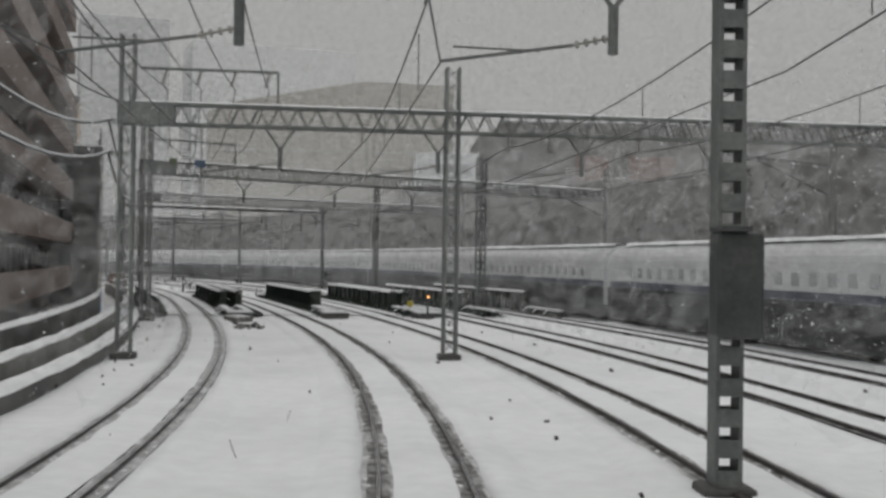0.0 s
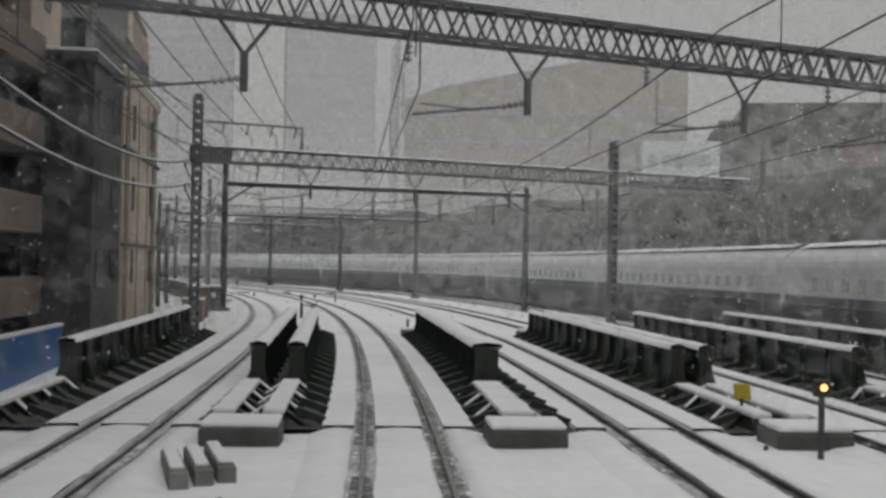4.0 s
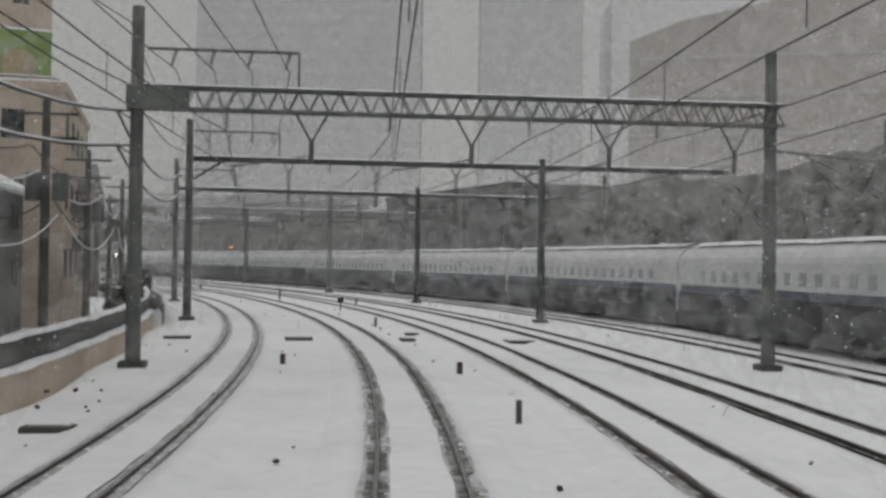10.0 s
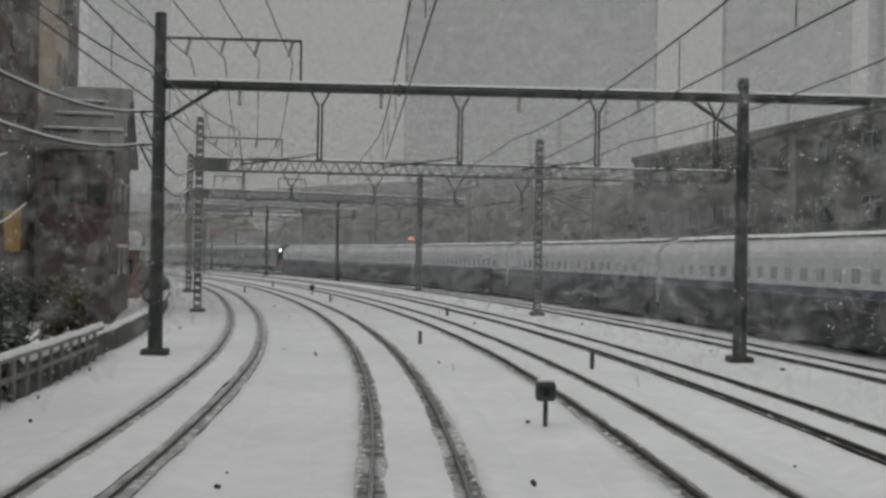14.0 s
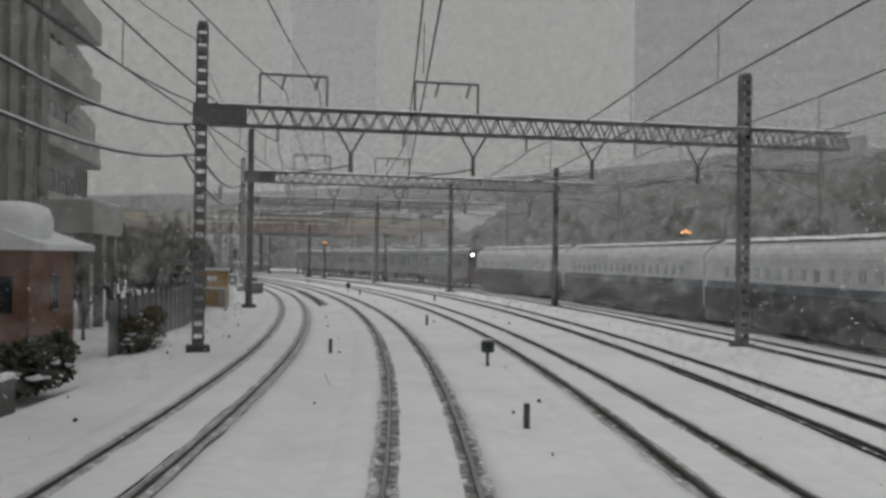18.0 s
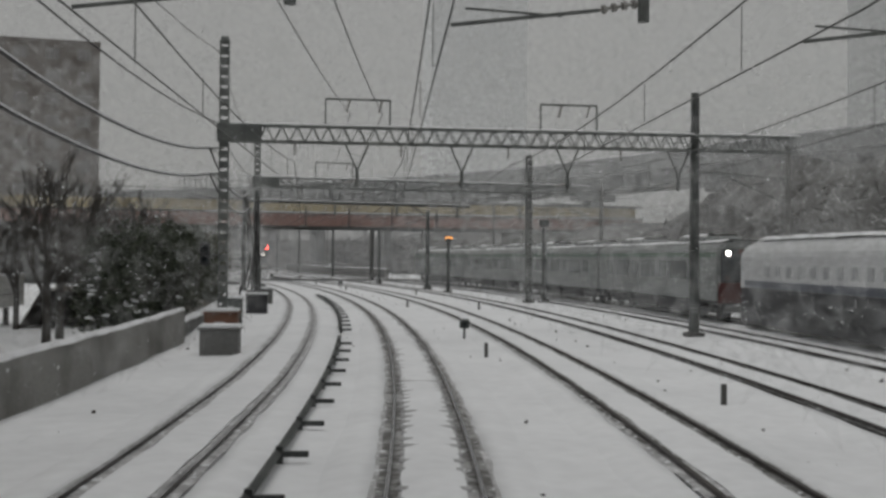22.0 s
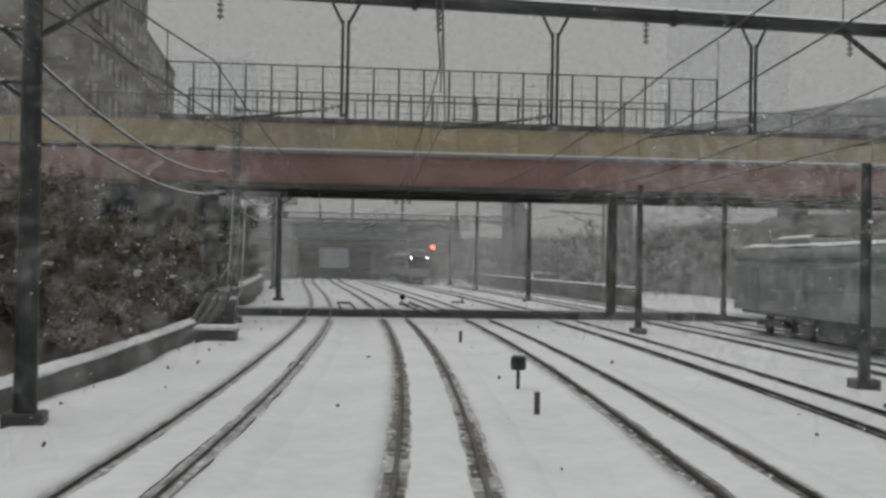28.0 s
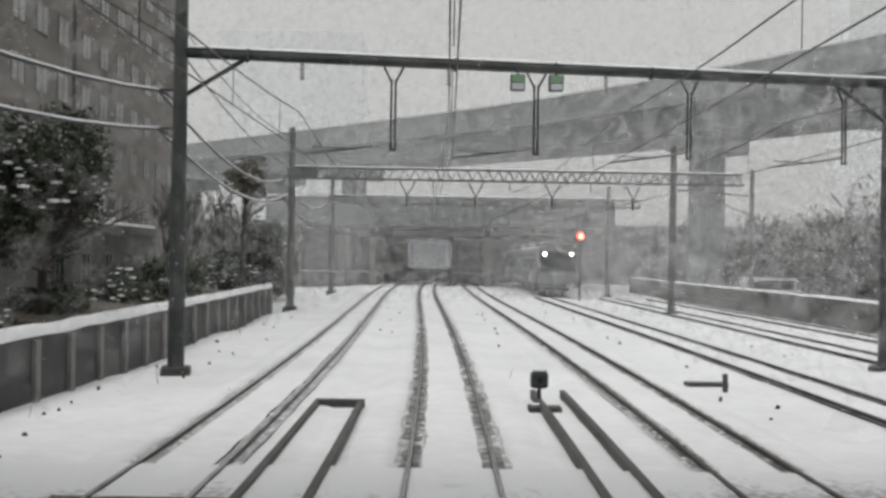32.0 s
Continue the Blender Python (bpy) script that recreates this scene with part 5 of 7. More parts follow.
for s0, s1, lat, z0, z1 in ((117.5, 121.5, -14.0, 10.6, 13.6), (123.0, 127.5, -14.0, 13.8, 17.0)):
    rsn = thing("shop_sign", on((s0 + s1) / 2, lat), "faded red and beige shop sign panel", "sign", "shop signs")
    part("panel", box(bmesh.new(), -0.05, 0.12, (s0 - s1) / 2, (s1 - s0) / 2, z0, z1, 0, 0.02), RED_WALL, rsn)
for s, lat, z in ((151.5, -11.3, 3.0), (153.6, -11.3, 5.6), (157.0, -11.3, 5.6), (204.2, -12.7, 14.6), (206.5, -12.7, 11.2)):
    ac = thing("air_conditioner", on(s, lat, z), "grey outdoor air conditioner on a wall bracket", "air conditioner", "air conditioners")
    part("case", box(bmesh.new(), 0.0, 0.35, -0.42, 0.42, 0, 0.6, 0, 0.03), STEEL, ac)
    bm = bmesh.new()
    rod(bm, (0.34, 0, 0.3), (0.365, 0, 0.3), 0.22, 16)
    part("fan_grille", bm, STEEL_DARK, ac)
    part("bracket", box(bmesh.new(), -0.15, 0.33, -0.4, 0.4, -0.06, 0.0), STEEL_DARK, ac)

board = thing("green_board", on(202.8, -16.2, 15.4), "lime green advertising board with a pale round mark", "sign")
part("panel", box(bmesh.new(), -3.2, 3.2, -0.12, 0.1, 0, 6.2, 0, 0.03), GREEN_SIGN, board)
bm = bmesh.new()
rod(bm, (0.6, -0.12, 3.2), (0.6, -0.15, 3.2), 1.4, 24)
part("round_mark", bm, BRIDGE_YELLOW, board)
part("top_edge", box(bmesh.new(), -3.3, 3.3, -0.16, 0.12, 6.2, 6.4), SNOW_CAP, board)
ysn = thing("yellow_notice", on(190.1, -12.75), "small yellow notice on a post", "sign")
part("post", box(bmesh.new(), -0.05, 0.05, -0.05, 0.05, -0.8, 4.2), STEEL_DARK, ysn)
part("plate", box(bmesh.new(), -0.3, 0.3, -0.08, -0.05, 2.6, 4.2, 0, 0.01), YELLOW, ysn)
bb = thing("blue_hoarding", on(66, -9.2), "bright blue hoarding beside the street", "hoarding")
part("panel", box(bmesh.new(), -0.06, 0.06, -4, 4, -0.5, 0.75), BLUE_BRIGHT, bb)
part("top_rail", box(bmesh.new(), -0.09, 0.09, -4.05, 4.05, 0.75, 0.83), SNOW_CAP, bb)

# streaked panel joints and drain pipes on the beige building
beige = bpy.data.objects["beige_building"]
for y in (-3.9, -1.2, 1.6, 4.3):
    part("joint", box(bmesh.new(), -0.03, 0.03, y - 0.025, y + 0.025, -0.5, 9.5), BROWN_WALL, beige)
for y in (-5.1, 2.9):
    bm = bmesh.new()
    rod(bm, (0.1, y, -0.5), (0.1, y, 9.5), 0.05, 8)
    part("drain_pipe", bm, CONCRETE, beige)
for z in (3.2, 6.9):
    part("ledge", box(bmesh.new(), -0.02, 0.14, -5.3, 5.3, z, z + 0.1), CONCRETE_DARK, beige)

# fins of the striped office
fin = mesh_of("fin", one_box(-0.12, 0.12, -0.1, 0.1, 0.3, 14.3, 0.02), BEIGE_WALL)
office = bpy.data.objects["striped_office"]
for i in range(9):
    p = part("fin", fin, None, office)
    p.location = (0.1, -3.6 + i * 0.9, 0)

# ---- walls, fences and ducts along the left side ----
def wall_run(name, s0, s1, lat, top, thick, mat, label, snow=True, base=-0.6, step=1.5, deep=0.08):
    w = thing(name, Matrix(), label, "wall", kind="structure")
    part("wall_body", swept([(lat - thick / 2, base), (lat - thick / 2, top), (lat + thick / 2, top), (lat + thick / 2, base)], s0, s1, step, closed=True), mat, w)
    if snow:
        part("snow_cap", swept([(lat - thick / 2 - 0.03, top - 0.02), (lat - thick / 3, top + deep * 0.9), (lat + thick / 3, top + deep), (lat + thick / 2 + 0.03, top - 0.02)], s0, s1, 0.7, wobble=0.04, lift=0.04), SNOW_CAP, w, "snow along the top", smooth=True)
    return w


wall_run("concrete_duct", 4, 55, -7.3, 0.22, 0.5, CONCRETE_DARK, "low concrete cable duct with snow on its lid")
wall_run("concrete_duct", 6, 55, -8.1, 0.55, 0.35, CONCRETE, "concrete parapet along the embankment")
wall_run("retaining_wall", 4, 55, -9.0, 0.95, 0.3, CONCRETE_DARK, "dark retaining wall with a snowy top")
wall_run("street_parapet", 80, 101, -7.9, 0.45, 0.3, RED_WALL, "brick parapet with snow on top")
wall_run("trackside_wall", 108, 152, -8.0, 0.35, 0.3, BEIGE_WALL, "low beige concrete trackside wall")
wall_run("pipe_rail", 108, 168, -8.25, 0.95, 0.22, CONCRETE_DARK, "dark pipe and rail above the trackside wall")
wall_run("hedge_wall", 168, 214, -7.7, 0.4, 0.25, CONCRETE_DARK, "low dark trackside wall")
wall_run("concrete_wall", 256, 284, -7.6, 0.85, 0.2, CONCRETE, "plain grey concrete trackside wall")
wall_run("snow_bank", 284, 374, -8.3, 0.2, 0.5, CONCRETE_DARK, "low concrete edge of the bank with snow")
wall_run("long_wall", 376.5, 432, -8.45, 1.0, 0.4, DARK_WALL, "dark retaining wall with thick snow on its coping", deep=0.2)
for i in range(20):
    s = 389 + i * 2.2
    solo("wall_pillar", one_box(-0.09, 0.05, -0.14, 0.14, -0.5, 0.92, 0.02), CONCRETE, on(s, -8.2), "pale concrete pillar against the dark wall", "pillar", "wall pillars")
house("low_dark_house", 409, 424, -12.6, 6, 3.4, CONCRETE_DARK, "low dark house behind the snowy wall", 1, 5, False, "flat", win=(1.0, 1.1), z_first=0.8)
house("low_dark_house", 388, 399, -14.2, 6, 5.2, CONCRETE_DARK, "low dark house behind snow laden trees", 1, 3, False, "flat", win=(1.2, 1.1), z_first=1.0)
wall_run("far_yard_wall", 395, 470, 17.5, 1.15, 0.3, CONCRETE_DARK, "low dark wall along the far side of the yard")

fence = thing("panel_fence", Matrix(), "tall dark steel panel fence", "fence")
for i in range(22):
    s = 226 + i * 1.35
    p = part("fence_panel", once("fp", lambda: mesh_of("fence_panel", one_box(-0.02, 0.02, -0.64, 0.64, -0.4, 1.35), STEEL)), None, fence)
    p.matrix_world = on(s, -8.4)
    p = part("fence_post", once("fo", lambda: mesh_of("fence_post", one_box(-0.05, 0.05, -0.05, 0.05, -0.4, 1.5, 0.01), STEEL_DARK)), None, fence)
    p.matrix_world = on(s + 0.67, -8.4)
lat_f = thing("lattice_fence", Matrix(), "low weathered lattice fence with snow on its rail", "fence")
for i in range(24):
    s = 152 + i * 1.0
    bm_key = once("lf", lambda: mesh_of("fence_slat", box(box(bmesh.new(), -0.03, 0.03, -0.06, 0.06, -0.4, 0.62), -0.025, 0.025, -0.5, 0.5, 0.15, 0.25), CONCRETE))
    part("fence_slat", bm_key, None, lat_f).matrix_world = on(s, -7.45)
part("fence_rail", swept([(-7.52, 0.56), (-7.52, 0.66), (-7.38, 0.66), (-7.38, 0.56)], 151.5, 176, 1.0, closed=True), CONCRETE, lat_f)
part("snow_cap", swept([(-7.55, 0.65), (-7.48, 0.76), (-7.42, 0.76), (-7.35, 0.65)], 151.5, 176, 0.6, wobble=0.03, lift=0.03), SNOW_CAP, lat_f, smooth=True)

# ---- cabinets and boxes ----
def cabinet(s, lat, w, d, h, mat, label, base=-0.2, legs=False, door=True, turn=0):
    c = thing("trackside_cabinet", on(s, lat, 0, turn), label, "cabinet", "trackside cabinets")
    z0 = base + (0.35 if legs else 0)
    part("body", one_box(-w / 2, w / 2, -d / 2, d / 2, z0, h, 0.025), mat, c)
    part("lid", one_box(-w / 2 - 0.05, w / 2 + 0.05, -d / 2 - 0.05, d / 2 + 0.05, h, h + 0.05, 0.015), mat, c)
    part("snow_cap", one_box(-w / 2 - 0.03, w / 2 + 0.03, -d / 2 - 0.03, d / 2 + 0.03, h + 0.05, h + 0.16, 0.05), SNOW_CAP, c, "cushion of snow")
    if door:
        dr = part("door", one_box(-w / 2 + 0.05, w / 2 - 0.05, -d / 2 - 0.02, -d / 2, z0 + 0.06, h - 0.05, 0.006), mat, c)
        part("handle", one_box(w / 4, w / 4 + 0.03, -d / 2 - 0.05, -d / 2 - 0.02, (z0 + h) / 2 - 0.08, (z0 + h) / 2 + 0.08), STEEL_DARK, dr)
        part("notice", one_box(-w / 5, w / 8, -d / 2 - 0.026, -d / 2 - 0.02, h - 0.5, h - 0.25), FAR_PALE, dr, "pale notice plate")
    if legs:
        for x in (-1, 1):
            for y in (-1, 1):
                part("leg", one_box(x * (w / 2 - 0.06) - 0.03, x * (w / 2 - 0.06) + 0.03, y * (d / 2 - 0.06) - 0.03, y * (d / 2 - 0.06) + 0.03, base - 0.1, z0), STEEL_DARK, c)
    return c


cabinet(257.2, -8.05, 1.65, 1.2, 1.75, YELLOW, "ochre yellow equipment cabinet with snow on top")
cabinet(102.2, -6.95, 0.75, 0.7, 1.15, STEEL_DARK, "dark grey relay cabinet beside a pole")
cabinet(107.0, -6.9, 0.9, 0.8, 1.0, STEEL_DARK, "dark relay cabinet with a snowy lid")
cabinet(91.0, -7.5, 1.0, 0.9, 0.8, CONCRETE, "pale grey cabinet behind the parapet")
cabinet(95.5, -7.55, 1.0, 0.9, 1.3, ORANGE_WOOD, "orange-brown cabinet with a snow cap")
cabinet(314.3, -5.9, 0.9, 1.2, 0.7, GREY_WALL, "low grey equipment box with snow")
cabinet(309.3, -6.5, 0.7, 0.6, 0.75, STEEL, "small grey box with a pale notice beside the bank")
cabinet(302.0, -6.1, 1.05, 0.7, 0.75, CAR_DARK, "dark relay box at the foot of a pole", door=False)
cabinet(277.0, -5.45, 1.1, 0.7, 0.6, GREY_WALL, "low grey equipment box before a pole", door=False)
cabinet(279.4, -5.7, 1.0, 0.6, 0.95, ORANGE_WOOD, "brown-fronted equipment box at the foot of a pole")
cabinet(292.0, -6.6, 0.8, 0.8, 0.9, STEEL, "grey box with cable risers", legs=True)
cabinet(318.0, -6.3, 0.8, 0.8, 0.9, STEEL, "grey box with cable risers", legs=True)
risers = thing("cable_risers", on(312.7, -6.75), "thick black cables bending down a pole", "cables")
for k, (x0, x1) in enumerate(((-0.35, -0.15), (-0.2, 0.05), (0.4, 0.3))):
    wire([(x0, 0, 6.3), (x0 + 0.05, 0, 5.2), (x1, 0.05, 3.9), (x1 + 0.1, 0, 2.6), (x1 - 0.05, 0, 1.7), (x1 - 0.4 + 0.2 * k, -0.1, 1.0), (x1 - 0.55 + 0.3 * k, -0.15, 0.1)], 0.06, CABLE, "riser", risers, 8)
risers = thing("cable_risers", on(301.9, -6.35), "thick black cables rising from a relay box", "cables")
for k in range(3):
    wire([(0.2 * k, 0, 0.6), (0.2 * k, 0.05, 1.3), (0.18 * k + 0.05, 0.1, 2.0), (0.1 * k + 0.1, 0.3, 3.2), (0.05 * k + 0.1, 0.4, 5.6)], 0.045, CABLE, "riser", risers, 8)
part("pole", pole_round(6.0, 0.12, 0.1), STEEL_DARK, risers).location = (0.2, 0.5, 0)
hs = thing("hooded_signal", on(283.3, -6.75), "black two-lamp signal bracketed to a pole", "signal")
part("bracket", bar(bmesh.new(), (0.0, 0.1, 2.75), (0.5, 0.8, 2.75), 0.06), STEEL_DARK, hs)
part("head", one_box(-0.16, 0.16, -0.1, 0.12, 2.4, 3.2, 0.09), CAR_DARK, hs, "black oval signal head")
for z in (2.6, 3.0):
    part("lens", rod(bmesh.new(), (0, -0.1, z), (0, -0.13, z), 0.09, 12), GLASS, hs)
    part("hood", one_box(-0.11, 0.11, -0.26, -0.1, z + 0.09, z + 0.12, 0.01), CAR_DARK, hs)
frame_t = thing("pipe_barrier", on(250.5, -7.7), "white bent pipe barrier", "barrier")
bm = bmesh.new()
rod(bm, (-0.6, 0, -0.4), (-0.6, 0, 1.0), 0.05, 10)
rod(bm, (-0.6, 0, 1.0), (0.6, 0, 1.0), 0.05, 10)
rod(bm, (0.6, 0, 1.0), (0.6, 0, -0.4), 0.05, 10)
part("pipe", bm, WHITE_WALL, frame_t, smooth=True)

# ---- ground signals, markers, pits ----
def ground_signal(s, lat, h=0.75, lamp=None):
    g = thing("ground_signal", on(s, lat), "small dark dwarf signal on a short post", "signal", "ground signals")
    bm = bmesh.new()
    rod(bm, (0, 0, -0.3), (0, 0, h - 0.25), 0.04, 8)
    part("post", bm, STEEL_DARK, g)
    part("head", one_box(-0.17, 0.17, -0.09, 0.09, h - 0.28, h + 0.04, 0.06), STEEL_DARK, g)
    part("hood", one_box(-0.14, 0.14, -0.2, -0.09, h - 0.04, h, 0.01), STEEL_DARK, g)
    bm = bmesh.new()
    rod(bm, (0, -0.09, h - 0.13), (0, -0.105, h - 0.13), 0.06, 12)
    part("lens", bm, lamp or GLASS, g)
    part("snow_cap", one_box(-0.15, 0.15, -0.08, 0.08, h + 0.03, h + 0.09, 0.03), SNOW_CAP, g)


for s, lat, h in ((163.0, 2.3, 0.6), (221.9, 2.08, 0.52), (284.0, 2.27, 0.5), (347.0, 2.05, 0.58), (394.6, 1.75, 0.5)):
    ground_signal(s, lat, h)
pi = thing("point_indicator", on(94.9, -2.35), "dark point indicator with a round head and lever linkage", "signal")
part("post", rod(bmesh.new(), (0, 0, -0.3), (0, 0, 0.72), 0.085, 12, 0.075), STEEL_DARK, pi)
part("collar", rod(bmesh.new(), (0, 0, 0.66), (0, 0, 0.74), 0.11, 12), SNOW_CAP, pi, "ring of snow")
part("neck", rod(bmesh.new(), (0, 0, 0.74), (0, 0, 0.84), 0.04, 8), STEEL_DARK, pi)
part("head", rod(rod(bmesh.new(), (0, 0, 0.82), (0, 0, 0.96), 0.06, 14, 0.125), (0, 0, 0.96), (0, 0, 1.04), 0.125, 14, 0.09), STEEL_DARK, pi, "round dark lamp head")
part("crank", rod(bmesh.new(), (0.05, 0, 0.52), (0.55, 0.1, 0.48), 0.03, 8), STEEL_DARK, pi)
part("lever_box", one_box(0.48, 0.6, 0.0, 0.2, 0.1, 0.62, 0.02), STEEL_DARK, pi)
part("lever", rod(bmesh.new(), (0.6, 0.1, 0.35), (0.82, 0.3, 0.72), 0.03, 8), STEEL_DARK, pi)
for x, y in ((0.3, -0.5), (0.62, -0.3), (0.42, -1.0), (0.75, -0.8)):
    part("base_rod", one_box(x - 0.1, x + 0.1, y - 0.05, y + 0.05, -0.2, -0.03, 0.02), STEEL_DARK, pi)
gs = thing("signal_lamp", on(53.3, 6.3), "small lit lamp with a dark hood on a post", "signal")
bm = bmesh.new()
rod(bm, (0, 0, -0.3), (0, 0, 0.85), 0.05, 8)
part("post", bm, STEEL_DARK, gs)
part("housing", one_box(-0.11, 0.11, -0.08, 0.12, 0.82, 1.08, 0.03), STEEL_DARK, gs)
bm = bmesh.new()
rod(bm, (0, -0.08, 0.97), (0, -0.1, 0.97), 0.05, 12)
part("lens", bm, AMBER_LIGHT, gs)
ymk = thing("yellow_marker", on(56.6, 6.2), "yellow diamond marker board on a short post", "sign")
bm = bmesh.new()
rod(bm, (0, 0, -0.3), (0, 0, 0.4), 0.03, 8)
part("post", bm, STEEL_DARK, ymk)
part("board", bar(bmesh.new(), (-0.01, -0.03, 0.52), (0.01, 0.0, 0.53), 0.30), MARKER_YELLOW, ymk)

peg = mesh_of("peg", one_box(-0.05, 0.05, -0.05, 0.05, -0.3, 0.28, 0.012), CONCRETE_DARK)
peg_red = mesh_of("peg", one_box(-0.07, 0.07, -0.07, 0.07, -0.3, 0.16, 0.015), RED_WALL)
for s, lat, m in ((128.0, 1.81, peg_red), (148.0, 1.6, peg), (211.4, 1.74, peg), (197.0, 5.56, peg), (225.8, -2.11, peg), (276.5, 2.2, peg), (308.7, 2.21, peg), (343.0, 1.99, peg),
                  (361.2, 1.78, peg), (119.2, 1.95, peg), (86.7, 2.18, peg), (130.3, -2.73, peg_red), (397.3, 6.02, peg), (266.0, 5.9, peg), (240.0, 1.9, peg), (330.0, 5.8, peg), (173.0, 5.4, peg), (180.5, 1.75, peg), (306.0, 5.9, peg)):
    tagged(new("marker_post", m), "short weathered marker post standing in the snow", "post", "marker posts").matrix_world = on(s, lat)


def pit(s, lat, w, d, label="open dark cable pit edged with snow"):
    p = thing("cable_pit", on(s, lat), label, "pit", "cable pits")
    bm = bmesh.new()
    box(bm, -w / 2, w / 2, -d / 2, d / 2, -0.2, -0.045)
    part("cover", bm, CONCRETE_DARK, p)
    part("snow_cap", box(bmesh.new(), -w / 2 + 0.05, w / 2 - 0.05, -d / 2 + 0.2, d / 2 - 0.05, -0.05, 0.0, 0, 0.02), SNOW_CAP, p)


for s, lat, w, d in ((140.1, -2.15, 0.95, 0.9), (139.7, 1.7, 0.5, 0.8), (138.8, 5.6, 1.0, 0.9), (140.6, -6.4, 0.9, 0.8), (118.0, -5.9, 0.8, 0.5), (142.6, 2.3, 0.5, 0.5), (394.0, 1.8, 0.6, 0.5), (398.5, 5.9, 0.9, 0.5)):
    pit(s, lat, w, d)
tray = thing("cable_trough", Matrix(), "dark cable trough with snow inside", "trough")
for lat in (-2.42, -1.62):
    part("edge", swept([(lat - 0.05, -0.2), (lat - 0.05, 0.02), (lat + 0.05, 0.02), (lat + 0.05, -0.2)], 384.0, 394.0, 1.0, closed=True), CONCRETE_DARK, tray)
part("end_wall", box(bmesh.new(), -0.45, 0.45, -0.12, 0.12, -0.2, 0.03), CONCRETE_DARK, tray).matrix_world = on(394.0, -2.0)
tray2 = thing("cable_trough", Matrix(), "dark cable trough between the tracks", "trough")
for lat in (1.75, 2.35):
    part("edge", swept([(lat - 0.05, -0.2), (lat - 0.05, 0.03), (lat + 0.05, 0.03), (lat + 0.05, -0.2)], 378.0, 396.0, 1.0, closed=True), CONCRETE_DARK, tray2)

pipe_run = thing("point_rodding", Matrix(), "dark steel rodding on brackets beside the track", "rodding")
for a, b in ((256.0, 283.0), (286.0, 327.0)):
    part("rod", swept([(-2.2, 0.0), (-2.13, 0.06), (-2.06, 0.0)], a, b, 1.0), STEEL_DARK, pipe_run)
    for i in range(int((b - a) / 2.9)):
        part("bracket", once("pb", lambda: mesh_of("bracket", box(box(bmesh.new(), -0.05, 0.4, -0.04, 0.04, -0.05, 0.03), -0.05, 0.05, -0.05, 0.05, -0.25, 0.1), STEEL_DARK)), None, pipe_run).matrix_world = on(a + 0.8 + i * 2.9, -2.1)

# lengths of spare trough and stones heaped between the tracks
heap = thing("spare_troughs", on(51.8, -2.75, -0.05, 14), "weathered spare cable trough lengths lying in the snow", "troughs")
for x in (-0.32, 0.0, 0.3):
    part("trough", one_box(x - 0.12, x + 0.12, -0.9 + x * 0.5, 0.95 + x * 0.5, -0.1, 0.14, 0.02), CONCRETE, heap)
    part("trough_snow", one_box(x - 0.1, x + 0.08, -0.7 + x * 0.5, 0.9 + x * 0.5, 0.14, 0.2, 0.025), SNOW_CAP, heap)
rng = random.Random(77)
for i in range(26):
    bm = bmesh.new()
    bmesh.ops.create_icosphere(bm, subdivisions=1, radius=rng.uniform(0.05, 0.12))
    for v in bm.verts:
        v.co = Vector((v.co.x * rng.uniform(0.8, 1.4), v.co.y * rng.uniform(0.8, 1.4), v.co.z * 0.7))
    solo("loose_stone", bm, CONCRETE_DARK if i % 3 else CONCRETE, on(rng.uniform(46.2, 50.2), rng.uniform(-3.2, -1.9), -0.07, rng.uniform(0, 90)), "loose grey stone half sunk in snow", "stone", "loose stones")

# things at the foot of the bridge abutment
chest = thing("equipment_box", on(361.4, -6.6), "low dark equipment box with a thick lid of snow", "box")
part("body", one_box(-0.75, 0.6, -0.5, 0.5, -0.3, 0.22, 0.03), CONCRETE_DARK, chest)
part("snow_cap", one_box(-0.8, 0.65, -0.55, 0.55, 0.22, 0.36, 0.05), SNOW_CAP, chest)
planks = thing("leaning_planks", on(366.6, -7.5), "weathered planks leaning against a cabinet", "planks")
for i in range(6):
    part("plank", bar(bmesh.new(), (-0.95 + i * 0.16, -0.6, -0.25), (-0.15 + i * 0.16, 0.35, 1.35 - 0.05 * (i % 3)), 0.10), CONCRETE_DARK if i % 2 else POLE_GREY, planks)
cabinet(368.6, -7.3, 1.0, 0.8, 0.95, CAR_DARK, "dark relay cabinet beside the bridge pole", door=False)
cond = thing("cable_conduits", on(371.7, -7.1), "pale bent conduits running down the pole", "conduit")
for x, z0, z1 in ((-0.28, 2.4, 5.6), (0.24, 1.2, 5.2), (-0.42, 0.2, 2.5)):
    bm = bmesh.new()
    rod(bm, (x, -0.1, z0), (x + 0.12, -0.12, z1), 0.035, 6)
    rod(bm, (x, -0.1, z0), (x - 0.35, -0.2, z0 - 0.6), 0.035, 6)
    part("conduit", bm, WHITE_WALL, cond)

# earth banks under the hedges
def bank(s0, s1, prof, label):
    solo("hedge_bank", swept(lambda s: [(x + 0.25 * noise.noise((s * 0.4, x, 2.0)), z + 0.22 * noise.noise((s * 0.5, x * 0.7, 5.0))) for x, z in prof], s0, s1, 0.8), EARTH, Matrix(), label, "bank", kind="structure", smooth=True)


bank(292, 375, [(-8.5, -0.5), (-9.2, 0.1), (-10.2, 0.7), (-12.0, 1.1), (-14.5, 1.3), (-15.4, -0.5)], "dark earth bank strewn with leaves under the hedge")
bank(387, 432, [(-8.7, -0.5), (-9.0, 0.7), (-10.2, 1.0), (-11.6, 1.1), (-12.3, -0.5)], "dark earth bank behind the wall")

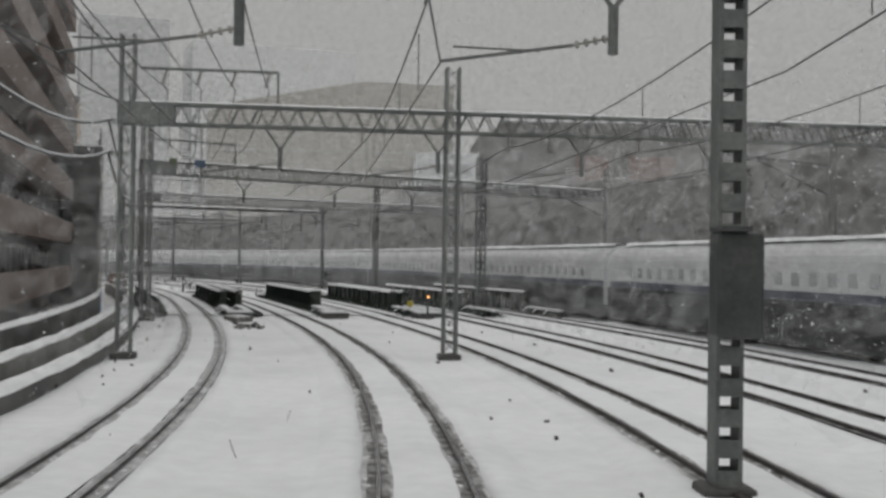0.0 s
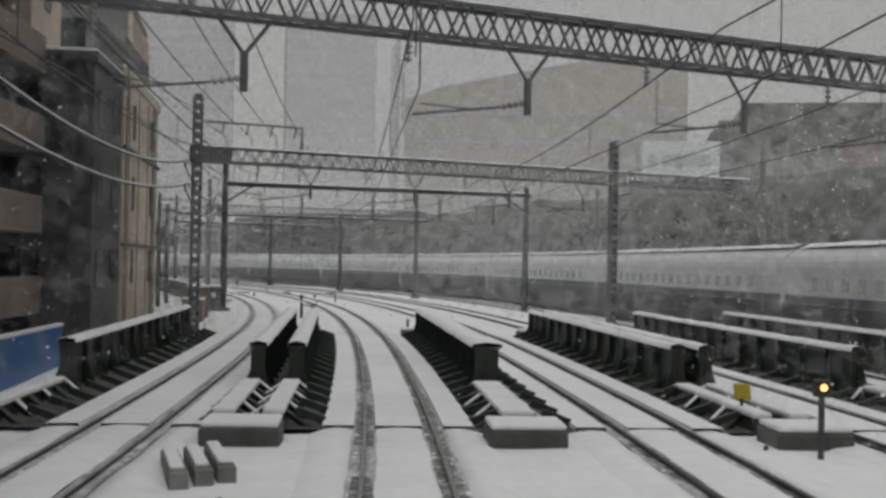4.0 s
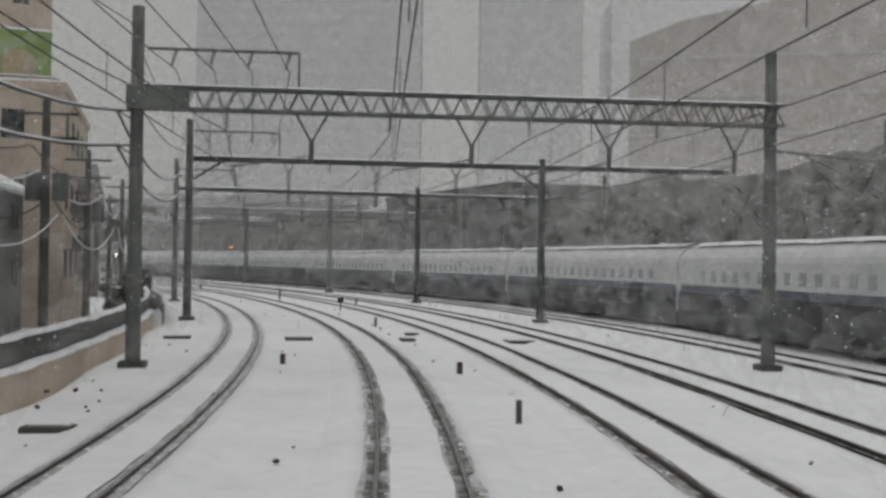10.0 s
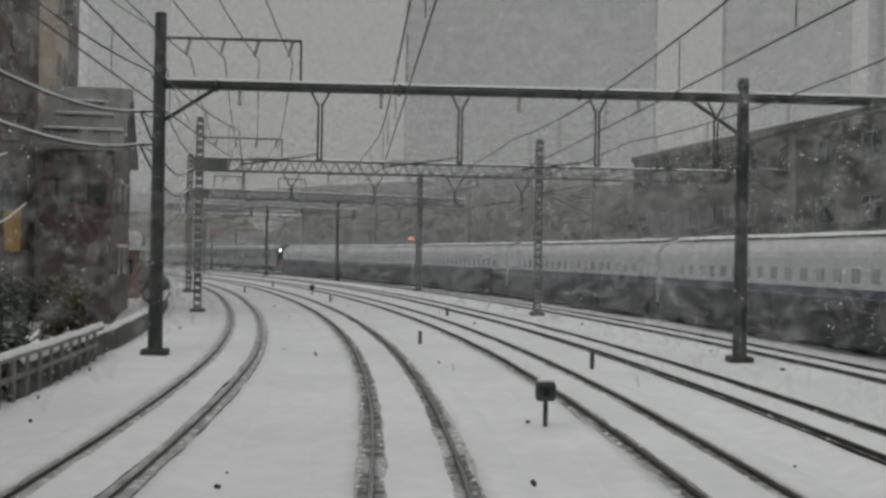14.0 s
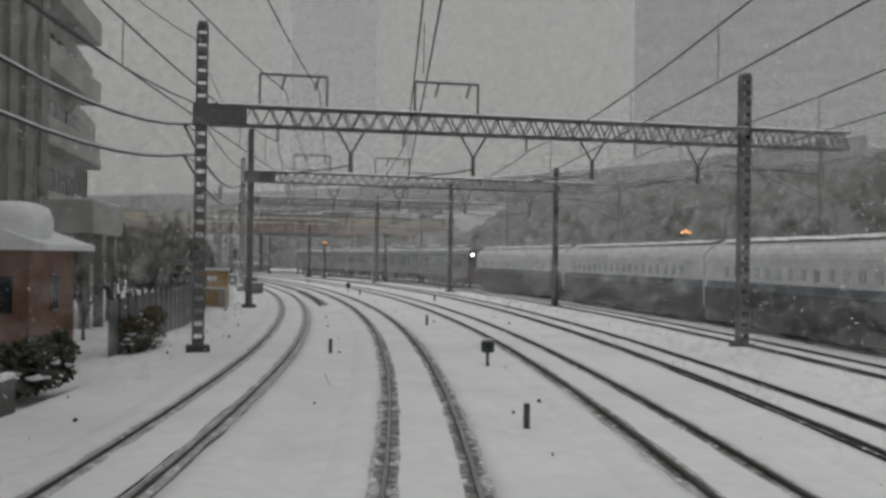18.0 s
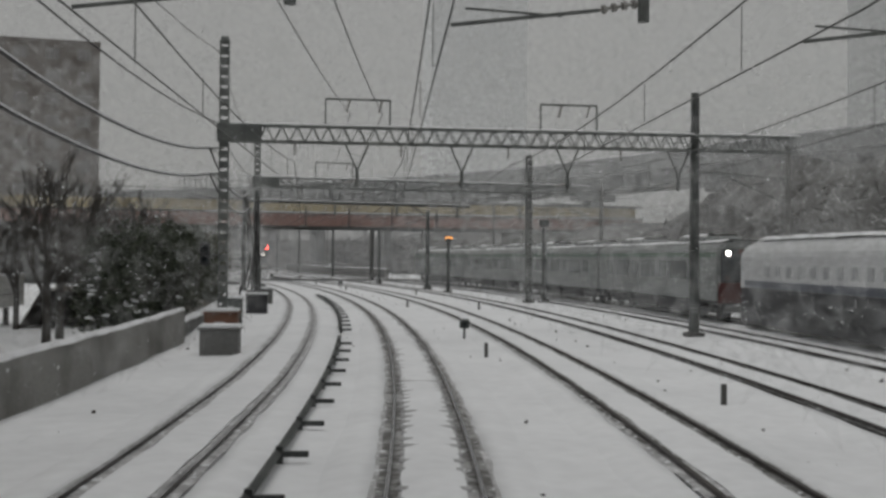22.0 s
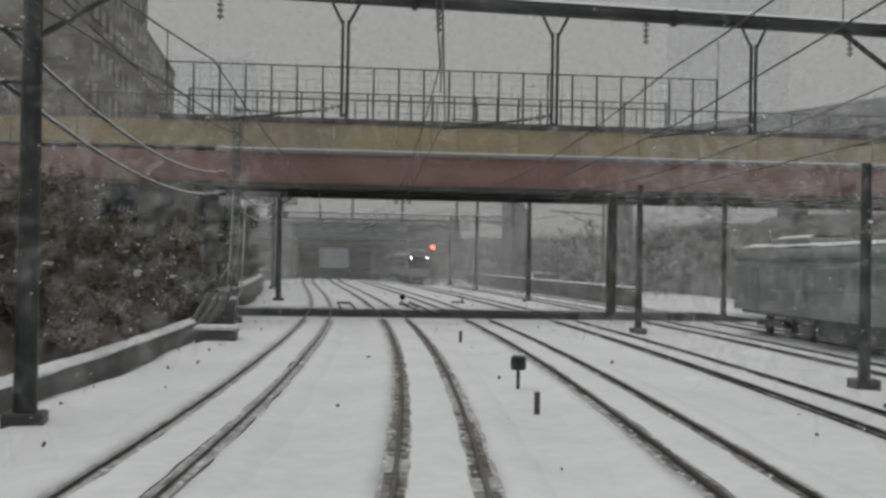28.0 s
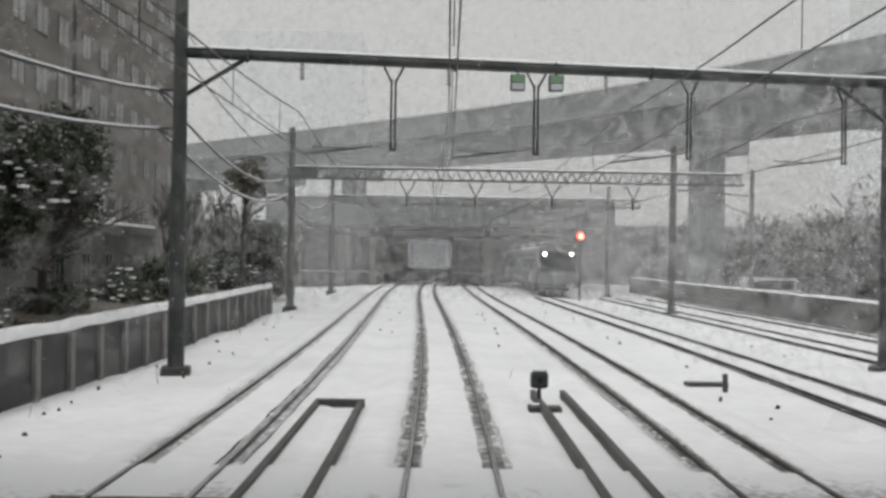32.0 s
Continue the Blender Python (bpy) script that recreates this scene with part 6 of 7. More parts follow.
# ---- trees, hedges and far woods ----
def branches(bm, p, d, length, r, depth, rng, spread=0.6):
    q = p + d * length
    rod(bm, p, q, r, 5 if depth > 1 else 4, r * 0.65)
    if depth == 0:
        return
    for _ in range(3 if depth > 1 else 4):
        e = (d + Vector((rng.uniform(-1, 1), rng.uniform(-1, 1), rng.uniform(-0.2, 0.9))) * spread).normalized()
        branches(bm, p.lerp(q, rng.uniform(0.55, 1.0)), e, length * rng.uniform(0.55, 0.8), r * 0.55, depth - 1, rng, spread)


def bare_tree_meshes(seed, height):
    rng = random.Random(seed)
    t, c = bmesh.new(), bmesh.new()
    rod(t, (0, 0, -0.5), (0, 0, height * 0.35), height * 0.022, 7, height * 0.016)
    for _ in range(5):
        d = Vector((rng.uniform(-0.6, 0.6), rng.uniform(-0.6, 0.6), 1)).normalized()
        branches(c, Vector((0, 0, height * rng.uniform(0.2, 0.36))), d, height * 0.24, height * 0.011, 3, rng)
    return mesh_of("trunk", t, BARK), mesh_of("crown", c, BARK)


def leaf_cloud(rng, n, rx, ry, rz, size, z0=0.0):
    bm = bmesh.new()
    blobs = [(rng.uniform(-0.6, 0.6) * rx, rng.uniform(-0.6, 0.6) * ry, z0 + rng.uniform(0.1, 1.5) * rz, rng.uniform(0.35, 0.6)) for _ in range(12)]
    for _ in range(n):
        bx, by, bz, br = rng.choice(blobs)
        v = Vector((rng.gauss(0, 1), rng.gauss(0, 1), rng.gauss(0, 1))).normalized() * rng.uniform(0.5, 1.0) * br
        c = Vector((bx + v.x * rx, by + v.y * ry, abs(bz + v.z * rz) + 0.03))
        u = Vector((rng.uniform(-1, 1), rng.uniform(-1, 1), rng.uniform(-0.6, 0.6))).normalized() * size
        w = u.cross(Vector((rng.uniform(-1, 1), rng.uniform(-1, 1), rng.uniform(-1, 1)))).normalized() * size * 0.55
        bm.faces.new([bm.verts.new(c + k) for k in (-u, w, u, -w)])
    return bm


def snow_clumps(rng, n, rx, ry, rz, z0, size=0.14):
    bm = bmesh.new()
    for _ in range(n):
        a, b = rng.uniform(0, 6.28), math.sqrt(rng.random())
        x, y = rx * b * math.cos(a), ry * b * math.sin(a)
        z = z0 + rz * (1.4 - 0.9 * b * b) * rng.uniform(0.55, 1.08)
        made = bmesh.ops.create_icosphere(bm, subdivisions=1, radius=size * rng.uniform(0.5, 1.3), matrix=Matrix.Translation((x, y, z)) @ Matrix.Diagonal((1.4, 1.2, 0.45, 1)))
    return bm


def shrub(s, lat, rx, ry, rz, mat, label, seed, n=1500, snow=40, size=0.09):
    rng = random.Random(seed)
    b = thing("shrub", on(s, lat, -0.3), label, "shrub", "trackside shrubs")
    st = bmesh.new()
    for _ in range(6):
        d = Vector((rng.uniform(-0.7, 0.7), rng.uniform(-0.7, 0.7), 1)).normalized()
        branches(st, Vector((0, 0, 0)), d, rz * 0.7, 0.035, 2, rng)
    part("trunk", st, BARK, b)
    part("leaves", leaf_cloud(rng, int(n * 1.5), rx, ry, rz, size), mat, b)
    if snow:
        part("snow_clumps", snow_clumps(rng, snow, rx * 0.8, ry * 0.8, rz, 0.1, 0.10), SNOW_CAP, b, "clumps of snow on the leaves", smooth=True)


kinds = [bare_tree_meshes(11 + i, 6.0) for i in range(3)]
rng = random.Random(5)


def bare_tree(s, lat, scale, turn):
    t = thing("bare_tree", on(s, lat, -0.4, turn), "bare winter tree with dark wet branches", "tree", "bare trackside trees")
    a, b = kinds[int(turn) % 3]
    part("trunk", a, None, t)
    part("crown", b, None, t)
    t.scale = (scale, scale, scale)


for i in range(9):
    bare_tree(283 + i * 2.7 + rng.uniform(-1, 1), -12.5 - 3.5 * (i % 2) + rng.uniform(-1, 1), rng.uniform(1.0, 1.35), 40 * i)
for i in range(9):
    bare_tree(300 + i * 7.5 + rng.uniform(-1, 1), -12.8 - 3.5 * (i % 2) + rng.uniform(-1, 1), rng.uniform(1.05, 1.4), 31 * i + 7)
for i in range(6):
    bare_tree(434 + i * 5.5, -13.0 - 2.5 * (i % 2), rng.uniform(1.3, 1.6), 37 * i + 5)
for i in range(5):
    bare_tree(228 + i * 5.0, -10.3 + rng.uniform(-0.5, 0.3), rng.uniform(0.45, 0.6), 53 * i + 2)
for s, lat, rx, ry, rz, mat, label, n, snow in (
        (284, -10.0, 1.5, 2.6, 2.4, LEAF, "dark evergreen shrubs behind the trackside wall", 2800, 50),
        (290, -9.6, 1.5, 2.4, 2.2, LEAF, "dark evergreen shrub dusted with snow", 3400, 8), (303, -9.8, 1.6, 3.0, 2.6, LEAF, "dark evergreen shrub dusted with snow", 3800, 10),
        (296, -9.8, 1.6, 2.8, 2.5, LEAF, "dark evergreen shrub dusted with snow", 3800, 10), (312, -9.7, 1.6, 2.8, 2.5, LEAF, "dark evergreen hedge with a little snow", 3800, 8),
        (321, -9.9, 1.7, 3.4, 2.5, IVY, "brown-green hedge on the bank", 3000, 20), (331, -10.0, 1.8, 3.6, 2.7, IVY, "brown-green hedge on the bank", 3200, 20),
        (341, -10.3, 1.8, 3.8, 2.7, IVY, "tall brown-green hedge on the bank", 3600, 20), (351, -10.3, 1.8, 3.8, 3.0, IVY, "tall brown-green hedge on the bank", 3600, 15),
        (361, -10.2, 1.7, 3.8, 3.0, IVY, "tall brown-green hedge below the bridge", 3600, 15), (369, -9.6, 1.4, 2.8, 2.8, IVY, "brown-green climbing hedge at the bridge abutment", 3000, 10), (374.2, -8.9, 0.7, 1.2, 1.2, LEAF, "dark shrub at the bridge abutment", 2000, 10),
        (391, -10.4, 1.4, 2.6, 1.5, LEAF, "dark evergreen shrub behind the wall", 3600, 25), (397, -10.5, 1.4, 3.0, 1.3, LEAF, "dark evergreen shrub behind the wall", 3600, 20), (404, -11.2, 1.2, 3.0, 1.2, LEAF, "dark evergreen shrub behind the wall", 3000, 20),
        (411, -10.6, 1.5, 3.0, 1.6, LEAF, "dark evergreen shrub heavy with snow", 2800, 60), (419, -10.8, 1.5, 3.0, 1.5, LEAF, "dark evergreen shrub heavy with snow", 2600, 60),
        (437, -10.2, 1.5, 3.0, 2.6, LEAF, "dark evergreen shrubs beside the far tracks", 3600, 25), (445, -10.4, 1.5, 3.4, 3.0, LEAF, "dark evergreen shrubs beside the far tracks", 3600, 20), (454, -10.6, 1.6, 3.6, 3.0, LEAF, "dark evergreen shrubs beside the far tracks", 3600, 20),
        (428, -10.6, 1.7, 3.0, 1.8, LEAF, "dark evergreen shrub heavy with snow", 2400, 110),
        (148, -8.9, 0.9, 1.8, 1.2, LEAF, "dark shrub with snow behind the wall", 1800, 40), (170, -8.6, 0.9, 2.2, 1.4, LEAF, "dark shrub with snow beside the fence", 2000, 50),
        (178, -8.8, 0.9, 2.2, 1.2, IVY, "brown winter shrub beside the fence", 1800, 30), (212, -8.3, 0.9, 2.2, 0.8, LEAF, "low dark shrub with snow", 1800, 40), (217, -8.1, 0.8, 1.6, 0.7, LEAF, "low dark shrub with snow", 1500, 40),
        (228, -7.9, 0.7, 2.0, 0.7, IVY, "low brown shrub by the fence", 1500, 30)):
    shrub(s, lat, rx, ry, rz, mat, label, int(s), n, snow)

def evergreen_tree(s, lat, stem, rx, ry, rz, n, snow, seed, label, mat=None):
    """A clear stem with limbs and a clumped crown loaded with snow."""
    rng = random.Random(seed)
    t = thing("evergreen_tree", on(s, lat, -0.3), label, "tree", "evergreen trees")
    tr = bmesh.new()
    rod(tr, (0, 0, -0.2), (0.15, 0.1, stem), 0.16, 8, 0.11)
    for _ in range(7):
        d = Vector((rng.uniform(-1, 1), rng.uniform(-1, 1), rng.uniform(0.3, 0.9))).normalized()
        branches(tr, Vector((0.12, 0.08, stem * rng.uniform(0.7, 1.0))), d, rx * 0.75, 0.06, 2, rng)
    part("trunk", tr, BARK, t)
    part("crown", leaf_cloud(rng, n, rx, ry, rz, 0.10, stem), mat or LEAF, t)
    part("snow_clumps", snow_clumps(rng, snow, rx * 1.0, ry * 1.0, rz, stem + 0.25, 0.095), SNOW_CAP, t, "clumps of snow on the leaves", smooth=True)


evergreen_tree(402.5, -10.6, 3.0, 1.9, 2.3, 2.1, 7600, 110, 402, "dark evergreen tree bowed under heavy snow")
evergreen_tree(396.5, -11.8, 2.6, 1.8, 2.4, 2.0, 7000, 50, 397, "dark evergreen tree bowed under heavy snow")
evergreen_tree(432.0, -9.9, 5.9, 1.2, 1.4, 1.2, 2600, 60, 432, "slim olive-green tree with a high crown", IVY)

# overhead line poles of the street behind, with transformers and drooping wires
def street_pole(s, lat, h, seed):
    p = thing("utility_pole", on(s, lat), "wooden-brown street utility pole with transformers", "pole", "utility poles")
    bm = bmesh.new()
    rod(bm, (0, 0, -0.6), (0, 0, h), 0.16, 10, 0.11)
    part("post", bm, CONCRETE_DARK, p)
    for z in (h - 0.4, h - 1.1):
        part("cross_arm", one_box(-0.9, 0.9, -0.04, 0.04, z - 0.04, z + 0.04), STEEL_DARK, p)
    for x in (-0.35, 0.4):
        bm = bmesh.new()
        rod(bm, (x, 0.1, h - 2.9), (x, 0.1, h - 2.1), 0.24, 12)
        part("transformer", bm, STEEL, p)


for s, lat, h in ((112, -10.5, 7.0), (121, -10.0, 6.6), (133, -9.6, 7.2), (147, -10.3, 7.0), (162, -9.6, 6.8), (175, -10.2, 6.6)):
    street_pole(s, lat, h, 0)
sw = thing("street_wires", Matrix(), "drooping snow laden street wires", "wires")
for a, b in ((112, 121), (121, 133), (133, 147), (147, 162), (162, 175)):
    for k, z in enumerate((5.9, 5.2, 4.4, 3.9)):
        wire(span_points(a, b, -10.0 + 0.3 * k, -10.0 + 0.25 * k, z, z, 0.5 + 0.15 * k), 0.022, SNOW_CAP if k % 2 else CABLE, "street_wire", sw)

# single posts and lineside signals on the right
def line_post(s, lat, h, mat, label, head=None):
    p = thing("lineside_post", on(s, lat), label, "post", "lineside posts")
    part("shaft", pole_round(h, 0.15, 0.12), mat, p)
    part("footing", one_box(-0.3, 0.3, -0.3, 0.3, -0.35, 0.1, 0.03), CONCRETE_DARK, p)
    if head:
        part("head", one_box(-0.32, 0.32, -0.12, 0.12, h - 0.25, h + 0.2, 0.05), STEEL_DARK, p)
        for x in (-0.22, 0.0, 0.22):
            bm = bmesh.new()
            rod(bm, (x, -0.12, h + (0.02 if x else 0.1)), (x, -0.15, h + (0.02 if x else 0.1)), 0.07, 10)
            part("lens", bm, head, p)


line_post(253.8, 18.2, 4.3, POLE_GREY, "grey signal post with amber lamps", AMBER_LIGHT)
line_post(335.8, 9.5, 4.35, STEEL_DARK, "dark signal post showing three amber lamps", AMBER_LIGHT)
line_post(314.4, 11.6, 5.0, STEEL_DARK, "dark post with a box at its top", GLASS)
line_post(381.6, 11.9, 7.0, POLE_GREY, "concrete post beyond the bridge")
line_post(367.6, 9.72, 6.0, STEEL_DARK, "dark post before the bridge")
line_post(348.1, 10.4, 5.2, STEEL_DARK, "dark post beside the outer track")
for s in (18, 40, 62, 88, 112, 138, 165, 190, 214, 240, 268, 296, 326, 356, 384, 410, 440):
    p = thing("far_catenary_pole", on(s, 19.2), "grey overhead pole on the far side of the yard", "pole", "far poles")
    part("post", once("fpole", lambda: mesh_of("post", pole_round(8.2, 0.17, 0.13), POLE_GREY)), None, p)
    part("arm", once("farm", lambda: mesh_of("arm", bar(bar(bmesh.new(), (0, 0, 6.6), (-4.4, 0, 6.9), 0.09), (0, 0, 5.4), (-3.2, 0, 6.75), 0.06), STEEL)), None, p)
sg = thing("black_signal_box", on(13.15, 3.64), "black signal housing on a perforated pole", "signal")
part("clamp", box(bmesh.new(), -0.2, 0.2, 0.2, 0.4, 2.3, 2.6), STEEL, sg)
part("housing", one_box(-0.3, 0.25, -0.2, 0.2, 1.85, 3.1, 0.04), STEEL_DARK, sg)
part("hood", box(bmesh.new(), -0.3, 0.05, -0.35, 0.2, 3.1, 3.16), STEEL_DARK, sg)

for x in (1.6, 2.5):
    gb = thing("green_indicator", on(399.4, x), "small green and white indicator box hung from the beam", "indicator", "green indicators")
    part("case", one_box(-0.17, 0.17, -0.12, 0.12, 6.62, 7.0, 0.03), STEEL_DARK, gb)
    part("face", one_box(-0.14, 0.14, -0.14, -0.12, 6.8, 6.97, 0.01), GREEN_PALE, gb, "pale green face")
    part("lower_face", one_box(-0.14, 0.14, -0.14, -0.12, 6.64, 6.78, 0.01), PALE_PANEL, gb)
    part("hanger", bar(bmesh.new(), (0, 0, 7.0), (0, 0, 7.3), 0.05), STEEL_DARK, gb)
for lat, w, z0, z1, m, label in ((-5.7, 0.32, 6.78, 7.05, DULL_GREEN_BOARD, "small green board on the gantry beam"), (-4.55, 0.45, 6.66, 7.0, DULL_BLUE_BOARD, "small blue board on the gantry beam")):
    sb = thing("beam_board", on(51.35, lat), label, "sign", "beam boards")
    part("plate", one_box(-w / 2, w / 2, -0.03, 0.0, z0, z1, 0.01), m, sb)
    part("clip", one_box(-0.04, 0.04, 0.0, 0.5, z0 + 0.05, z0 + 0.15), STEEL, sb)
vs = thing("hanging_shop_sign", on(154.6, -11.4), "narrow upright white shop sign with dark marks", "sign")
part("panel", box(bmesh.new(), 0.05, 0.75, -0.1, 0.1, 1.6, 5.8, 0, 0.02), WHITE_WALL, vs)
for i in range(6):
    z = 5.3 - i * 0.66
    part("mark", box(box(bmesh.new(), 0.2, 0.6, -0.115, -0.1, z - 0.06, z + 0.06), 0.3, 0.4, -0.115, -0.1, z - 0.25, z + 0.2), STEEL_DARK, vs)

# woods and low houses beyond the yard
def far_woods(s0, s1, lat0, lat1, count, hmin, hmax, seed):
    rng = random.Random(seed)
    bm = bmesh.new()
    for _ in range(count):
        s, lat = rng.uniform(s0, s1), rng.uniform(lat0, lat1)
        h = rng.uniform(hmin, hmax)
        c = at(s, lat, -0.5)
        for _ in range(95):
            a, b = rng.uniform(0, 6.28), math.sqrt(rng.random())
            z = h * rng.uniform(0.05, 1.0)
            r = h * 0.36 * (1.1 - abs(z / h - 0.5))
            p = c + Vector((math.cos(a) * b * r, math.sin(a) * b * r, z))
            u = Vector((rng.uniform(-1, 1), rng.uniform(-1, 1), rng.uniform(-0.3, 1.4))).normalized() * rng.uniform(0.25, 0.7)
            w = u.cross(Vector((rng.uniform(-1, 1), rng.uniform(-1, 1), rng.uniform(-1, 1)))).normalized() * rng.uniform(0.03, 0.10)
            bm.faces.new([bm.verts.new(p + k) for k in (-u, w, u, -w)])
    return bm


def thicket(s0, s1, shift, top):
    """Dense brush behind the yard: one long lumpy mass."""
    base = [(24, -0.6), (25, 0.35), (26.2, 0.62), (28, 0.8), (31, 0.95), (36, 1.0), (42, 0.9), (48, -0.6)]
    return swept(lambda s: [(x + shift + 0.8 * noise.noise((s * 0.5, x, 3.0)), z * top + (1.3 * noise.noise((s * 0.12, x * 0.15, 1.0)) + 0.8 * noise.noise((s * 0.6, x * 0.7, 6.0)) if z > 0 else 0.0)) for x, z in base], s0, s1, 1.2)


solo("brush_thicket", thicket(-25, 330, 0, 9.5), TWIG, Matrix(), "dense grey winter brush beyond the yard", "brush", kind="stuff")
solo("brush_thicket", thicket(330, 545, 8, 7.0), TWIG, Matrix(), "dense grey winter brush beyond the yard", "brush", kind="stuff")
solo("far_woods", far_woods(-20, 330, 24, 52, 620, 4.5, 8.5, 3), TWIG, Matrix(), "grey winter woods beyond the yard, dusted with snow", "woods", kind="stuff")
solo("far_woods", far_woods(330, 540, 44, 80, 330, 5, 12, 4), TWIG, Matrix(), "grey winter woods beyond the yard, dusted with snow", "woods", kind="stuff")
solo("far_woods", far_woods(425, 540, 22, 44, 200, 4, 8, 6), TWIG, Matrix(), "grey winter thicket beyond the yard wall", "woods", kind="stuff")
house("yard_office", 188, 216, 22.9, 9, 9.2, DARK_GREY, "dark grey yard office beyond the tracks", 3, 8, False, win=(1.6, 1.2), group="houses beyond the yard")
rng = random.Random(9)
for i in range(7):
    s = 0 + i * 44
    h = rng.uniform(3.5, 5.5)
    house("far_house", s, s + rng.uniform(9, 15), 38 + rng.uniform(0, 4), 9, h, rng.choice([GREY_WALL, CONCRETE]), "grey house half lost in the snowfall", 2, 4, False, rng.choice(["flat", "pitched"]), group="houses beyond the yard")

# ---- distance: towers, a large hall, the viaduct and the station throat ----
def tower(name, a, b, depth, height, mat, label, floors, cap=0.0):
    a, b = Vector(a), Vector(b)
    L = (b - a).length
    ang = math.degrees(math.atan2(b.y - a.y, b.x - a.x))
    mid = (a + b) / 2
    t = thing(name, pose(mid.x, mid.y, 0, 0, 0, ang), label, "tower", "distant towers", "structure")
    part("wall", box(bmesh.new(), -L / 2, L / 2, 0, depth, -1, height, 0, 0.3), mat, t)
    for f in range(floors):
        z = height * (f + 0.5) / floors
        part("window_band", box(bmesh.new(), -L / 2 + 1, L / 2 - 1, -0.05, 0.1, z - 0.9, z + 0.9), FAR_BAND, t)


# towers and beige hall: base colours lightened to imitate haze
tower("distant_tower", (-261, 428, 0), (-188, 459, 0), 40, 140, FAR_MID, "broad office tower with haze put into its colour", 30)
tower("distant_tower", (-169, 468, 0), (-135, 482, 0), 30, 105, FAR_MID, "slender tower with haze put into its grey colour", 18)
tower("distant_tower", (-130, 500, 0), (-60, 530, 0), 30, 100, FAR_PALE, "tower painted very pale to stand for haze", 0)
tower("distant_tower", (-630, 327, 0), (-613, 375, 0), 30, 82, FAR_PALE, "building beyond the viaduct with haze in its pale colour", 0)
tower("distant_tower", (-458, 458, 0), (-440, 490, 0), 30, 120, FAR_PALE, "tower painted very pale to stand for haze", 0)
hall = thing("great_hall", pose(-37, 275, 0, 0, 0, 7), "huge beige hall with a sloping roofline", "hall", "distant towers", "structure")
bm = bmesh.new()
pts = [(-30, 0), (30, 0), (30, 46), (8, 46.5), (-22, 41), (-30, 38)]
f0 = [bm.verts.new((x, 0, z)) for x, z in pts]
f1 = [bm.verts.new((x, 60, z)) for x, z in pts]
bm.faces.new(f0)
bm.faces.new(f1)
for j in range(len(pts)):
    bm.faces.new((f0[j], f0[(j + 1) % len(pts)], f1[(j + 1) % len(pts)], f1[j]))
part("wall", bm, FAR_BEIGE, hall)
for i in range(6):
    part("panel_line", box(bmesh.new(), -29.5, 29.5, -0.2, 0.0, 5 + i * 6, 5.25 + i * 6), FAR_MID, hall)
low = thing("brown_hall", pose(-2, 262, 0, 0, 0, 5), "low brown building with snow on its pale roof", "hall", "distant towers", "structure")
part("wall", box(bmesh.new(), -16, 26, 0, 30, -1, 20), DARK_GREY, low)
part("roof", box(bmesh.new(), -17, 27, -1.5, 31, 20, 20.6, 0, 0.1), SNOW_CAP, low, "snow covered roof")
ph = part("penthouse", box(bmesh.new(), -13.5, 1.5, 3, 16, 20.6, 28.0, 0, 0.2), PALE_PANEL, low, "white roof house")
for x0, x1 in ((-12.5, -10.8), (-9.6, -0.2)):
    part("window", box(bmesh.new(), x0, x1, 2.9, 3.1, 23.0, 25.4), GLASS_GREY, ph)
for i in range(6):
    part("window_band", box(bmesh.new(), -15, 25, -0.12, 0.05, 2.4 + i * 3.0, 3.6 + i * 3.0), CONCRETE_DARK, low)
dark = thing("dark_block", pose(9, 266, 0, 0, 0, 4), "tall dark building with faded red boards", "building", "distant towers", "structure")
part("wall", box(bmesh.new(), -9.5, 95, 6, 40, -1, 33, 0, 0.2), DARK_GREY, dark)
part("upper_wall", box(bmesh.new(), -4, 95, 9, 40, 33, 37, 0, 0.2), DARK_GREY, dark)
for i in range(9):
    part("window_band", box(bmesh.new(), -8, 94, 5.9, 6.1, 4 + i * 3.3, 5.3 + i * 3.3), CONCRETE_DARK, dark)
for x0, x1 in ((14, 22), (27, 38)):
    part("red_board", box(bmesh.new(), x0, x1, 5.6, 5.9, 22.5, 28.5, 0, 0.1), RED_BRICK, dark, "faded red board")

va = thing("viaduct", Matrix(), "grey elevated road viaduct curving over the tracks", "viaduct", kind="structure")
VIA = [(300, 66), (335, 63), (360, 58), (405, 48), (445, 31), (473, 15), (495, -4), (513, -23), (535, -48)]


def via_points(n):
    """Points and sideways directions along the viaduct's line."""
    k = [at(s, l) for s, l in VIA]
    u = np.linspace(0, len(k) - 1, n)
    pts = []
    for v in u:
        i = min(int(v), len(k) - 2)
        f = v - i
        p0, p1, p2, p3 = k[max(i - 1, 0)], k[i], k[i + 1], k[min(i + 2, len(k) - 1)]
        pts.append(0.5 * ((2 * p1) + (p2 - p0) * f + (2 * p0 - 5 * p1 + 4 * p2 - p3) * f * f + (3 * p1 - p0 - 3 * p2 + p3) * f ** 3))
    out = []
    for i, p in enumerate(pts):
        d = (pts[min(i + 1, n - 1)] - pts[max(i - 1, 0)]).normalized()
        out.append((p, Vector((d.y, -d.x, 0))))
    return out


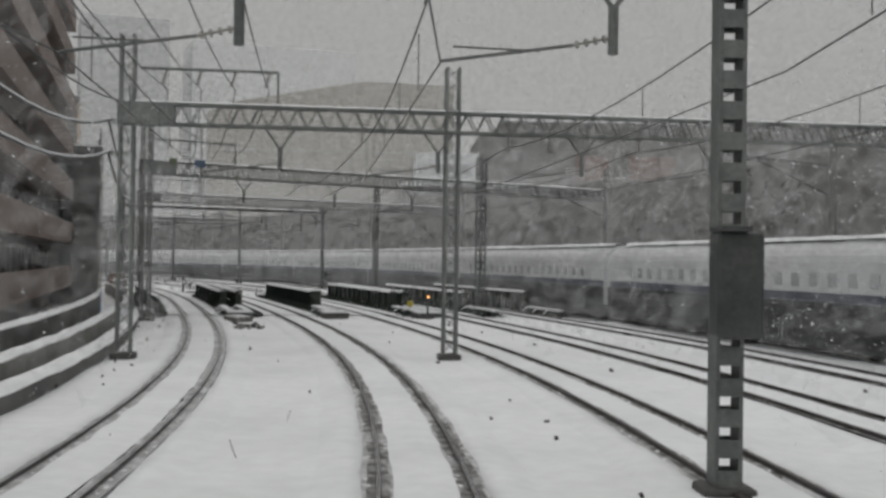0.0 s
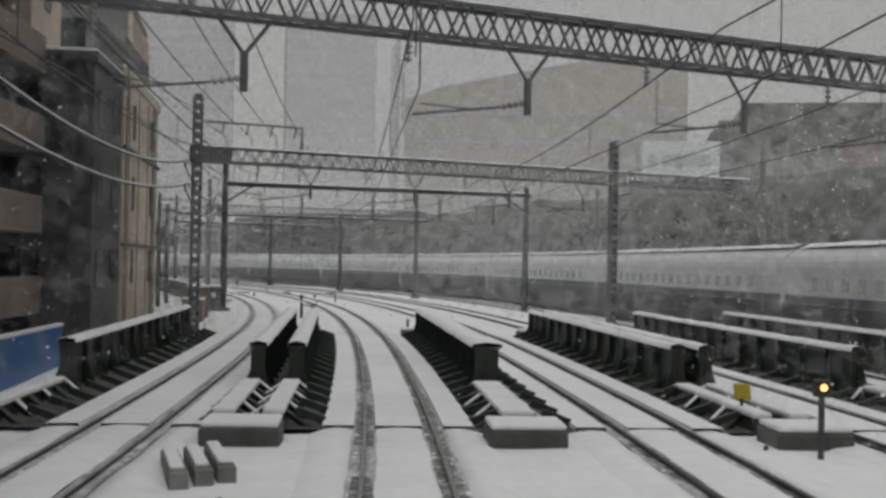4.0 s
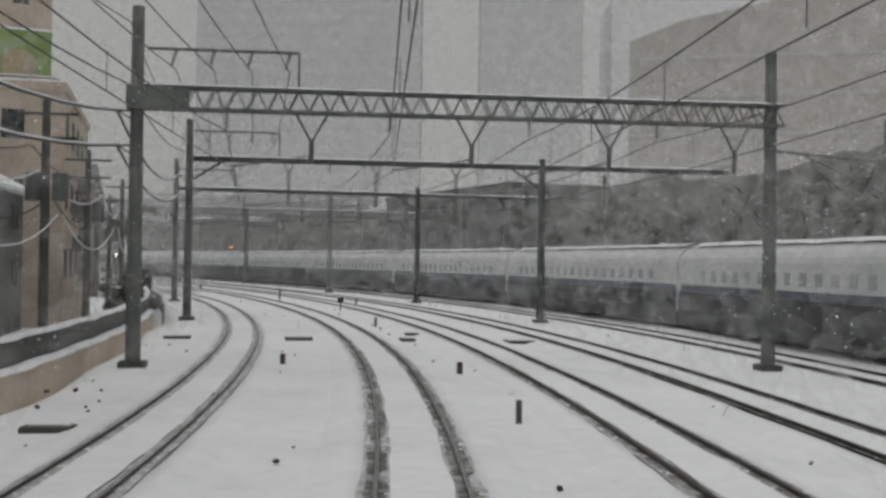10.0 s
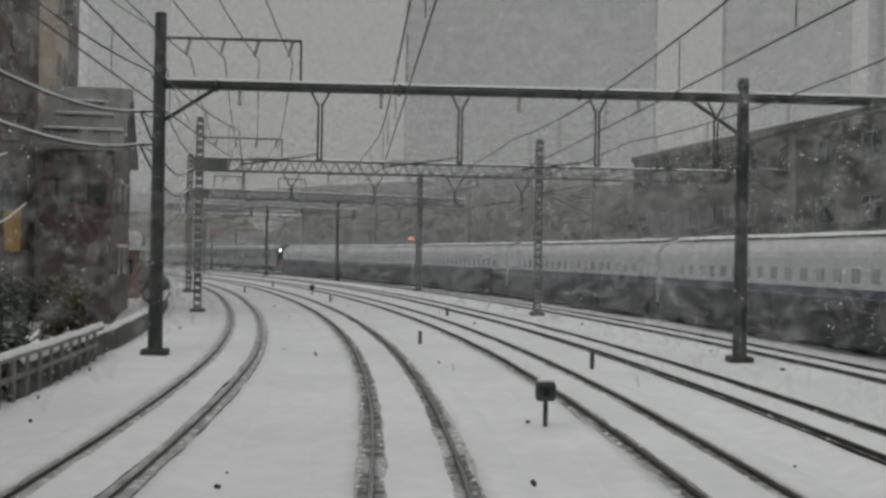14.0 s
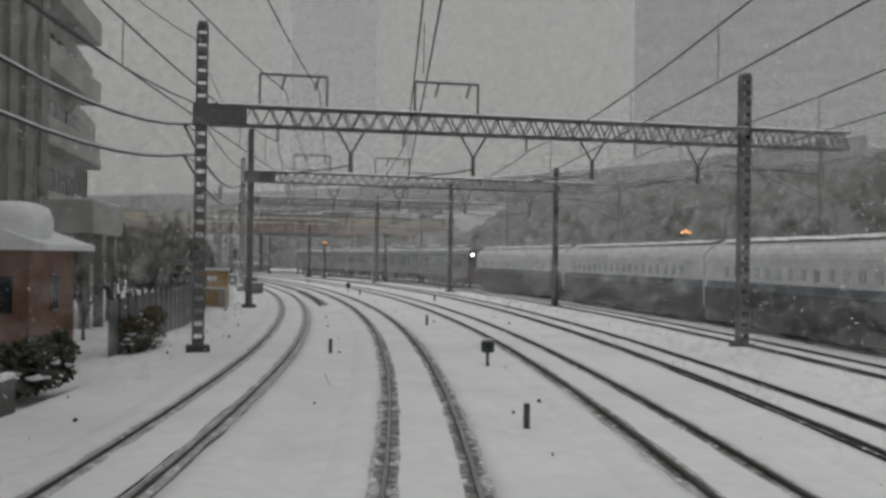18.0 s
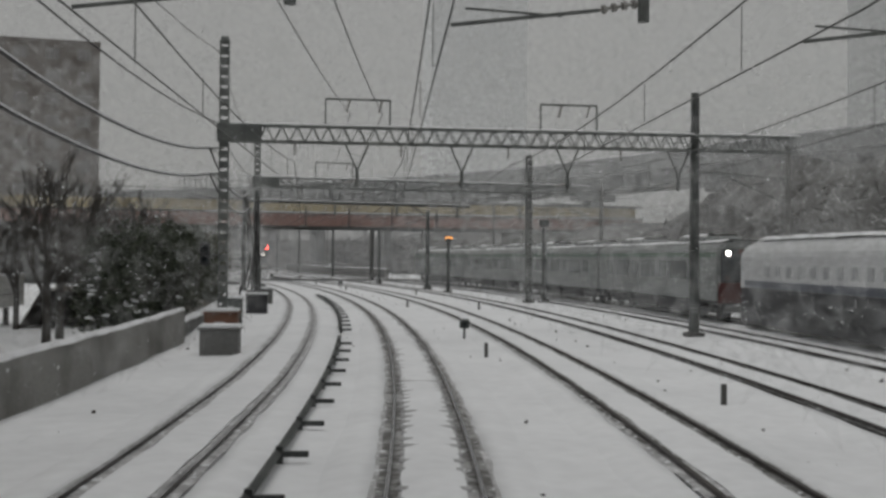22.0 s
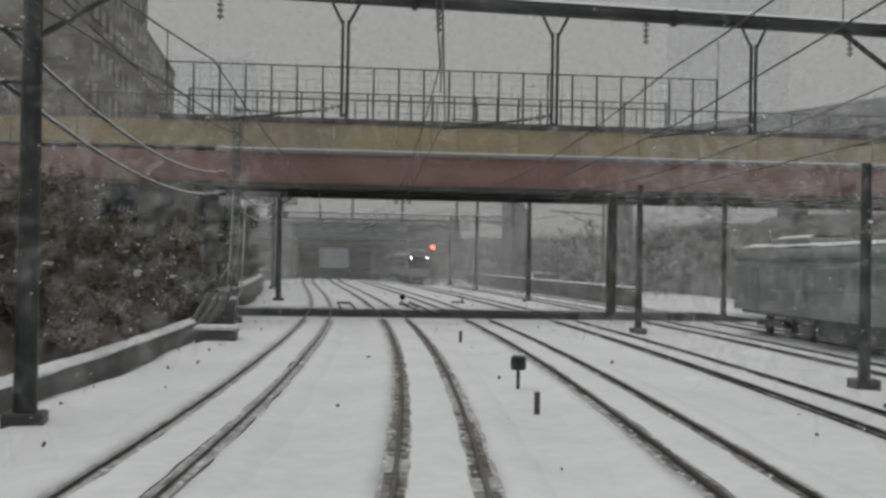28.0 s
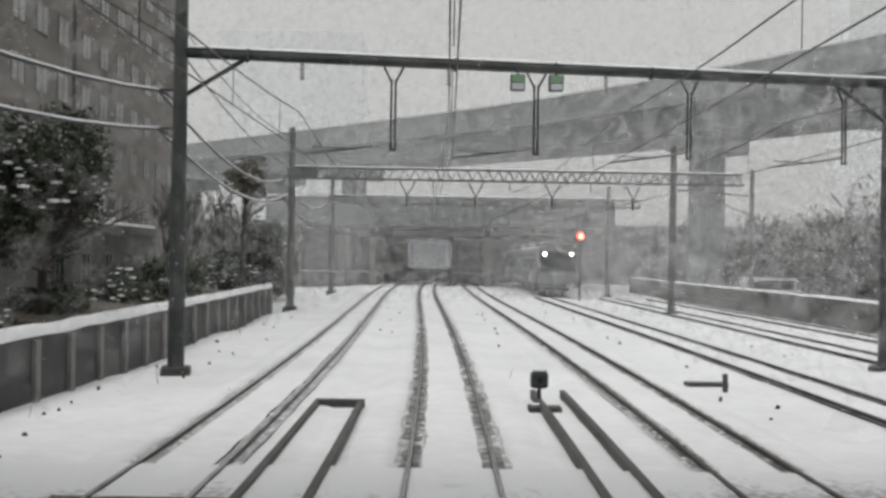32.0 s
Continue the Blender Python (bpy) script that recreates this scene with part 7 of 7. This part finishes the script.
def via_band(w0, w1, z0, z1):
    bm = bmesh.new()
    rows = [[bm.verts.new(p + side * w + Vector((0, 0, z))) for w, z in ((w0, z0), (w0, z1), (w1, z1), (w1, z0))] for p, side in via_points(60)]
    for a, b in zip(rows[:-1], rows[1:]):
        for j in range(4):
            bm.faces.new((a[j], a[(j + 1) % 4], b[(j + 1) % 4], b[j]))
    bm.faces.new(rows[0])
    bm.faces.new(rows[-1])
    return bm


part("girder", via_band(-4.0, 4.0, 12.4, 14.4), VIADUCT, va)
part("deck", via_band(-5.6, 5.6, 14.4, 15.2), VIADUCT, va)
for w in (-5.6, 5.35):
    part("barrier", via_band(w, w + 0.25, 15.2, 16.5), VIADUCT, va)
    part("barrier_rail", via_band(w - 0.05, w + 0.3, 16.5, 16.65), SNOW_CAP, va)
for i, (p, side) in enumerate(via_points(15)):
    if i in (9, 10):
        continue
    m = Matrix.Translation(p) @ side.to_track_quat("X", "Z").to_matrix().to_4x4()
    part("pier", box(bmesh.new(), -1.1, 1.1, -1.0, 1.0, -1, 12.0, 0, 0.15, m), VIADUCT, va)
    part("pier_head", box(bmesh.new(), -3.6, 3.6, -1.1, 1.1, 11.2, 12.4, 0, 0.15, m), VIADUCT, va)
st = thing("station_building", on(486), "dark station structure under the viaduct with a pale panel as daylight", "station", kind="structure")
part("bridge_deck", box(bmesh.new(), -16, 18, -3, 6, 5.6, 8.4, 0, 0.05), VIADUCT, st)
part("roof_snow", box(bmesh.new(), -16, 18, -3.2, 6.2, 8.4, 8.55, 0, 0.03), SNOW_CAP, st)
part("canopy", box(bmesh.new(), -14, 14, -4.5, -3.2, 4.6, 5.0, 0, 0.05), CONCRETE_DARK, st)
for x in (-13, -8.6, -5.5, 5.6, 10.6, 14.5):
    part("column", box(bmesh.new(), x - 0.35, x + 0.35, -3, -2.2, -0.5, 5.6, 0, 0.04), CONCRETE, st)
part("back_wall", box(bmesh.new(), -40, 40, 14, 14.5, -1, 6.5), CONCRETE_DARK, st)
part("platform", box(bmesh.new(), -13, -5.4, -2, 14, -0.5, 1.05, 0, 0.05), CONCRETE_DARK, st)
part("platform", box(bmesh.new(), 2.3, 6.5, -2, 14, -0.5, 1.05, 0, 0.05), CONCRETE_DARK, st)
part("platform_snow", box(bmesh.new(), -12.9, -5.5, -1.9, 2, 1.05, 1.15, 0, 0.03), SNOW_CAP, st)
# added pale panel imitates daylight seen through an opening
bm = one_box(-2.2, 2.1, -1.0, -0.8, 1.5, 4.4, 0.5)
part("pale_screen", bm, PALE_PANEL, st, "rounded pale panel standing in for a daylit opening")
part("kiosk", box(bmesh.new(), -5.2, -2.6, 8, 10, -0.4, 4.2, 0, 0.05), RED_WALL, st)
part("kiosk", box(bmesh.new(), 2.6, 5.8, 8, 10, -0.4, 4.0, 0, 0.05), DARK_WALL, st)
sig = thing("red_signal", on(452.5, 10.75), "signal post showing a red light", "signal")
part("post", pole_round(4.0, 0.09, 0.08), STEEL_DARK, sig)
part("head", one_box(-0.2, 0.2, -0.1, 0.1, 3.6, 4.5, 0.05), STEEL_DARK, sig)
bm = bmesh.new()
rod(bm, (0, -0.1, 4.3), (0, -0.2, 4.3), 0.19, 14)
part("lens", bm, RED_LIGHT, sig, "lit red lens")
van = thing("parked_van", on(452, 24, -0.5), "white van parked beyond the yard wall", "van")
part("body", one_box(-1.9, 1.9, -0.9, 0.9, 0.35, 2.1, 0.2), CAR_WHITE, van)
part("windscreen", one_box(-1.5, 1.5, -0.95, -0.85, 1.3, 1.9, 0.05), GLASS, van)
for x in (-1.2, 1.2):
    bm = bmesh.new()
    rod(bm, (x, -0.92, 0.35), (x, -0.7, 0.35), 0.35, 16)
    part("wheel", bm, CAR_DARK, van)


# ---- stubble, stones and twigs that poke out of the snow ----
def litter(count, seed):
    rg = random.Random(seed)
    bm = bmesh.new()
    for _ in range(count):
        s, lat = rg.uniform(0, 440), rg.choice([rg.uniform(-7.2, -5.6), rg.uniform(-3.1, -1.0), rg.uniform(1.0, 3.0), rg.uniform(5.0, 7.0), rg.uniform(8.9, 11.5), rg.uniform(-7.4, -5.8)])
        r = rg.uniform(0.012, 0.032)
        p = at(s, lat, -0.10)
        if rg.random() < 0.9:
            m = Matrix.Translation(p) @ Euler((rg.uniform(0, 6), rg.uniform(0, 6), rg.uniform(0, 6))).to_matrix().to_4x4() @ Matrix.Diagonal((r * rg.uniform(0.6, 2.2), r, r * rg.uniform(0.5, 1.2), 1))
            bmesh.ops.create_cube(bm, size=2.0, matrix=m)
        else:
            q = p + Vector((rg.uniform(-0.12, 0.12), rg.uniform(-0.12, 0.12), rg.uniform(0.1, 0.3)))
            bar(bm, p, q, 0.008)
    return bm


solo("stubble", litter(600, 21), BARK, Matrix(), "dark stones, twigs and weeds showing through the snow", "debris", kind="stuff")

# ---- snow and haze in the air ----
def snowfall(count, s0, s1, lat0, lat1, z0, z1, size, seed, clear=None, mat=None, label="fine snowflakes drifting through the air"):
    """Loose flakes and larger haze puffs, one three-cornered clump each."""
    rg = np.random.default_rng(seed)
    s, lat, z = rg.uniform(s0, s1, count), rg.uniform(lat0, lat1, count), rg.uniform(z0, z1, count)
    keep = (s < BARE0) | (s > BARE1 + 1) | (z > 12.5)
    if clear:
        keep &= (np.abs(lat) > clear[0]) | (z > clear[1])
    s, lat, z = s[keep], lat[keep], z[keep]
    count = len(s)
    th = np.interp(s, _s, _th)
    c = np.stack([np.interp(s, _s, _x) + lat * np.cos(th), np.interp(s, _s, _y) + lat * np.sin(th), z], 1)
    v = rg.normal(size=(count, 3, 3))
    v /= np.linalg.norm(v, axis=2, keepdims=True)
    v = c[:, None, :] + v * (size * rg.uniform(0.5, 1.3, (count, 1, 1)))
    me = bpy.data.meshes.new("snow_and_haze")
    me.vertices.add(count * 3)
    me.vertices.foreach_set("co", v.astype(np.float32).ravel())
    me.loops.add(count * 3)
    me.loops.foreach_set("vertex_index", np.arange(count * 3, dtype=np.int32))
    me.polygons.add(count)
    me.polygons.foreach_set("loop_start", np.arange(0, count * 3, 3, dtype=np.int32))
    me.update(calc_edges=True)
    me.materials.append(mat or FLAKE)
    return tagged(new("snow_and_haze", me), label, "snowfall", kind="stuff")


FLAKE = material("snowflake", (0.93, 0.94, 0.95), 0.9, vary=0.02, bump=0.0)
# added translucent clumps that imitate haze: each lets most of the light through
HAZE_PUFF = bpy.data.materials.new("haze_puff")
HAZE_PUFF.use_nodes = True
pn, pl = HAZE_PUFF.node_tree.nodes, HAZE_PUFF.node_tree.links
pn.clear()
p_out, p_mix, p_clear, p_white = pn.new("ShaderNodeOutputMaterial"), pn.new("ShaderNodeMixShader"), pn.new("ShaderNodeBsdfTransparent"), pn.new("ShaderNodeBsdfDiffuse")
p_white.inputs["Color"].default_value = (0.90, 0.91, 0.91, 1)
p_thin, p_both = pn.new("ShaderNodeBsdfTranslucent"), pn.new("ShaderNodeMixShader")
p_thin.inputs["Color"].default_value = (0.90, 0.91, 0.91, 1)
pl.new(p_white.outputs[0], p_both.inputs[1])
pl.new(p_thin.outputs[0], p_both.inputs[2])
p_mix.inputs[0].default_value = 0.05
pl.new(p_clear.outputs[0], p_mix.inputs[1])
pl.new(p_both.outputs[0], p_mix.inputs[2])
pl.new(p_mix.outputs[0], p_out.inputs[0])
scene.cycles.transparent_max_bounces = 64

snowfall(110000, -5, 520, -9, 9, 0.2, 9, 0.023, 1, (3.2, 6.0))
snowfall(120000, -5, 520, 9, 17, 0.2, 9, 0.030, 3)
snowfall(60000, 20, 520, -20, -9, 0.2, 12, 0.030, 4)
# haze stand-in: big translucent clumps spread along the whole line
HAZE_LABEL = "large translucent clumps standing in for haze"
snowfall(113000, -10, 330, -30, -8, 0.2, 14, 0.42, 11, None, HAZE_PUFF, HAZE_LABEL)
snowfall(30000, 330, 560, -30, -8, 0.2, 14, 0.42, 15, None, HAZE_PUFF, HAZE_LABEL)
snowfall(5000, 322, 374, -15, -5, 0.2, 11, 0.42, 16, None, HAZE_PUFF, HAZE_LABEL)
snowfall(250000, -10, 560, -8, 9, 0.2, 14, 0.42, 13, (5.5, 7.0), HAZE_PUFF, HAZE_LABEL)
snowfall(50000, 430, 492, -14, 20, 0.3, 10, 0.42, 14, None, HAZE_PUFF, HAZE_LABEL)
snowfall(520000, -10, 560, 9, 66, 0.2, 15, 0.60, 12, None, HAZE_PUFF, HAZE_LABEL)
